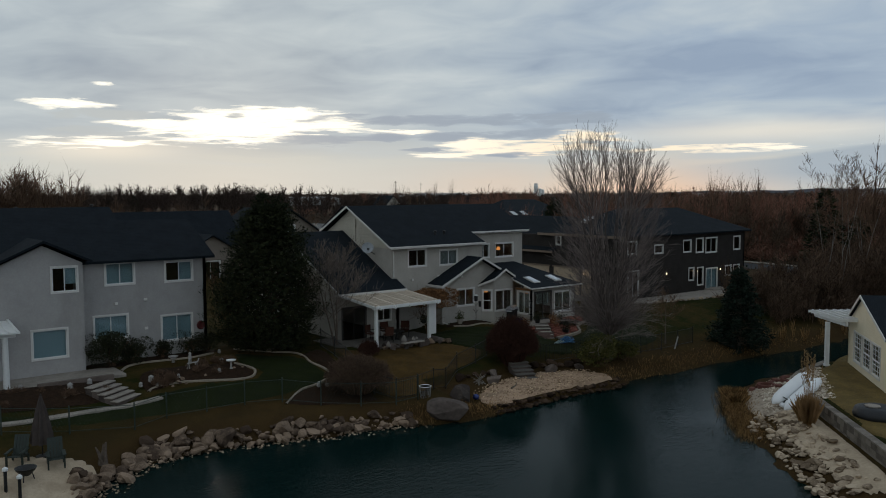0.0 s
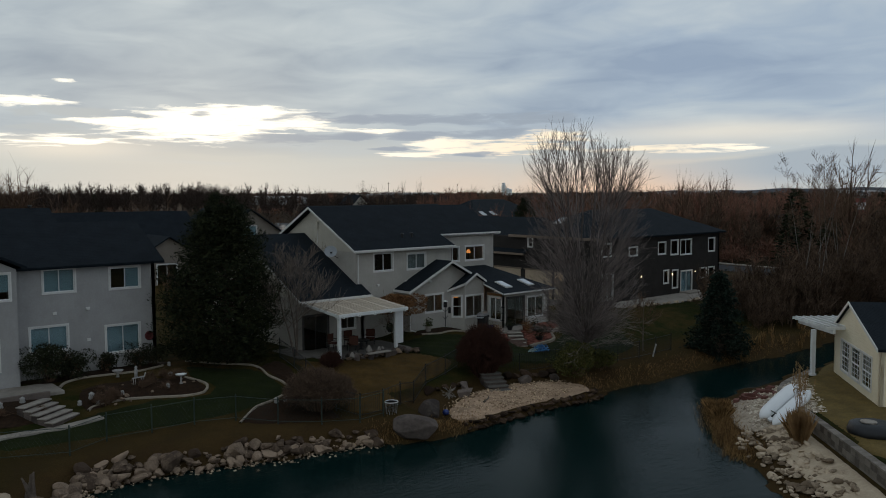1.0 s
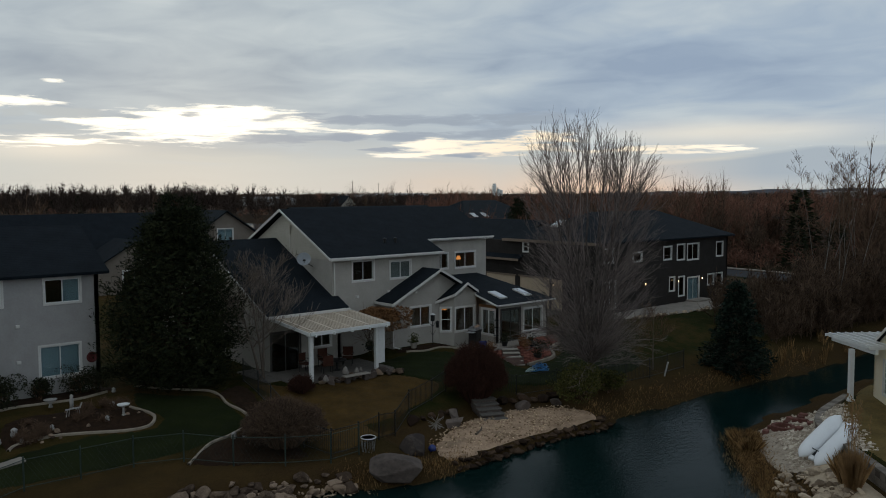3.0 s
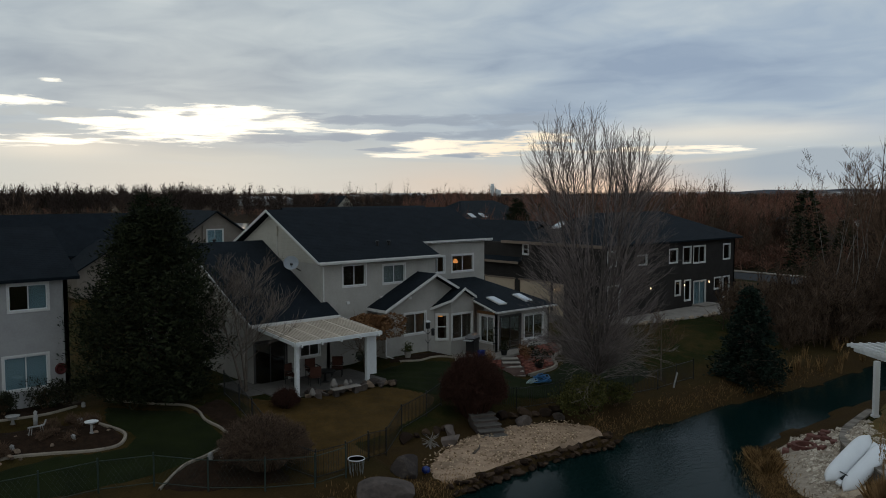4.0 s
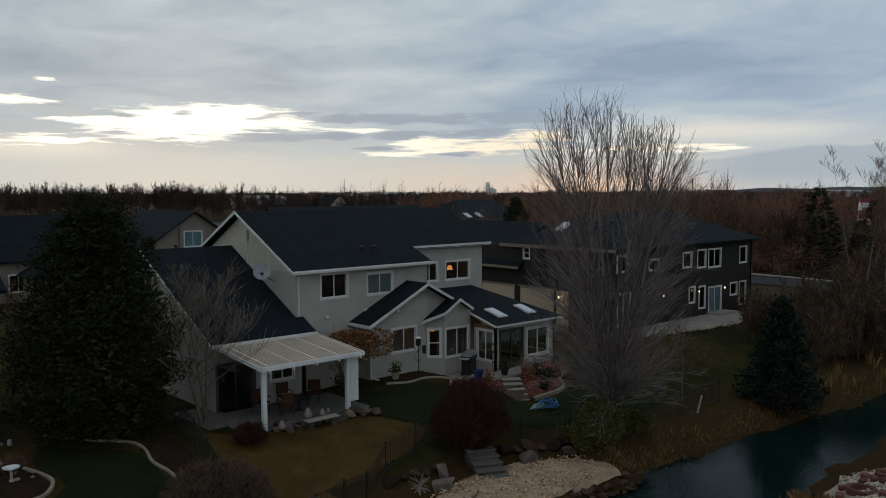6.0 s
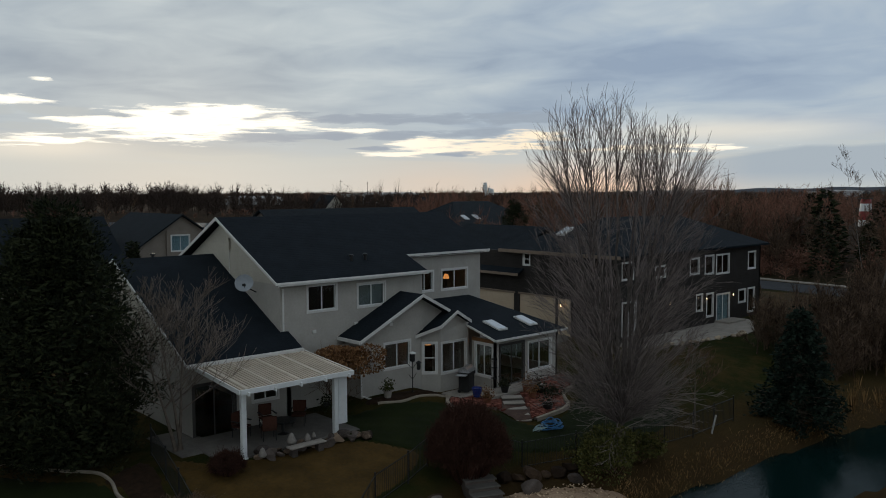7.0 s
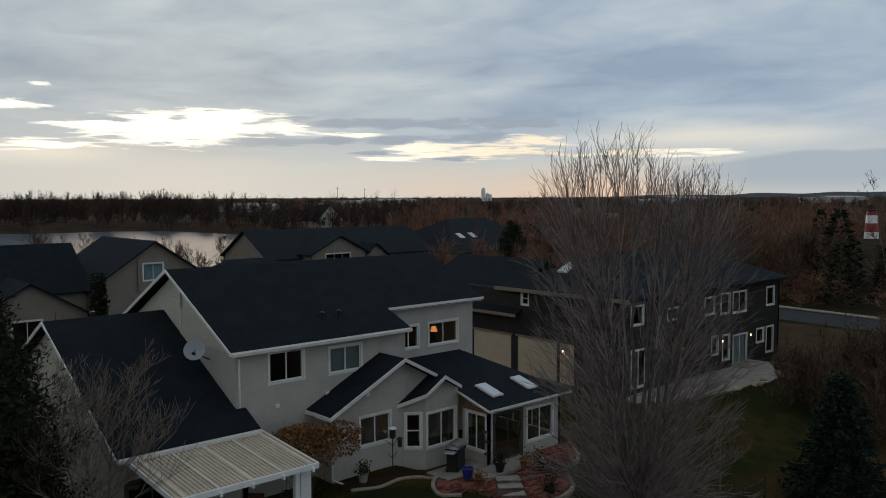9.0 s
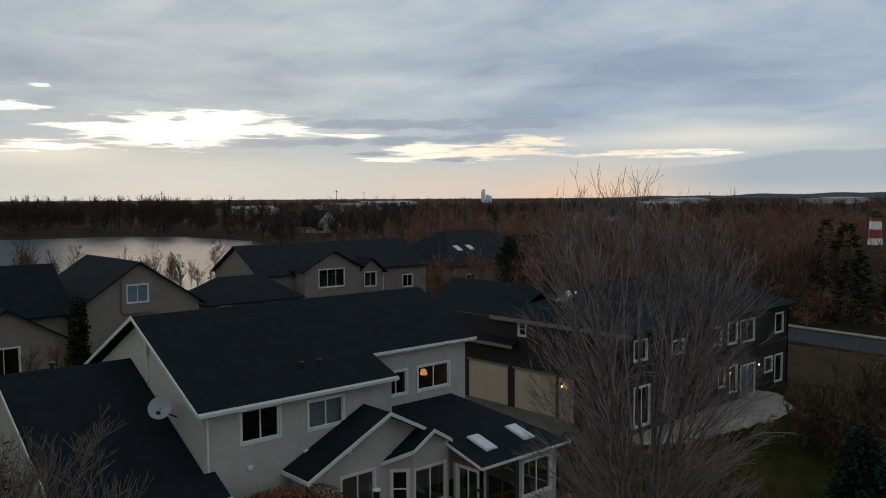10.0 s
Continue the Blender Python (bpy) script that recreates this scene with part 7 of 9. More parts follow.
fence([(1.5, 39.4), (4.9, 39.1), (7.4, 38.6), (9.9, 37.9), (11.6, 38.7), (15.3, 38.4), (17.0, 37.8), (18.3, 36.3), (19.9, 35.2), (21.5, 34.5), (22.7, 34.3)], 1.15, "green coated chain-link fence along the pond lawn", M_FENCE_GREEN, gap=2.4)
fence([(22.9, 44.2), (22.4, 41.8), (21.85, 38.6), (21.4, 36.3), (21.7, 34.75), (23.0, 34.75), (24.3, 35.1), (25.7, 35.8), (27.3, 36.8), (29.2, 37.4), (30.6, 38.0)], 1.1, "black picket fence round the brown back lawn", M_BLACK, picket=0.11, gap=2.0)
fence([(32.8, 37.2), (34.2, 36.6), (36.2, 35.6), (38.6, 34.6), (42.4, 34.2), (46, 34.3)], 1.1, "black picket fence above the beach", M_BLACK, picket=0.11, gap=2.2)

# ---- the pale house's garden ----
def build_patio_cover():
    p = thing("patio_cover", (27.5, 43.5, 1.5), "white ribbed patio roof on two square posts", "patio cover", placed=True)
    x0, x1, y0, y1 = 24.95, 29.75, 41.4, 45.08
    za, zb = 4.02, 4.34
    for x in (25.25, 29.18):
        part("post", bm_box(x - 0.09, x + 0.09, 41.68, 41.86, 1.35, 3.80, bevel=0.01), M_FRAME, p)
        part("post_foot", bm_box(x - 0.12, x + 0.12, 41.65, 41.89, 1.35, 1.5), M_FRAME, p)
    part("beam", bm_box(x0 + 0.1, x1 - 0.1, 41.67, 41.87, 3.80, 3.96), M_FRAME, p)
    part("gutter", bm_box(x0, x1, y0 - 0.1, y0, za - 0.14, za + 0.03), M_FRAME, p)
    part("edge_trim", bar(bmesh.new(), (x0 - 0.02, y0, za + 0.02), (x0 - 0.02, y1, zb + 0.02), 0.05, 0.16), M_FRAME, p)
    part("edge_trim", bar(bmesh.new(), (x1 + 0.02, y0, za + 0.02), (x1 + 0.02, y1, zb + 0.02), 0.05, 0.16), M_FRAME, p)
    part("sheet", slab(bmesh.new(), [(x0, y0, za), (x1, y0, za), (x1, y1, zb), (x0, y1, zb)], 0.05), M_SHEET, p)
    n = 34
    for k in range(n):
        x = x0 + 0.07 + (x1 - x0 - 0.14) * k / (n - 1)
        w = 0.028
        part("rib", prism(bmesh.new(), [(x - w, y0 - 0.01, za), (x + w, y0 - 0.01, za), (x + w, y1, zb), (x - w, y1, zb)], (0, 0, 0.045)), M_SHEET, p)
    for k in range(5):
        x = x0 + 0.25 + 1.07 * k
        part("batten", prism(bmesh.new(), [(x - 0.05, y0 - 0.015, za + 0.02), (x + 0.05, y0 - 0.015, za + 0.02), (x + 0.05, y1, zb + 0.02), (x - 0.05, y1, zb + 0.02)], (0, 0, 0.05)), M_SHEET_LIGHT, p)
        part("rafter", bar(bmesh.new(), (x, y0 - 0.22, za - 0.06), (x, y1, zb - 0.06), 0.06, 0.13), M_FRAME, p)
    part("side_panel", bm_box(29.36, 29.76, 41.80, 41.84, 1.9, 3.78), M_FRAME, p)


build_patio_cover()


def build_back_garden():
    rng = random.Random(41)
    ps = thing("patio_slab", (27.2, 43.2, 1.45), "grey concrete patio slab under the roof", "patio", placed=True)
    part("slab", bm_box(24.4, 30.3, 41.7, 44.9, 1.2, 1.56, bevel=0.02), M_PAVE, ps)
    part("slab", bm_box(23.6, 25.2, 43.2, 46.4, 1.2, 1.54, bevel=0.02), M_PAVE, ps)
    # rockery before the patio
    for k in range(26):
        x, y = 25.7 + (k % 13) * 0.36 + rng.gauss(0, 0.1), 41.3 + 0.55 * (k // 13) * 0.7 + rng.gauss(0, 0.12) - 0.02 * k
        tagged(rock(BOULDERS if k % 3 else ROCKS, rng, x, y, rng.uniform(0.4, 0.75), None, gz((x, y)) + 0.06, "rock"), "grey rockery stone at the patio's edge", "rock", "rockery stones")
    for x, y, s in ((26.95, 41.35, 0.42), (27.6, 41.3, 0.3), (25.5, 40.9, 0.34), (28.0, 41.5, 0.2)):
        bm = bmesh.new()
        lathe(bm, [(0.3 * s, 0), (0.45 * s, 0.25 * s), (0.3 * s, 0.6 * s), (0.2 * s, 0.85 * s), (0.05 * s, s)], 10)
        ob = tagged(link("garden_ornament", bm, M_DRIFT, smooth=True), "pale garden figure on the rockery, plain shape", "ornament", "garden ornaments")
        ob.matrix_basis = pose(x, y, gz((x, y)) + 0.28)
    part_t = thing("stone_bench", (27.3, 40.9, gz((27.3, 40.9))), "flat pale stone slab on low rocks", "bench")
    part("slab", bm_box(-0.75, 0.75, -0.2, 0.2, 0.32, 0.38, bevel=0.015), M_CONC, part_t)
    for dx in (-0.55, 0.55):
        part("support", bm_box(dx - 0.12, dx + 0.12, -0.14, 0.14, 0, 0.32, bevel=0.02), M_BASALT, part_t)
    # furniture in the shade of the roof
    for x, y, a in ((26.3, 43.9, 20), (27.6, 44.2, -10), (28.8, 43.8, -40), (26.9, 42.9, 160)):
        c = thing("patio_chair", (x, y, 1.56), "dark patio chair with a red-brown cushion", "chair", "patio chairs", turn=a)
        for dx in (-0.24, 0.24):
            for dy in (-0.24, 0.24):
                part("leg", tube(bmesh.new(), (dx, dy, 0), (dx, dy, 0.42), 0.018, 0.018, 6), M_BLACK, c)
        part("seat", bm_box(-0.27, 0.27, -0.27, 0.27, 0.40, 0.46, bevel=0.015), M_CUSHION, c)
        part("backrest", bm_box(-0.27, 0.27, 0.24, 0.29, 0.48, 0.95, bevel=0.015), M_CUSHION, c)
        for dx in (-0.29, 0.29):
            part("armrest", bm_box(dx - 0.025, dx + 0.025, -0.25, 0.27, 0.62, 0.65), M_BLACK, c)
    t = thing("patio_table", (27.7, 43.2, 1.56), "low dark round patio table", "table")
    part("tabletop", lathe(bmesh.new(), [(0.5, 0.5), (0.52, 0.53), (0.5, 0.55)], 20), M_BLACK, t)
    part("pedestal", lathe(bmesh.new(), [(0.25, 0), (0.06, 0.06), (0.05, 0.5)], 12), M_BLACK, t)
    pl = thing("hanging_planter", (29.0, 42.1, 2.6), "dark hanging plant under the patio roof", "planter")
    part("pot", lathe(bmesh.new(), [(0.08, 0), (0.15, 0.1), (0.16, 0.2)], 12), M_BLACK, pl)
    part("wire", tube(bmesh.new(), (0, 0, 0.18), (0, 0, 1.1), 0.006, 0.006, 4), M_BLACK, pl)
    vs, fs = leaves(rng, 220, lambda: (Vector((rng.gauss(0, 0.12), rng.gauss(0, 0.12), rng.gauss(0.18, 0.16))), Vector((rng.gauss(0, 1), rng.gauss(0, 1), 0.3)).normalized()), 0.09)
    raw("foliage", vs, fs, M_LEAF_DARK, pl)
    # red brick terrace with its kerb
    brick_terrace(rng)
    gl = thing("landing", (38.3, 42.2, 1.5), "pale concrete landing before the sliding door", "landing", placed=True)
    part("slab", bm_box(37.2, 41.1, 41.35, 42.45, 1.2, 1.66, bevel=0.02), M_CONC, gl)
    part("slab", bm_box(36.3, 38.75, 42.3, 43.55, 1.2, 1.64, bevel=0.02), M_CONC, gl)
    st = thing("garden_steps", (37.0, 39.2, 0.98), "pale concrete steps down to the lawn", "steps", turn=-36)
    for k in range(5):
        # greyer risers: shade below the treads put into the colour
        part("riser", bm_box(-0.44, 0.44, k * 0.48 + 0.04, k * 0.48 + 0.52, -0.3, 0.125 * (k + 1) - 0.05), M_PAVE, st)
        part("tread", bm_box(-0.48, 0.48, k * 0.48, k * 0.48 + 0.5, 0.125 * (k + 1) - 0.05, 0.125 * (k + 1), bevel=0.012), M_CONC, st)
    # barbecue
    g = thing("gas_grill", (37.35, 42.95, 1.64), "black and steel gas grill on wheels", "grill", turn=24)
    part("cart", bm_box(-0.38, 0.38, -0.25, 0.25, 0.06, 0.78, bevel=0.02), M_BLACK, g)
    part("firebox", bm_box(-0.42, 0.42, -0.28, 0.28, 0.78, 0.95, bevel=0.02), M_BLACK, g)
    bm = bmesh.new()
    rr = [[bm.verts.new((x, -math.cos(a) * 0.28, 0.95 + math.sin(a) * 0.25)) for a in [k * math.pi / 8 for k in range(9)]] for x in (-0.42, 0.42)]
    for k in range(8):
        bm.faces.new((rr[0][k], rr[0][k + 1], rr[1][k + 1], rr[1][k]))
    bm.faces.new(rr[0]), bm.faces.new(rr[1][::-1])
    part("lid", bm, M_STEEL, g)
    part("handle", tube(bmesh.new(), (-0.32, -0.32, 1.04), (0.32, -0.32, 1.04), 0.016, 0.016, 6, True), M_STEEL, g)
    for s in (-1, 1):
        part("side_shelf", bm_box(min(s * 0.43, s * 0.80), max(s * 0.43, s * 0.80), -0.24, 0.24, 0.86, 0.90, bevel=0.01), M_STEEL, g)
        part("wheel", tube(bmesh.new(), (s * 0.36, 0.2, 0.08), (s * 0.42, 0.2, 0.08), 0.08, 0.08, 12, True), M_BLACK, g)
    # pots
    def pot(x, y, r, h, mat, label, plant=None, z=1.64, seed=0):
        t = thing("plant_pot", (x, y, z), label, "pot", "plant pots")
        part("pot", lathe(bmesh.new(), [(r * 0.7, 0), (r, h * 0.9), (r * 1.06, h), (r * 0.9, h), (r * 0.85, h * 0.85)], 16), mat, t)
        if plant:
            q = random.Random(seed)
            vs, fs = leaves(q, 260, lambda: (Vector((q.gauss(0, r * 0.7), q.gauss(0, r * 0.7), h + abs(q.gauss(0, r * 1.1)))), Vector((q.gauss(0, 1), q.gauss(0, 1), 0.6)).normalized()), 0.08)
            raw("foliage", vs, fs, plant, t)

    pot(37.0, 41.9, 0.24, 0.42, M_POTBLUE, "cobalt blue glazed pot on the landing", None)
    pot(33.4, 43.85, 0.2, 0.38, M_CONC, "pale urn with a green plant by the wall", M_LEAF_GREEN, gz((33.4, 43.85)), 3)
    pot(38.45, 41.55, 0.2, 0.3, M_BLACK, "black pot with dark foliage on the landing", M_LEAF_DARK, 1.66, 4)
    pot(39.6, 41.2, 0.22, 0.34, M_TERRA, "terracotta pot with withered plants", M_LEAF_RUST, 1.5, 5)
    pot(40.1, 40.9, 0.26, 0.3, M_BLACK, "black pot with dark foliage on the bricks", M_LEAF_DARK, 1.44, 6)
    pot(39.3, 40.6, 0.2, 0.3, M_TERRA, "terracotta pot with withered plants", M_LEAF_RUST, 1.4, 7)
    pot(36.95, 41.2, 0.2, 0.26, M_TERRA, "terracotta pot with withered plants", M_LEAF_RUST, 1.46, 8)
    pot(38.95, 39.4, 0.24, 0.36, M_BLACK, "black pot beside the steps", M_LEAF_DARK, 1.1, 9)
    shrub("potted_shrub", 40.4, 40.3, 0.9, 0.7, M_LEAF_DARK, "low dark shrub on the brick terrace", 61, 1200, 0.06)
    # trellis arch by the door and feeder pole
    tr = thing("trellis", (38.55, 42.35, 1.66), "thin black wire plant trellis", "trellis")
    for dx in (-0.15, 0, 0.15):
        part("rod", tube(bmesh.new(), (dx, 0, 0), (dx * 0.6, 0, 1.5), 0.01, 0.01, 5), M_BLACK, tr)
    for z in (0.5, 1.0, 1.4):
        part("ring", lathe(bmesh.new(), [(0.15, z), (0.165, z + 0.01), (0.15, z + 0.02), (0.14, z + 0.01)], 12), M_BLACK, tr)
    fp = thing("bird_feeder_pole", (34.75, 43.75, gz((34.75, 43.75)) - 0.05), "black crook pole with two hanging bird feeders", "bird feeder")
    part("pole", tube(bmesh.new(), (0, 0, 0), (0, 0, 1.55), 0.025, 0.018, 6), M_BLACK, fp)
    for s in (-1, 1):
        part("arm", tube(bmesh.new(), (0, 0, 1.2), (0.35 * s, 0, 1.5), 0.014, 0.012, 5), M_BLACK, fp)
        part("arm", tube(bmesh.new(), (0, 0, 0.7), (0.22 * s, 0, 0.95), 0.014, 0.012, 5), M_BLACK, fp)
    part("feeder", lathe(bmesh.new(), [(0.02, 1.08), (0.09, 1.1), (0.09, 1.4), (0.14, 1.42), (0.02, 1.5)], 10, at=(0.36, 0, 0)), M_BLACK, fp)
    fd = part("feeder", lathe(bmesh.new(), [(0.1, 1.52), (0.12, 1.55), (0.12, 1.85), (0.05, 1.88)], 12), M_BLACK, fp)
    part("cap", lathe(bmesh.new(), [(0.16, 1.88), (0.15, 1.92), (0.03, 1.97)], 12), M_FRAME, fd)
    # coiled blue hose and white toys
    hs = thing("garden_hose", (37.7, 38.1, gz((37.7, 38.1)) + 0.02), "heap of bright blue garden hose on the grass", "hose")
    for k in range(7):
        r0 = 0.18 + 0.05 * k
        segs = []
        for i in range(22):
            a, b = i * math.tau / 22, (i + 1) * math.tau / 22
            f = lambda q: Vector((math.cos(q) * r0 * 1.3 + rng.gauss(0, 0.01) + 0.1 * math.sin(k * 2), math.sin(q) * r0 + 0.08 * math.cos(k * 3), 0.05 + 0.045 * (6 - k) + 0.05 * math.sin(q * 2 + k)))
            segs.append((f(a), f(b), 0.022, 0.022))
        tubes_mesh("coil", segs, M_HOSE, hs)
    wh = thing("white_hose", (37.0, 38.2, gz((37.0, 38.2)) + 0.02), "tangle of pale hose on the grass", "hose")
    for k in range(4):
        segs = []
        for i in range(18):
            a, b = i * math.tau / 18, (i + 1) * math.tau / 18
            f = lambda q: Vector((math.cos(q) * (0.16 + 0.05 * k) + 0.12 * k - 0.2, math.sin(q) * (0.14 + 0.03 * k), 0.04 + 0.03 * k + 0.03 * math.sin(2 * q)))
            segs.append((f(a), f(b), 0.018, 0.018))
        tubes_mesh("coil", segs, M_HOSE_PALE, wh)
    # bare stacked branches and wire by the beach
    bk = thing("driftwood_pile", (27.9, 35.6, gz((27.9, 35.6)) - 0.05), "pile of pale bleached branches beside the beach", "driftwood")
    for k in range(18):
        a, l = rng.uniform(0, math.tau), rng.uniform(0.4, 0.9)
        z = rng.uniform(0.05, 0.3)
        part("branch", tube(bmesh.new(), (-math.cos(a) * l / 2 * 0.8, -math.sin(a) * l / 2, z * 0.4), (math.cos(a) * l / 2, math.sin(a) * l / 2, z + rng.uniform(0, 0.4)), 0.018, 0.008, 5, True), M_DRIFT, bk)
    bs = thing("wire_basket", (23.2, 34.35, gz((23.2, 34.35))), "white rimmed wire basket on the grass", "basket")
    part("rim", lathe(bmesh.new(), [(0.31, 0.55), (0.33, 0.57), (0.31, 0.59), (0.29, 0.57), (0.31, 0.55)], 18), M_FRAME, bs)
    for k in range(12):
        a = k * math.tau / 12
        part("wire", tube(bmesh.new(), (math.cos(a) * 0.24, math.sin(a) * 0.24, 0), (math.cos(a) * 0.3, math.sin(a) * 0.3, 0.56), 0.006, 0.006, 4), M_DISH, bs)
    bl = tagged(link("blue_ball", lathe(bmesh.new(), [(0.02, 0), (0.13, 0.05), (0.18, 0.16), (0.13, 0.27), (0.02, 0.32)], 14), M_POTBLUE, smooth=True), "bright blue ball between boulders", "ball")
    bl.matrix_basis = pose(25.85, 33.5, gz((25.85, 33.5)) + 0.02)
    lg = tagged(link("driftwood", tube(tube(bmesh.new(), (-0.4, 0, 0.06), (0.2, 0.05, 0.07), 0.06, 0.05, 7, True), (0.2, 0.05, 0.07), (0.42, 0.1, 0.2), 0.04, 0.02, 6, True), M_BARK), "short dark driftwood log lying on sand", "driftwood")
    lg.matrix_basis = pose(29.0, 33.9, gz((29.0, 33.9)) + 0.05, 0, 0, 20)
    rope = thing("white_post", (43.5, 33.95, gz((43.5, 33.95))), "leaning white slatted post on the bank", "post")
    part("board", obox(bmesh.new(), pose(0, 0, 0, 0, 24, 0), 0.10, 0.04, 0.85), M_ORNAMENT, rope)
    # kerb of the pale house's bed
    ribbon("bed_edging", [(32.6, 43.55), (33.6, 43.2), (34.7, 43.3), (35.5, 43.1), (36.2, 42.9)], 0.14, 0.2, M_EDGING, "low concrete kerb along the house bed", "edging", lift=0.07)
    patch("garden_bed", [(32.5, 43.6), (33.6, 43.35), (34.8, 43.4), (36.1, 43.0), (36.2, 43.5), (35.0, 44.2), (32.5, 44.2)], M_MULCH, "dark mulched bed along the pale wall", 0.04, 0.2)
    patch("brown_lawn", [(23.1, 43.2), (24.4, 41.9), (26.6, 41.3), (29.1, 41.1), (30.4, 40.0), (30.9, 38.8), (29.2, 37.7), (27.2, 37.0), (25.5, 36.0), (24.2, 35.4), (22.4, 35.1), (21.9, 36.3), (22.3, 38.8), (22.8, 41.0)], M_TURF_GOLD, "dormant golden brown lawn inside the fence", 0.03, 0.18, category="lawn")
    patch("green_lawn", [(30.6, 43.5), (32.3, 43.3), (35, 42.6), (36.6, 40.5), (36.9, 39.0), (38.0, 38.4), (41.4, 39.6), (43.6, 41.6), (46, 41), (45, 36.5), (40, 35.5), (35, 37.0), (32, 38.4), (30.5, 39.9), (29.9, 41.6)], M_LAWN, "dark green winter lawn behind the pale house", 0.04, 0.18, category="lawn")


def brick_terrace(rng):
    """Red bricks laid as a curved terrace, with a raised pale kerb."""
    outline = [(36.2, 42.8), (35.6, 42.2), (35.4, 41.5), (36.4, 41.2), (36.9, 40.4), (37.0, 39.2), (38.2, 39.0), (39.3, 39.15), (40.05, 39.3), (40.9, 40.0), (41.5, 40.55), (42.3, 40.8), (42.9, 41.3), (43.6, 42.15), (43.2, 42.42), (38.9, 42.42), (37.5, 42.5)]
    t = patch("brick_terrace", outline, M_MORTAR, "red brick terrace with flat stones round the steps", 0.09, 0.25, category="terrace")
    C = [(c.x, c.y) for c in curve_points(outline, 6, True)]
    mesh = bpy.data.meshes.new("brick")
    bm = bm_box(-0.105, 0.105, -0.05, 0.05, -0.05, 0.03, bevel=0.006)
    bm.to_mesh(mesh)
    bm.free()
    mesh.materials.append(M_BRICK)
    spots = []
    y = 39.1
    row = 0
    while y < 42.5:
        x = 35.2 + (row % 2) * 0.11
        while x < 43.8:
            spots.append((x, y))
            x += 0.225
        y += 0.115
        row += 1
    d = distance(C, np.array([s[0] for s in spots]), np.array([s[1] for s in spots]))
    keep = [s for s, k in zip(spots, d) if k < -0.06]
    keep = [s for s in keep if not (37.2 < s[0] < 41.1 and s[1] > 41.3) and not (abs((s[0] - 37.0) * 0.809 - (s[1] - 39.2) * 0.588) < 0.6 and s[1] > 39.0) and not (36.3 < s[0] < 38.8 and s[1] > 42.25)]
    near = [s for s in keep if s[0] > 39.0][:300]
    nearset = set(near)
    for x, yy in near:
        b = new("brick", mesh)
        b.parent = t
        b.matrix_basis = pose(x, yy, ground_z(x, yy) + 0.10 + rng.uniform(-0.006, 0.006), rng.uniform(-1.5, 1.5), rng.uniform(-1.5, 1.5), rng.uniform(-2, 2))
    rest = bmesh.new()
    for x, yy in keep:
        if (x, yy) not in nearset:
            obox(rest, pose(x, yy, ground_z(x, yy) + 0.05, rng.uniform(-1.5, 1.5), 0, rng.uniform(-2, 2)), 0.21, 0.1, 0.08)
    ob = link("bricks", rest, M_BRICK_ISLAND)
    ob.parent = t
    tagged(ob, kind="stuff")
    kerb = [(37.6, 38.9), (38.6, 38.95), (39.5, 39.0), (40.2, 39.25), (40.55, 39.7), (41.0, 40.2), (41.6, 40.5), (42.4, 40.75), (42.9, 41.2), (43.3, 41.7), (43.75, 42.3)]
    ribbon("terrace_kerb", kerb, 0.16, 0.25, M_EDGING, "curved pale concrete kerb of the brick terrace", "kerb", lift=0.16)
    ribbon("terrace_kerb", [(36.2, 42.85), (35.5, 42.25), (35.25, 41.5), (35.9, 41.1)], 0.15, 0.25, M_EDGING, "curved pale concrete kerb of the brick terrace", "kerb", lift=0.14)
    for k in range(11):
        x, yy = rng.uniform(40.4, 43.0), rng.uniform(41.5, 42.3)
        f = rock(ROCKS, rng, x, yy, rng.uniform(0.35, 0.6), None, gz((x, yy)) + 0.04, "flagstone")
        f.scale.z *= 0.3
        tagged(f, "flat tan flagstone on the brick terrace", "flagstone", "flagstones")


build_back_garden()

# ---- shrubs and small trees ----
twig_dome("round_bush", 31.5, 36.75, 3.05, 3.0, M_TWIG_MAROON, "large rounded bare maroon bush by the steps", 71, 620, 3)
shrub("hydrangea", 31.0, 44.2, 2.5, 3.3, M_LEAF_RUST, "withered rust-coloured hydrangea between two roofs", 72, 7000, 0.10, z=1.5, crown=(0.6, 0.84, 0.45))
shrub("yew_shrub", 36.2, 34.0, 2.6, 1.7, M_LEAF_OLIVE, "olive green spreading shrub above the beach", 73, 5200, 0.09)
shrub("yew_shrub", 38.3, 34.0, 1.8, 1.2, M_LEAF_OLIVE, "olive green spreading shrub above the beach", 74, 2400, 0.09)
twig_dome("bare_shrub", 20.9, 37.0, 3.5, 2.0, M_THICKET, "wide bare grey-brown shrub at the fence", 75, 420, 2)
twig_dome("bare_shrub", 24.2, 41.0, 1.2, 0.9, M_TWIG_MAROON, "small bare dark shrub near the patio", 76, 120, 2)
bare_tree("patio_tree", 23.75, 44.0, 5.8, 2.5, 81, M_BARK, M_TWIG_PALE, "slender bare grey tree beside the patio roof", 14, 3, 0.22, 0.085, 3)
bare_tree("young_tree", 44.2, 35.2, 3.6, 1.3, 82, M_BARK, M_TWIG, "small bare tree on the channel bank", 10, 3, 0.25, 0.06)
bare_tree("young_tree", 41.6, 36.8, 3.2, 1.5, 83, M_BARK, M_TWIG_PALE, "small bare tree on the channel bank", 10, 3, 0.2, 0.05)

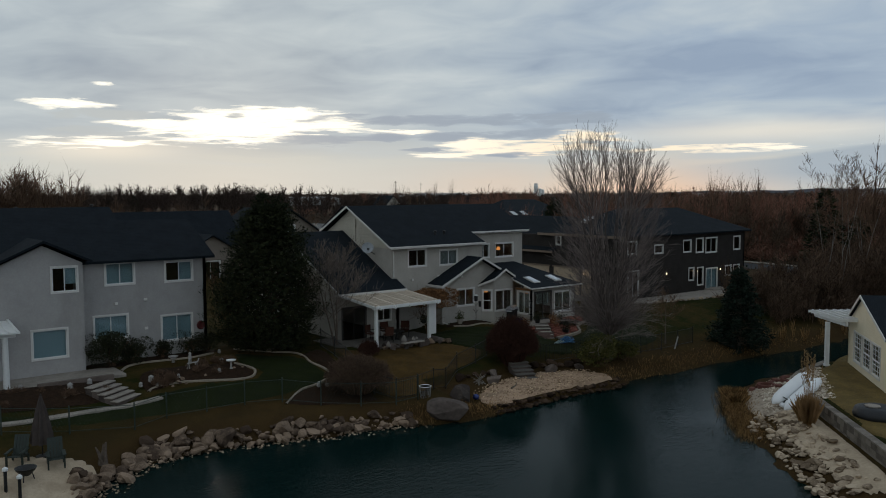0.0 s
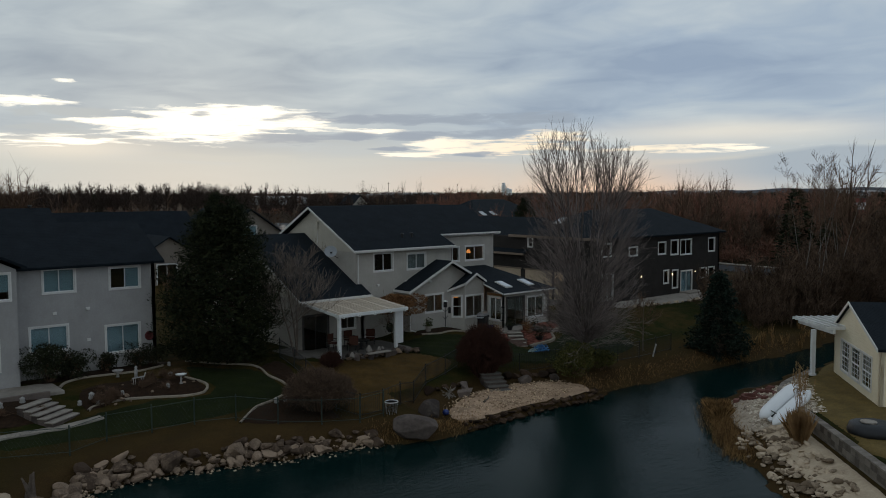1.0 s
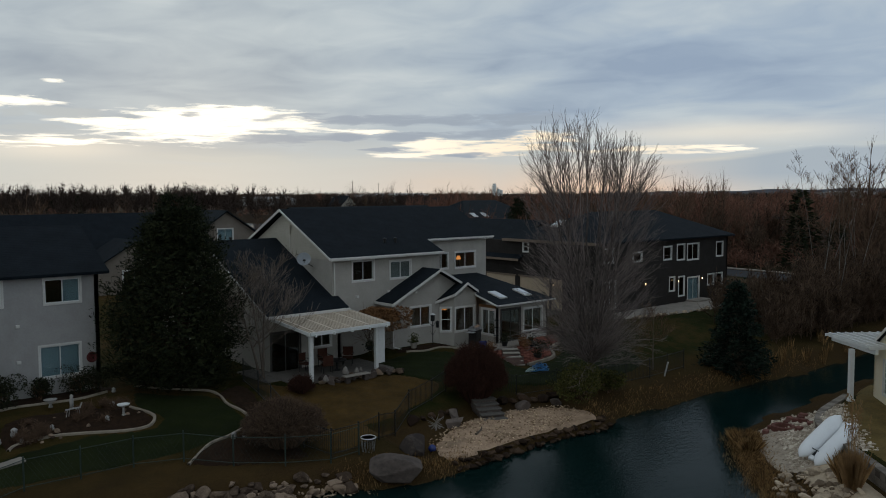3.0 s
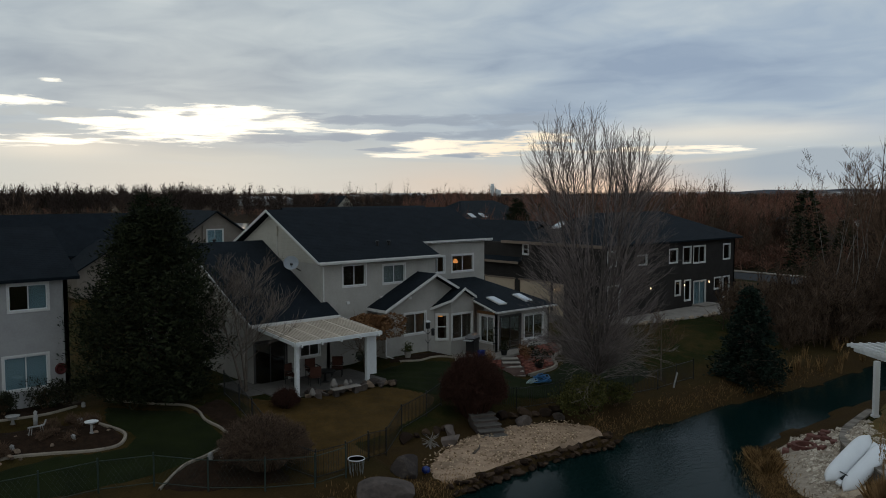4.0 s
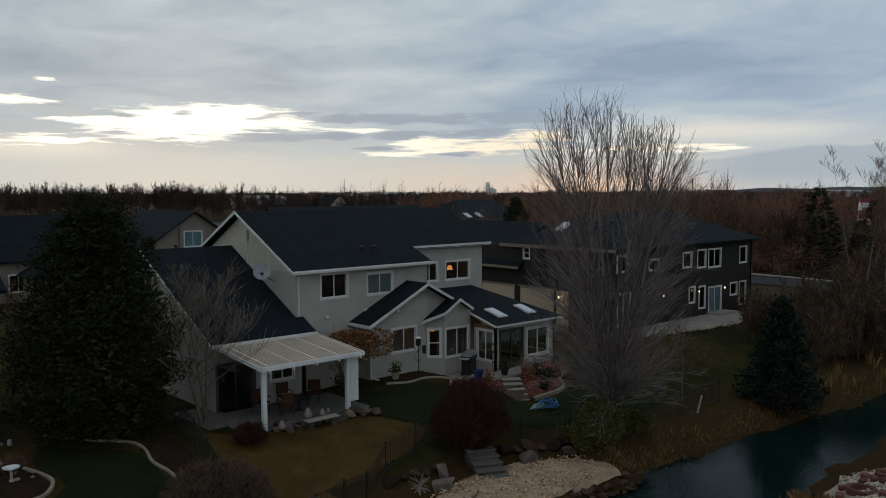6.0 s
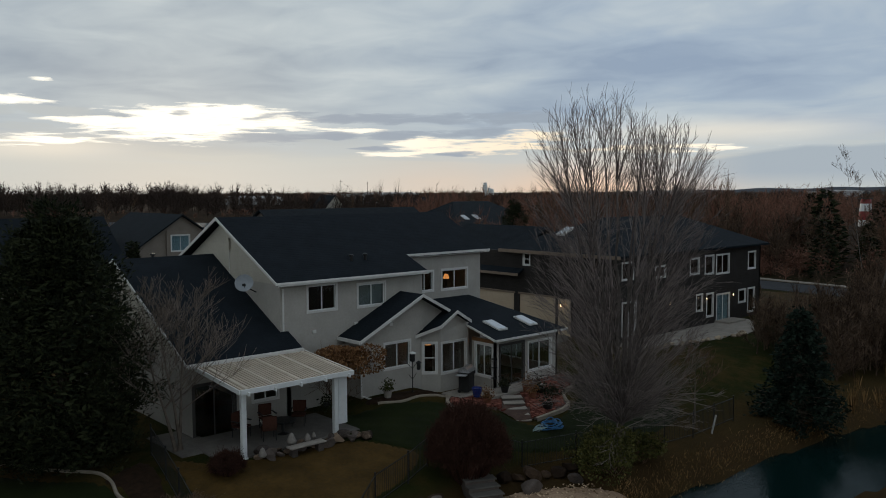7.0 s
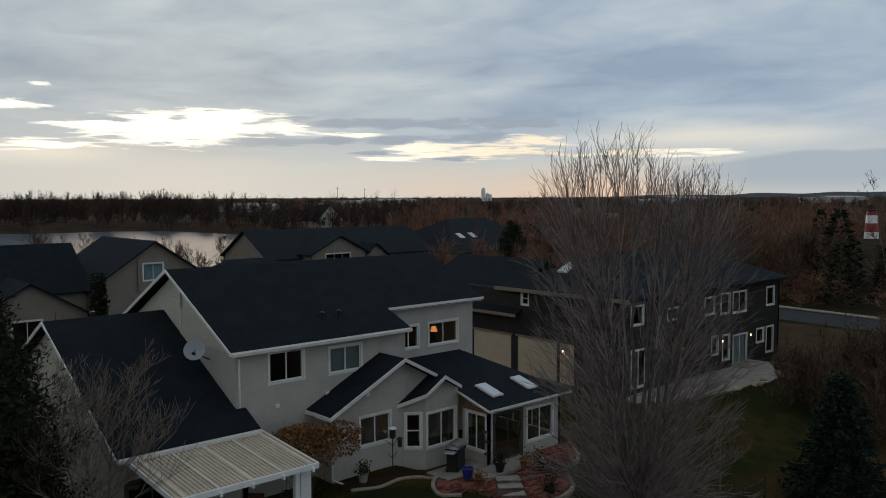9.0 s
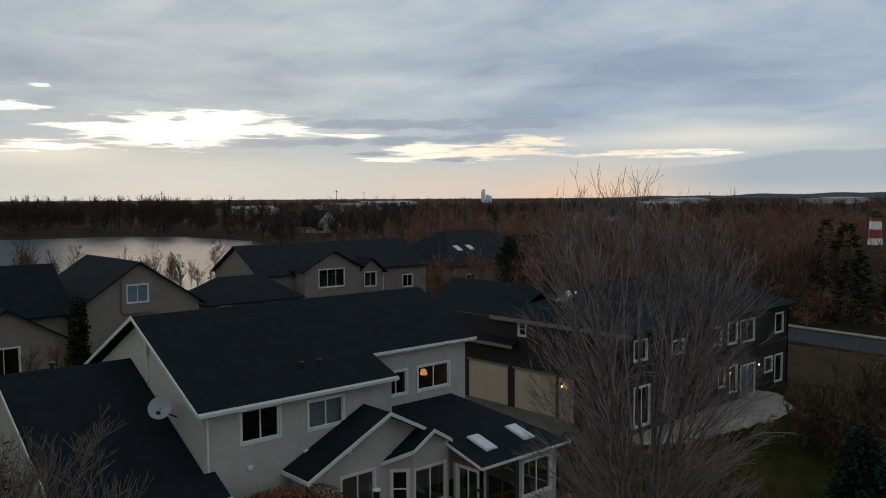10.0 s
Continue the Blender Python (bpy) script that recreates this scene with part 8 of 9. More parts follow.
# ---- houses behind ----
def simple_house(label, x0, x1, y0, y1, g, e, r, axis, mat, windows=(), trim=None, roof=None, hip=0.0, group="houses behind"):
    """A plainer house farther off: walls with openings to the south, a gable or hip roof, windows and a floor inside."""
    h = thing("house", ((x0 + x1) / 2, (y0 + y1) / 2, g), label, "house", group, placed=True)
    part("wall", wall(bmesh.new(), (x0, y0), (x1, y0), g, e, 0.2, [w[:4] for w in windows]), mat, h)
    for w in windows:
        window(h, (x0, y0), (x1, y0), w[:4], w[4] if len(w) > 4 else 1, trim=0.1)
    part("wall", wall(bmesh.new(), (x1, y0 + 0.2), (x1, y1 - 0.2), g, e, 0.2), mat, h)
    part("wall", wall(bmesh.new(), (x1, y1), (x0, y1), g, e, 0.2), mat, h)
    part("wall", wall(bmesh.new(), (x0, y1 - 0.2), (x0, y0 + 0.2), g, e, 0.2), mat, h)
    part("floor_slab", bm_box(x0 + 0.2, x1 - 0.2, y0 + 0.2, y1 - 0.2, e - 0.15, e - 0.05), M_INSIDE, h)
    part("partition", bm_box(x0 + 0.2, x1 - 0.2, y0 + 3.0, y0 + 3.1, g, e - 0.15), M_INSIDE, h)
    o = 0.45
    k = (r - e) / ((y1 - y0) / 2 if axis == "x" else (x1 - x0) / 2)
    ee = e - k * o + 0.12
    X0, X1, Y0, Y1 = x0 - o, x1 + o, y0 - o, y1 + o
    if axis == "x":
        ym = (y0 + y1) / 2
        roof_part(h, "roof", [(X0, Y0, ee), (X1, Y0, ee), (X1 - hip, ym, r + 0.12), (X0 + hip, ym, r + 0.12)], mat=roof)
        roof_part(h, "roof", [(X0 + hip, ym, r + 0.115), (X1 - hip, ym, r + 0.115), (X1, Y1, ee), (X0, Y1, ee)], mat=roof)
        for xe, s, xi in ((X0, 1, x0), (X1, -1, x1)):
            if hip:
                roof_part(h, "roof", [(xe, Y0, ee), (xe, Y1, ee), (xe + s * hip, ym, r + 0.12)], mat=M_ROOF_X)
            else:
                part("gable", prism(bmesh.new(), [(xi, y0, e), (xi, y1, e), (xi, ym, r)], (0.2 * s, 0, 0)), mat, h)
    else:
        xm = (x0 + x1) / 2
        roof_part(h, "roof", [(X0, Y0, ee), (xm, Y0, r + 0.12), (xm, Y1, r + 0.12), (X0, Y1, ee)], mat=M_ROOF_X, trim=(0,) if trim else ())
        roof_part(h, "roof", [(xm, Y0, r + 0.115), (X1, Y0, ee), (X1, Y1, ee), (xm, Y1, r + 0.115)], mat=M_ROOF_X, trim=(0,) if trim else ())
        part("gable", prism(bmesh.new(), [(x0, y0, e), (x1, y0, e), (xm, y0, r)], (0, 0.2, 0)), mat, h)
        part("gable", prism(bmesh.new(), [(x0, y1 - 0.2, e), (x1, y1 - 0.2, e), (xm, y1 - 0.2, r)], (0, 0.2, 0)), mat, h)
    return h


a_house = simple_house("tan two-storey house with gabled dark roofs near the lake", 38.6, 49.0, 87.4, 99.0, 1.4, 5.3, 8.8, "y", M_STUCCO_TAN, ())
part("bay", wall(bmesh.new(), (42.3, 87.2), (44.9, 87.2), 4.7, 7.4, 0.12, [(0.45, 2.15, 5.6, 7.0)]), M_STUCCO_TAN, a_house)
window(a_house, (42.3, 87.2), (44.9, 87.2), (0.45, 2.15, 5.6, 7.0), 1, blind=[(0, 1, 0.02)])
simple_house("long tan wing with a dark roof behind the pale house", 20.0, 38.5, 88.6, 98.0, 1.4, 5.2, 8.6, "x", M_STUCCO_TAN, [(3.0, 4.4, 2.4, 3.8), (8.0, 9.4, 2.4, 3.8), (14.5, 15.9, 2.2, 3.9)])
simple_house("low tan entrance wing with a gabled dark roof", 29.0, 36.6, 83.6, 88.5, 1.4, 4.0, 6.3, "y", M_STUCCO_TAN, [(2.6, 4.6, 1.5, 3.6)])
simple_house("tan two-storey house with dormers and a dark roof", 60.8, 84.0, 97.6, 107.6, 1.4, 5.9, 8.7, "x", M_STUCCO_TAN, [(15.0, 16.4, 3.2, 4.6), (19.5, 21.0, 3.2, 4.6)], roof=M_ROOF_GREY)
b_gable = simple_house("tan gabled front wing with a wide upper window", 64.9, 72.2, 95.4, 103.0, 1.4, 6.3, 8.15, "y", M_STUCCO_TAN, [(1.85, 5.15, 4.3, 6.2, 2)])
simple_house("small gabled dormer wing of tan stucco", 72.8, 76.4, 96.6, 103.0, 1.4, 5.6, 7.0, "y", M_STUCCO_TAN, [(1.0, 2.6, 3.8, 5.4)])
simple_house("low tan garage wing with a dark hipped roof", 53.0, 63.0, 93.5, 100.5, 1.4, 4.0, 6.0, "x", M_STUCCO_TAN, [(1.0, 2.2, 2.6, 3.6)], hip=3.0, roof=M_ROOF_GREY)
c_house = simple_house("house under a broad dark hipped roof with skylights", 87.5, 108.0, 97.0, 113.0, 1.4, 5.3, 9.3, "x", M_STUCCO_TAN, [(3, 4.6, 2.4, 4.0), (9, 11, 2.4, 4.0)], hip=7.0, roof=M_ROOF_GREY)
for x in (92.3, 94.6):
    m = Matrix.Translation((x, 100.6, 7.13)) @ Matrix.Rotation(math.atan(0.5), 4, "X")
    s = part("skylight", obox(bmesh.new(), m, 0.9, 1.3, 0.12), M_TRIM, c_house)
    part("pane", obox(bmesh.new(), m @ Matrix.Translation((0, 0, 0.12)), 0.75, 1.1, 0.02), M_SKYLIGHT, s)
simple_house("small tan house with a pale gable beside tall trees", 108.5, 114.5, 96.5, 104.0, 1.4, 4.0, 6.6, "y", M_STUCCO_TAN, [(2.0, 3.6, 2.4, 3.8)], True)
_r = random.Random(77)
for k, (x, y, w, d, r, m) in enumerate(((176, 262, 11, 9, 9.5, M_SIDING_PALE), (196, 240, 16, 10, 8.0, M_STUCCO_TAN), (-8, 78, 16, 10, 8.3, M_STUCCO_TAN), (2, 108, 15, 9, 7.8, M_STUCCO_TAN), (-28, 96, 14, 10, 7.6, M_STUCCO_GREY), (150, 130, 14, 9, 6.2, M_STUCCO_GREY),
                                        (176, 62, 20, 12, 5.8, M_SIDING_PALE), (130, 70, 14, 10, 6.4, M_STUCCO_TAN), (240, 170, 18, 10, 6.5, M_SIDING_PALE), (120, 118, 13, 9, 7.2, M_STUCCO_TAN), (260, 300, 20, 12, 8.0, M_STUCCO_TAN), (330, 260, 30, 14, 7.0, M_SIDING_PALE))):
    simple_house("distant house with a dark roof among bare trees", x, x + w, y, y + d, 1.3, 4.2, r, "x" if k % 3 else "y", m, [(2.0, 3.4, 2.2, 3.6), (w - 4.0, w - 2.6, 2.2, 3.6)], group="distant houses")
for k, (x, y, w, d, z) in enumerate(((620, 420, 60, 30, 7.0), (980, 620, 90, 40, 9.0), (420, 610, 50, 24, 7.0), (520, 690, 70, 30, 8), (1150, 480, 120, 50, 9.0), (300, 560, 40, 24, 6))):
    bm = bm_box(x, x + w, y, y + d, 0, z)
    prism(bm, [(x, y, z), (x + w, y, z), (x + w, y + d / 2, z + 2.0), (x, y + d / 2, z + 2.0)], (0, 0, -0.2))
    tagged(link("warehouse", bm, M_STUCCO_GREY), "distant low white warehouse on the plain", "warehouse", "warehouses")

# ---- landmarks far off ----
sl = thing("grain_silo", (1090, 1090, 0), "white concrete grain elevator far on the plain", "silo")
for dx, dy, r, hh in ((0, 0, 4, 23), (6.5, -4.5, 3.2, 16), (11, -7, 3.2, 14)):
    part("cylinder", lathe(bmesh.new(), [(r, 0), (r, hh), (r * 0.6, hh + 1.5)], 18, at=(dx, dy, 0)), M_FRAME, sl)
part("head_house", bm_box(-2.2, 2.2, -2.2, 2.2, 23, 27), M_FRAME, sl)

lt = thing("lighthouse", (234.0, 99.0, 1.0), "red and white banded decorative lighthouse tower", "lighthouse")
zs = [0, 2.2, 4.4, 6.4, 7.6]
for k in range(4):
    r0, r1 = 1.75 - 0.14 * k, 1.75 - 0.14 * (k + 1)
    part("band", lathe(bmesh.new(), [(r0, zs[k]), (r1, zs[k + 1])], 20), M_RED if k in (1, 3) else M_FRAME, lt, "red painted band" if k in (1, 3) else "white painted band")
part("gallery", lathe(bmesh.new(), [(1.7, 7.6), (1.75, 7.75), (1.2, 7.8)], 20), M_BLACK, lt)
part("lantern", lathe(bmesh.new(), [(0.8, 7.8), (0.8, 9.0)], 10), M_GLASS, lt)
part("cap", lathe(bmesh.new(), [(1.0, 9.0), (0.9, 9.15), (0.1, 9.8)], 14), M_BLACK, lt)
for k in range(12):
    a = k * math.tau / 12
    part("rail_post", tube(bmesh.new(), (math.cos(a) * 1.65, math.sin(a) * 1.65, 7.75), (math.cos(a) * 1.65, math.sin(a) * 1.65, 8.6), 0.03, 0.03, 4), M_BLACK, lt)

for k, (x, y, hh) in enumerate(((95, 470, 17), (215, 480, 17), (330, 470, 18), (420, 560, 18), (560, 330, 16), (700, 560, 19))):
    p = thing("utility_pole", (x, y, 1), "wooden utility pole with a crossarm", "utility pole", "utility poles")
    part("pole", tube(bmesh.new(), (0, 0, 0), (0, 0, hh), 0.2, 0.14, 6, True), M_BARK, p)
    part("crossarm", bm_box(-1.3, 1.3, -0.08, 0.08, hh - 1.2, hh - 1.0), M_BARK, p)


def build_hills():
    vs, fs = [], []
    n = 260
    for i in range(n):
        a = radians(-20 + 140 * i / (n - 1))
        f = -9 + 4 * noise.noise(Vector((i * 0.09, 0.3, 0))) + 26 * step(40, 74, math.degrees(a)) + 8 * noise.noise(Vector((i * 0.23, 4.0, 0))) * step(36, 60, math.degrees(a))
        for r, z in ((3700, -5), (4000, max(float(f), -4.0) + 6), (4250, -5)):
            vs.append((math.sin(a) * r, math.cos(a) * r, z))
    for i in range(n - 1):
        for k in range(2):
            j = i * 3 + k
            fs.append((j, j + 3, j + 4, j + 1))
    tagged(raw("hills", vs, fs, M_HILL), "low blue-grey hills on the horizon", "hills", kind="structure")


build_hills()
ribbon("road", [(96, -40), (91, 10), (88.8, 40), (89.5, 52), (93, 75), (100, 110), (112, 140)], 6.2, 0.1, M_ROAD, "grey asphalt street behind the dark house", "road", lift=0.04, kind="structure")
ribbon("pavement", [(100.3, -40), (95.3, 10), (93.1, 40), (93.8, 52), (97.2, 75), (104.2, 110)], 0.9, 0.15, M_CONC, "pale concrete pavement along the street", "pavement", lift=0.12, kind="structure")
patch("driveway", [(43.2, 49.5), (52.5, 49.2), (52.6, 60), (48, 75), (44, 78), (43.2, 60)], M_DRIVE, "worn concrete driveway before the garage doors", 0.05, 0.6, category="driveway")
patch("terrace", [(53.0, 45.4), (53.2, 43.6), (57, 42.6), (60, 42.2), (63.8, 41.9), (65.6, 43.2), (66.6, 45.4)], M_CONC, "pale concrete terrace at the dark house", 0.10, 0.3, category="terrace")
patch("dry_meadow", [(72.5, 40), (83, 36), (83.8, 58), (74, 60), (72.2, 50)], M_MEADOW, "straw-coloured dry grass beside the street", 0.03, 0.5, category="meadow")



# ---- woods ----
def tree_shapes(seed, count, blades, kind, floor=0.18, width=0.0028):
    """Several bare or needled tree shapes as arrays of thin triangles, one metre tall."""
    rng = np.random.default_rng(seed)
    shapes = []
    for _ in range(count):
        tri = []
        if kind == "bare":
            limbs = []
            lean = rng.normal(0, 0.03, 2)
            for k in range(20):
                a, f = rng.uniform(0, 2 * np.pi), rng.uniform(floor, 0.62)
                base = np.array([lean[0] * f, lean[1] * f, f])
                out = rng.uniform(0.12, 0.30) * (1.15 - f)
                tip = base + np.array([np.cos(a) * out, np.sin(a) * out, rng.uniform(0.18, 0.42)])
                tip[2] = min(tip[2], 1.0)
                limbs.append((base, tip))
            limbs.append((np.array([0, 0, 0.5]), np.array([lean[0], lean[1], 0.98])))
            for w in (0.012, -0.012):
                tri.append([[w, 0, 0], [0, w, 0], [lean[0], lean[1], 0.8]])
                tri.append([[0, w, 0], [-w, 0, 0], [lean[0], lean[1], 0.8]])
            for b, t in limbs:
                s = rng.normal(0, 1, 3) * 0.005
                tri.append([b - s, b + s, t])
            for _ in range(blades):
                b, t = limbs[rng.integers(len(limbs))]
                p = b + (t - b) * rng.uniform(0.15, 1.0)
                d = (t - b) / np.linalg.norm(t - b) * 0.6 + rng.normal(0, 0.55, 3) + np.array([0, 0, 0.45])
                d = d / np.linalg.norm(d) * rng.uniform(0.06, 0.17)
                s = np.cross(d, rng.normal(0, 1, 3))
                s = s / np.linalg.norm(s) * width
                tri.append([p - s, p + s, p + d])
        else:
            for _ in range(blades):
                f = rng.uniform(0.04, 1.0)
                a, R = rng.uniform(0, 2 * np.pi), 0.24 * (1 - f) ** 0.75 * rng.uniform(0.5, 1.1) + 0.01
                p = np.array([np.cos(a) * R, np.sin(a) * R, f])
                d = np.array([np.cos(a), np.sin(a), rng.uniform(-0.5, 0.6)]) + rng.normal(0, 0.3, 3)
                d = d / np.linalg.norm(d) * rng.uniform(0.04, 0.085)
                s = np.cross(d, rng.normal(0, 1, 3))
                s = s / np.linalg.norm(s) * 0.018
                tri.append([p - s, p + s, p + d])
        shapes.append(np.array(tri, float))
    return shapes


def plant_woods(name, spots, shapes, mat, label, seed):
    """spots: rows of x, y, tall, wide factor."""
    rng = np.random.default_rng(seed)
    out = []
    xs, ys = np.array([s[0] for s in spots]), np.array([s[1] for s in spots])
    zs = np.maximum(height(xs, ys), -0.6)
    for (x, y, tall, wide), z in zip(spots, zs):
        t = shapes[rng.integers(len(shapes))]
        a = rng.uniform(0, 2 * np.pi)
        c, s = np.cos(a), np.sin(a)
        v = t.reshape(-1, 3)
        w = np.stack([(v[:, 0] * c - v[:, 1] * s) * tall * wide + x, (v[:, 0] * s + v[:, 1] * c) * tall * wide + y, v[:, 2] * tall + z - 0.1], -1)
        out.append(w)
    V = np.concatenate(out)
    me = bpy.data.meshes.new(name)
    n = len(V)
    me.vertices.add(n)
    me.vertices.foreach_set("co", V.astype(np.float32).ravel())
    me.loops.add(n)
    me.loops.foreach_set("vertex_index", np.arange(n, dtype=np.int32))
    me.polygons.add(n // 3)
    me.polygons.foreach_set("loop_start", np.arange(0, n, 3, dtype=np.int32))
    me.update(calc_edges=True)
    me.materials.append(mat)
    return tagged(new(name, me), label, "woods", kind="stuff")


def build_woods():
    rng = np.random.default_rng(9)
    bare, fir = tree_shapes(1, 9, 420, "bare"), tree_shapes(2, 4, 520, "fir")
    thick = tree_shapes(3, 8, 420, "bare", 0.03, 0.0048)
    keepouts = [(18, 66, 80, 101), (50, 86, 84, 109), (84, 116, 92, 115), (-12, 12, 60, 92), (71, 94.5, 40, 62), (83, 96, -60, 41), (40, 56, 56, 82), (18, 50, 55, 64), (150, 198, 56, 80), (0, 18, 104, 118), (126, 146, 66, 82), (-30, -12, 92, 108)]

    def scatter(n, gen, tall, clear=True):
        got = []
        while len(got) < n:
            x, y = gen()
            if any(a < x < b and c < y < d for a, b, c, d in keepouts):
                continue
            got.append((x, y, rng.uniform(*tall), rng.uniform(0.85, 1.35)))
        d = distance(LAKE, np.array([g[0] for g in got]), np.array([g[1] for g in got]))
        p = distance(BANK, np.array([g[0] for g in got]), np.array([g[1] for g in got]))
        got = [(x, y, t, w * (1.0 + 1.6 * min(1.0, max(0.0, math.hypot(x - 15, y - 18) - 350) / 700))) for x, y, t, w in got]
        
        def hides(x, y):
            """Stands before the lighthouse or over the street."""
            dx, dy = x - 17, y - 21
            along, off = (dx * 170 + dy * 61) / 180.6, abs(dx * 61 - dy * 170) / 180.6
            return 50 < along < 232 and off < 1.5
        return [g for g, k, q in zip(got, d, p) if k > 3 and q > 2.5 and not hides(g[0], g[1])]

    def polar(r0, r1, a0, a1, power=0.6):
        def gen():
            r = r0 + (r1 - r0) * rng.uniform() ** power
            a = np.radians(rng.uniform(a0, a1))
            return 15 + r * np.sin(a), 18 + r * np.cos(a)
        return gen

    def block(x0, x1, y0, y1):
        return lambda: (rng.uniform(x0, x1), rng.uniform(y0, y1))

    russet = scatter(260, polar(95, 330, 38, 76, 0.8), (6, 11)) + scatter(120, block(72, 130, 62, 95), (5, 9)) + scatter(120, polar(330, 800, 30, 76), (6.5, 10.5))
    grey = scatter(240, polar(330, 900, -4, 76), (7, 10.8)) + scatter(90, polar(60, 200, -20, 14), (5, 10)) + scatter(30, block(60, 84, 18, 27), (5, 9)) + scatter(46, block(76, 130, 5, 42), (9, 15)) + scatter(420, polar(800, 2600, -2, 78), (7, 11)) + scatter(260, polar(420, 1000, -2, 30), (7, 10.5)) + scatter(120, block(-80, 120, 420, 560), (7, 10.5))
    grey += scatter(90, block(-60, 160, 112, 150), (4, 8)) + scatter(46, block(20, 90, 64, 84), (2.0, 4.2)) + scatter(40, block(96, 130, 60, 95), (6, 11))
    def ring(n, x0, x1, y0, y1, tall, wide):
        pts = [(x, y, rng.uniform(*tall), wide) for x, y in zip(rng.uniform(x0, x1, n), rng.uniform(y0, y1, n))]
        d = distance(LAKE, np.array([s[0] for s in pts]), np.array([s[1] for s in pts]))
        return [s for s, k in zip(pts, d) if k > 2]

    shore = ring(110, 0, 96, 118, 166, (2.2, 4.6), 1.5) + ring(420, -40, 215, 345, 470, (8.0, 14.5), 1.15) + ring(60, -150, -30, 425, 470, (4, 8), 1.3) + ring(130, 148, 225, 215, 350, (5, 10), 1.4) + scatter(420, polar(420, 1100, -4, 40), (6.5, 10)) + scatter(260, polar(240, 700, 36, 76), (6, 10))
    tall = scatter(26, polar(120, 240, 4, 17), (11, 14)) + scatter(8, polar(260, 330, 34, 39), (12, 15)) + scatter(7, polar(150, 190, 58.0, 62.0), (12.5, 15)) + scatter(8, polar(300, 420, 20, 34), (12, 14)) + scatter(8, polar(300, 420, 43, 50), (12, 14))
    tall = [(x, y, h, 0.75) for x, y, h, w in tall]
    grey += scatter(34, block(6, 25, 102, 109), (10.5, 12.8)) + scatter(20, block(-6, 12, 92, 104), (9, 11.5))
    wispy = tree_shapes(6, 6, 150, "bare", 0.25, 0.0016)
    plant_woods("far_woods", russet, bare, M_TWIG_RED, "russet bare woodland beyond the houses", 1)
    plant_woods("far_woods", tall, wispy, M_TWIG, "thin tall bare trees above the woods", 7)
    thicket = scatter(240, block(57, 80, 32.5, 39.5), (2.0, 4.2)) + scatter(130, block(62, 82, 32.5, 37.5), (3.4, 5.2)) + scatter(90, block(70, 82, 28, 40), (3, 6)) + scatter(230, block(95, 140, 30, 96), (4, 8.5)) + scatter(60, block(78, 83, 36, 44), (2, 3.5))
    plant_woods("thicket", thicket, thick, M_THICKET, "dense dark brown thicket beside the channel", 8)
    plant_woods("far_woods", grey, bare, M_TWIG, "grey-brown bare woodland on the plain", 2)
    plant_woods("far_woods", shore, thick, M_TWIG_DUSK, "dense dark bare woods round the lake", 5)
    firs = scatter(60, polar(120, 700, 0, 76), (5, 9)) + [(99, 52.6, 6.5, 1.2), (150, 52, 8, 1.1), (98, 92.5, 7.6, 1.5), (101, 94, 6.4, 1.6), (96, 91, 5.5, 1.6), (118, 50, 6.5, 1.1), (112, 58, 9.5, 1.3), (116, 47, 8, 1.0), (124, 56, 8, 1.4), (104, 50, 6, 1.2), (136, 40, 10, 1.0), (88, 66, 6.5, 1.2), (140, 72, 9, 1.1), (146, 60, 9, 1.1)]
    plant_woods("far_conifers", firs, fir, M_NEEDLE, "scattered dark conifers among bare trees", 3)
    # brush under the woods, low rounded thickets
    low = scatter(700, polar(75, 420, -10, 76, 0.7), (1.5, 3.2)) + scatter(500, polar(400, 1500, -4, 78, 0.7), (2.5, 4.5)) + scatter(200, block(95, 135, 35, 90), (1.5, 3.5))
    low = [(x, y, t, w * 2.6) for x, y, t, w in low]
    plant_woods("brush", low, thick, M_TWIG_RED, "low russet brush under the trees", 4)


build_woods()
for k, (x, y, tall) in enumerate(((66.0, 34.4, 12.0), (68.5, 36.6, 13.2), (71.5, 35.2, 14.0), (73.5, 38.5, 13.4), (76.5, 36.4, 12.5))):
    bare_tree("birch_tree", x, y, tall, 2.1, 500 + k, M_BIRCH, M_TWIG, "tall slender bare birch with a pale trunk", 16, 3, 0.42, 0.05, 2, "birches")
bare_tree("shade_tree", 84.0, 60.0, 7.0, 2.6, 520, M_BARK, M_TWIG, "bare dark street tree", 14, 3, 0.25, 0.12)
for k, (x, y) in enumerate(((66, 140), (74, 150), (83, 152), (52, 150), (90, 148), (58, 146), (78, 120))):
    bare_tree("lakeside_tree", x, y, 5.5 + (k % 3) * 1.4, 2.0, 530 + k, M_BARK, M_TWIG, "bare tree by the distant lake", 14, 3, 0.15, 0.09, 3)
conifer("cypress", 37.4, 82.5, 5.4, 0.5, M_NEEDLE, "narrow dark columnar cypress by a tan house", 9, tiers=22, card=0.3, per=16, power=0.35)


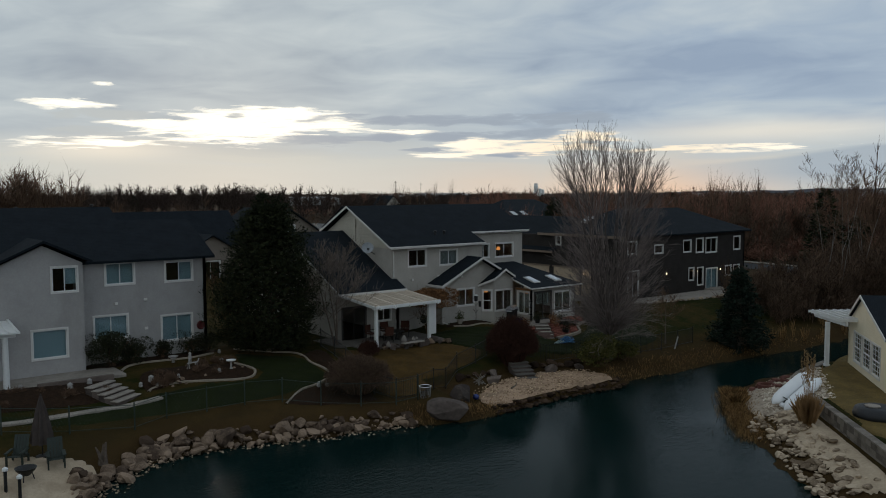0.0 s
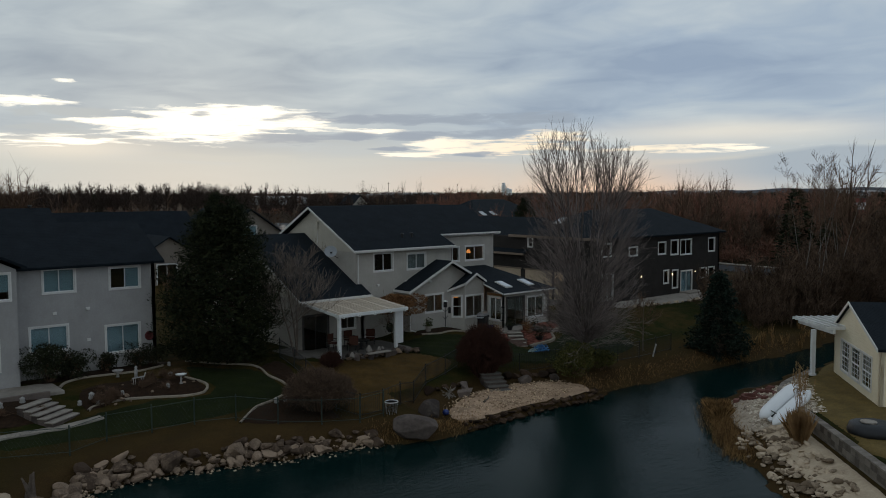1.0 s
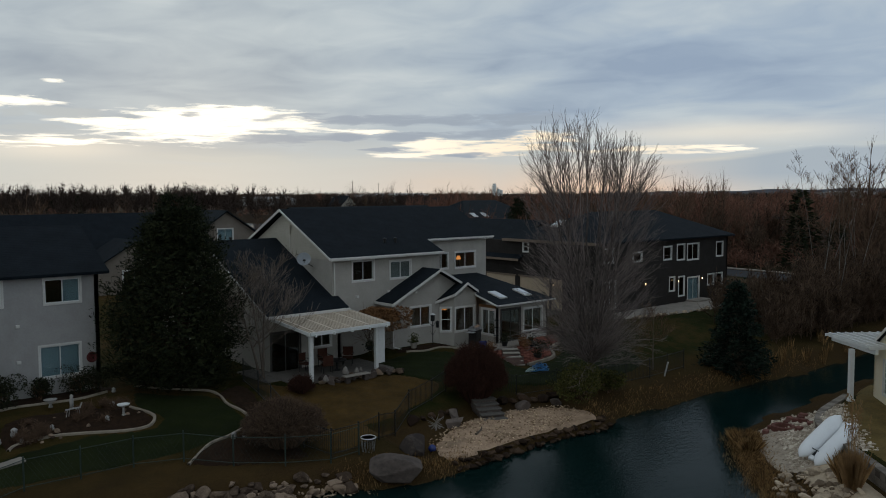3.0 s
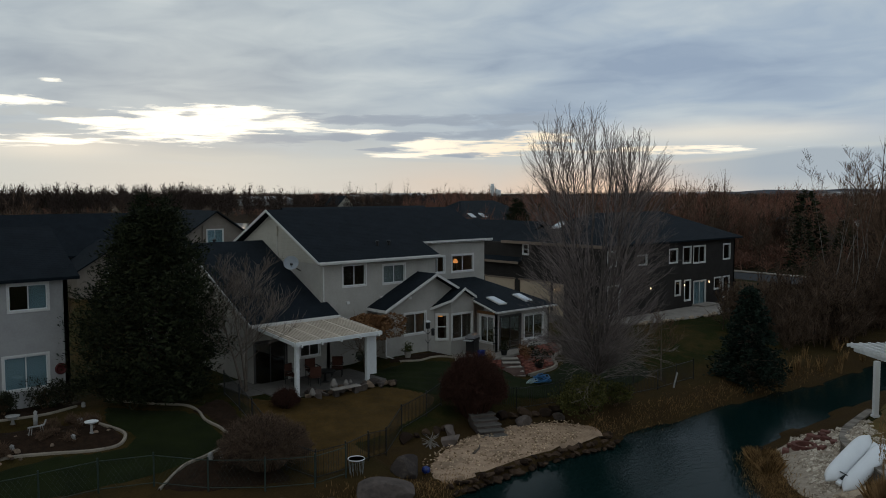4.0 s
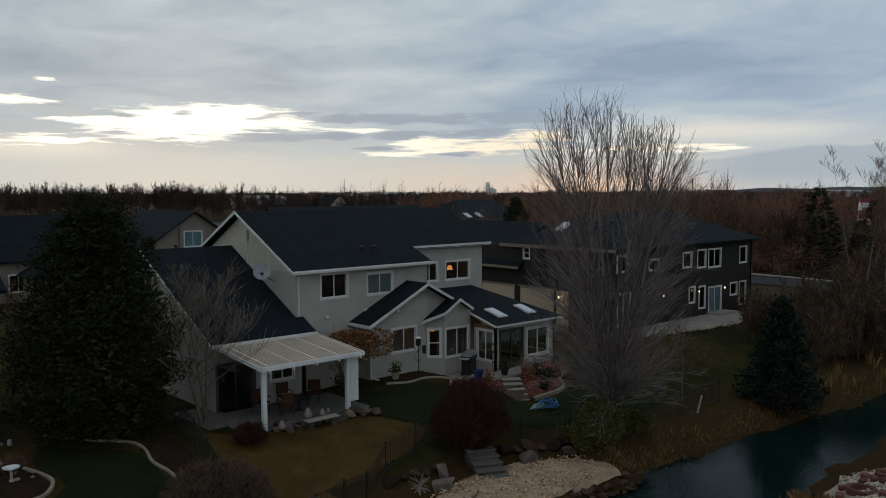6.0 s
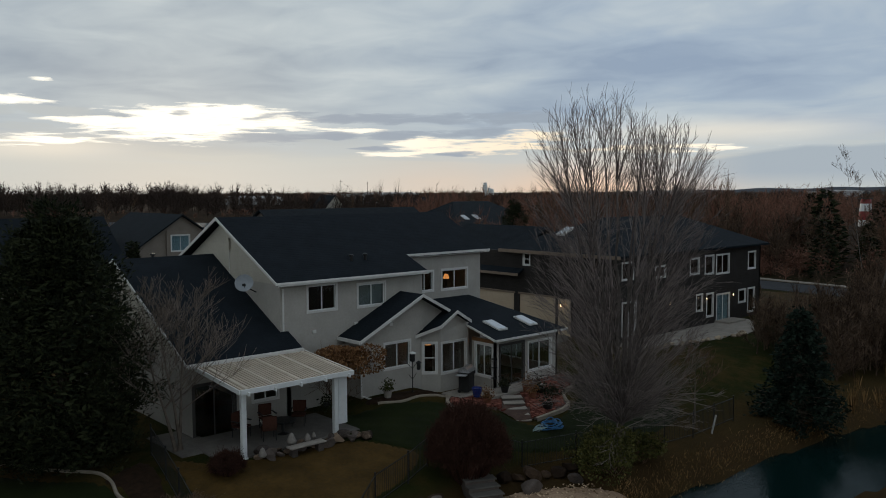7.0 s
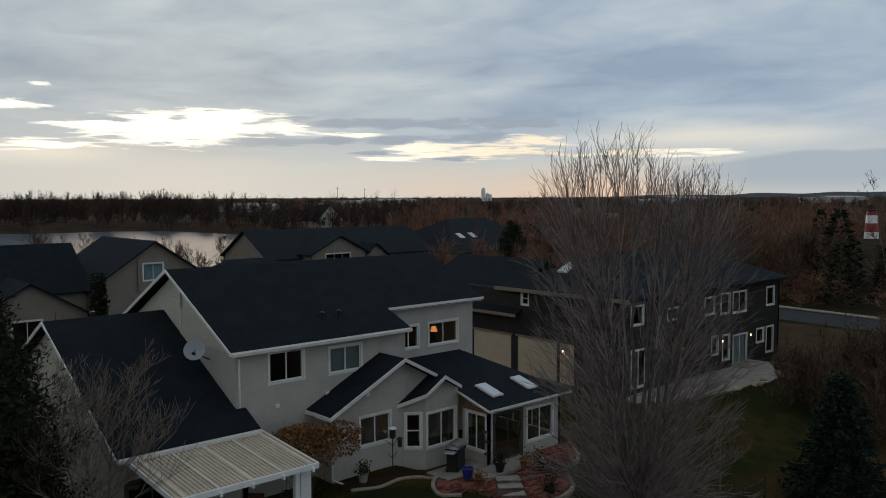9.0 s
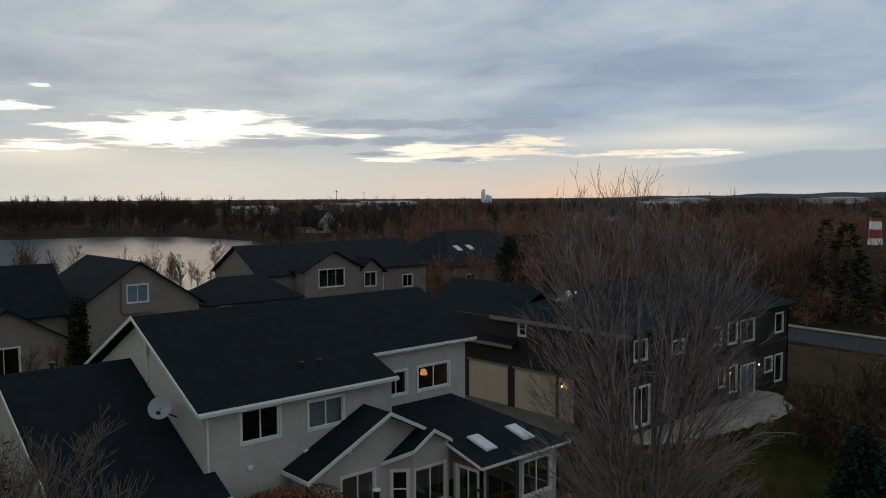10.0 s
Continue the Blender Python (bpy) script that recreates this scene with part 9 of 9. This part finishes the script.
# ---- fittings on the houses ----
def build_fittings():
    d = thing("satellite_dish", (28.82, 47.75, 6.55), "grey satellite dish on the gable wall", "satellite dish")
    bm = bmesh.new()
    lathe(bm, [(0.02, -0.1), (0.2, -0.07), (0.36, 0.0), (0.40, 0.05), (0.37, 0.03), (0.2, -0.04), (0.02, -0.07)], 20)
    bmesh.ops.transform(bm, matrix=pose(-0.25, -0.1, 0.45, 62, 0, -35), verts=bm.verts)
    part("dish", bm, M_DISH, d, smooth=True)
    part("mast", tube(bmesh.new(), (0.38, 0, 0), (-0.15, 0, 0.3), 0.025, 0.025, 6), M_BLACK, d)
    part("mast", tube(bmesh.new(), (-0.15, 0, 0.3), (-0.22, -0.05, 0.45), 0.03, 0.03, 6), M_BLACK, d)
    part("feed_arm", tube(bmesh.new(), (-0.22, -0.1, 0.22), (-0.5, -0.55, 0.42), 0.015, 0.015, 5), M_BLACK, d)
    part("receiver", bm_box(-0.56, -0.46, -0.62, -0.5, 0.38, 0.48), M_BLACK, d)

    def vents(spots):
        for x, y, z in spots:
            v = thing("roof_vent", (x, y, z), "small dark roof vent", "roof vent", "roof vents")
            part("stack", tube(bmesh.new(), (0, 0, -0.1), (0, 0, 0.22), 0.07, 0.07, 8, True), M_BLACK, v)
            part("cap", lathe(bmesh.new(), [(0.12, 0.2), (0.12, 0.26), (0.04, 0.3)], 8), M_BLACK, v)

    vents([(31.5, 51.4, 9.3), (33.4, 51.2, 9.4), (35.2, 51.3, 9.35), (37.0, 51.1, 9.45), (39.2, 51.3, 9.35), (40.8, 51.2, 9.4), (33.6, 46.75, 7.74), (34.4, 46.75, 7.74), (26.6, 52.5, 7.85), (4.5, 53.0, 9.75), (12.5, 52.8, 9.8), (8.5, 53, 9.7)])
    # gutters and downpipes
    for ob, label, pts, r in (("downpipe", "white downpipe with a foot bend at the front room", [(32.5, 44.58, 4.35), (32.5, 44.58, 1.95), (32.8, 44.1, 1.8)], 0.04),
                              ("downpipe", "white downpipe at the corner of the pale house", [(29.36, 45.78, 6.85), (29.36, 45.78, 5.05)], 0.04)):
        t = thing(ob, pts[-1], label, "downpipe", "downpipes", placed=True)
        for a, b in zip(pts, pts[1:]):
            part("pipe", tube(bmesh.new(), a, b, r, r, 6, True), M_TRIM, t)
    g = thing("gutter", (33.2, 45.55, 6.8), "white roof gutter of the pale house", "gutter", placed=True)
    part("channel", prism(bmesh.new(), [(28.92, 45.455, 7.10), (28.92, 45.375, 7.10), (28.92, 45.395, 6.99), (28.92, 45.455, 6.97)], (8.26, 0, 0)), M_TRIM, g)
    g = thing("gutter", (27.0, 44.42, 4.5), "white roof gutter of the garage wing", "gutter", placed=True)
    part("channel", prism(bmesh.new(), [(24.57, 44.675, 4.44), (24.57, 44.595, 4.44), (24.57, 44.615, 4.33), (24.57, 44.675, 4.31)], (5.03, 0, 0)), M_TRIM, g)
    tagged(link("wall_box", bm_box(29.15, 29.245, 50.1, 50.28, 8.3, 8.85), M_SIDING_PALE), "pale electric box high on the gable", "wall box")
    tagged(link("conduit", tube(bmesh.new(), (29.22, 50.2, 8.3), (29.22, 50.2, 6.9), 0.018, 0.018, 6), M_TRIM), "thin conduit down the gable wall", "conduit")
    # wall lights and small boxes on the grey house
    for x, z in ((12.2, 4.72), (13.8, 4.82), (13.8, 3.2)):
        w = tagged(link("wall_vent", bm_box(-0.09, 0.09, -0.09, 0, -0.07, 0.07, bevel=0.01), M_TRIM), "small white vent cover on stucco", "vent", "wall vents")
        w.matrix_basis = pose(x, 47.75, z)
    for x, y, z in ((30.9, 45.85, 4.85), (33.15, 45.85, 4.95), (34.2, 44.65, 4.95)):
        w = tagged(link("wall_vent", bm_box(-0.09, 0.09, -0.09, 0, -0.07, 0.07, bevel=0.01), M_TRIM), "small white vent cover on stucco", "vent", "wall vents")
        w.matrix_basis = pose(x, y, z)
    # lamps
    def lantern(x, y, z, label, mat, power, r=0.09):
        t = thing("wall_lantern", (x, y, z), label, "wall light", "wall lanterns")
        part("cage", lathe(bmesh.new(), [(r * 0.9, 0.16), (r * 1.2, 0.2), (r * 0.3, 0.3)], 8), M_BLACK, t)
        part("bulb", lathe(bmesh.new(), [(r * 0.5, 0), (r * 0.8, 0.08), (r * 0.5, 0.16)], 10), mat, t)
        part("bracket", bm_box(-0.03, 0.03, 0, 0.12, 0.2, 0.26), M_BLACK, t)
        lamp = new("lantern_light", bpy.data.lights.new("lantern_light", "POINT"))
        lamp.data.energy, lamp.data.color, lamp.data.shadow_soft_size = power, (1.0, 0.66, 0.35), 0.08
        lamp.location = (x, y - 0.25, z + 0.1)

    lantern(52.45, 49.85, 3.4, "small lit lantern beside the garage door", M_LAMP_WHITE, 0.4, 0.04)
    lantern(58.34, 45.45, 3.4, "small lit lantern on the dark siding", M_LAMP_WHITE, 0.4, 0.04)
    lantern(62.95, 45.45, 3.3, "small lit lantern beside the terrace door", M_LAMP_WHITE, 0.4, 0.04)
    lantern(66.6, 45.45, 3.3, "small lit lantern beside the terrace door", M_LAMP_WHITE, 0.4, 0.04)

    def room_lamp(x, y, z, label, power, shade=True):
        t = thing("table_lamp" if shade else "pendant_lamp", (x, y, z), label, "lamp", "lit lamps")
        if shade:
            part("base", lathe(bmesh.new(), [(0.1, -0.45), (0.04, -0.3), (0.03, 0)], 10), M_BLACK, t)
            part("shade", lathe(bmesh.new(), [(0.17, 0.0), (0.10, 0.24)], 16), M_LAMP_WARM, t, "glowing orange lampshade")
        else:
            part("cord", tube(bmesh.new(), (0, 0, 0.2), (0, 0, 0.6), 0.01, 0.01, 5), M_BLACK, t)
            part("shade", lathe(bmesh.new(), [(0.15, 0.0), (0.12, 0.07), (0.04, 0.2)], 16), M_LAMP_WARM, t, "glowing orange glass shade")
        lamp = new("room_light", bpy.data.lights.new("room_light", "POINT"))
        lamp.data.energy, lamp.data.color, lamp.data.shadow_soft_size = power, (1.0, 0.50, 0.20), 0.15
        lamp.location = (x, y + 0.45, z + 0.25)

    room_lamp(40.55, 47.85, 6.3, "table lamp with a glowing orange shade in an upper window", 1.2)
    room_lamp(36.75, 45.0, 3.62, "low glowing pendant lamp in the breakfast bay", 2.5, False)
    room_lamp(39.5, 43.6, 3.45, "glowing pendant lamp in the sun room", 1.5, False)
    st = thing("lamp_stand", (40.55, 47.85, 4.4), "small dark side table under the lamp", "table")
    part("top", bm_box(-0.3, 0.3, -0.2, 0.2, 1.38, 1.43), M_BLACK, st)
    for dx in (-0.26, 0.26):
        part("leg", bm_box(dx - 0.02, dx + 0.02, -0.18, 0.18, 0, 1.38), M_BLACK, st)
    # steps and small things on the dark house's terrace
    ts = thing("terrace_steps", (65.4, 44.9, 1.6), "two pale concrete steps at the terrace door", "steps", placed=True)
    part("tread", bm_box(64.2, 66.6, 44.4, 45.55, 1.4, 1.72, bevel=0.02), M_CONC, ts)
    part("tread", bm_box(64.0, 66.8, 43.9, 44.4, 1.4, 1.6, bevel=0.02), M_CONC, ts)
    rng = random.Random(91)
    for k in range(16):
        x, y = 53.5 + k * 0.55 + rng.gauss(0, 0.15), 43.0 - 0.07 * k + rng.gauss(0, 0.2)
        tagged(rock(ROCKS_PALE, rng, x, y, rng.uniform(0.3, 0.6), None, gz((x, y)) + 0.03, "rock"), "pale landscaping rock below the terrace", "rock", "terrace rocks")


build_fittings()
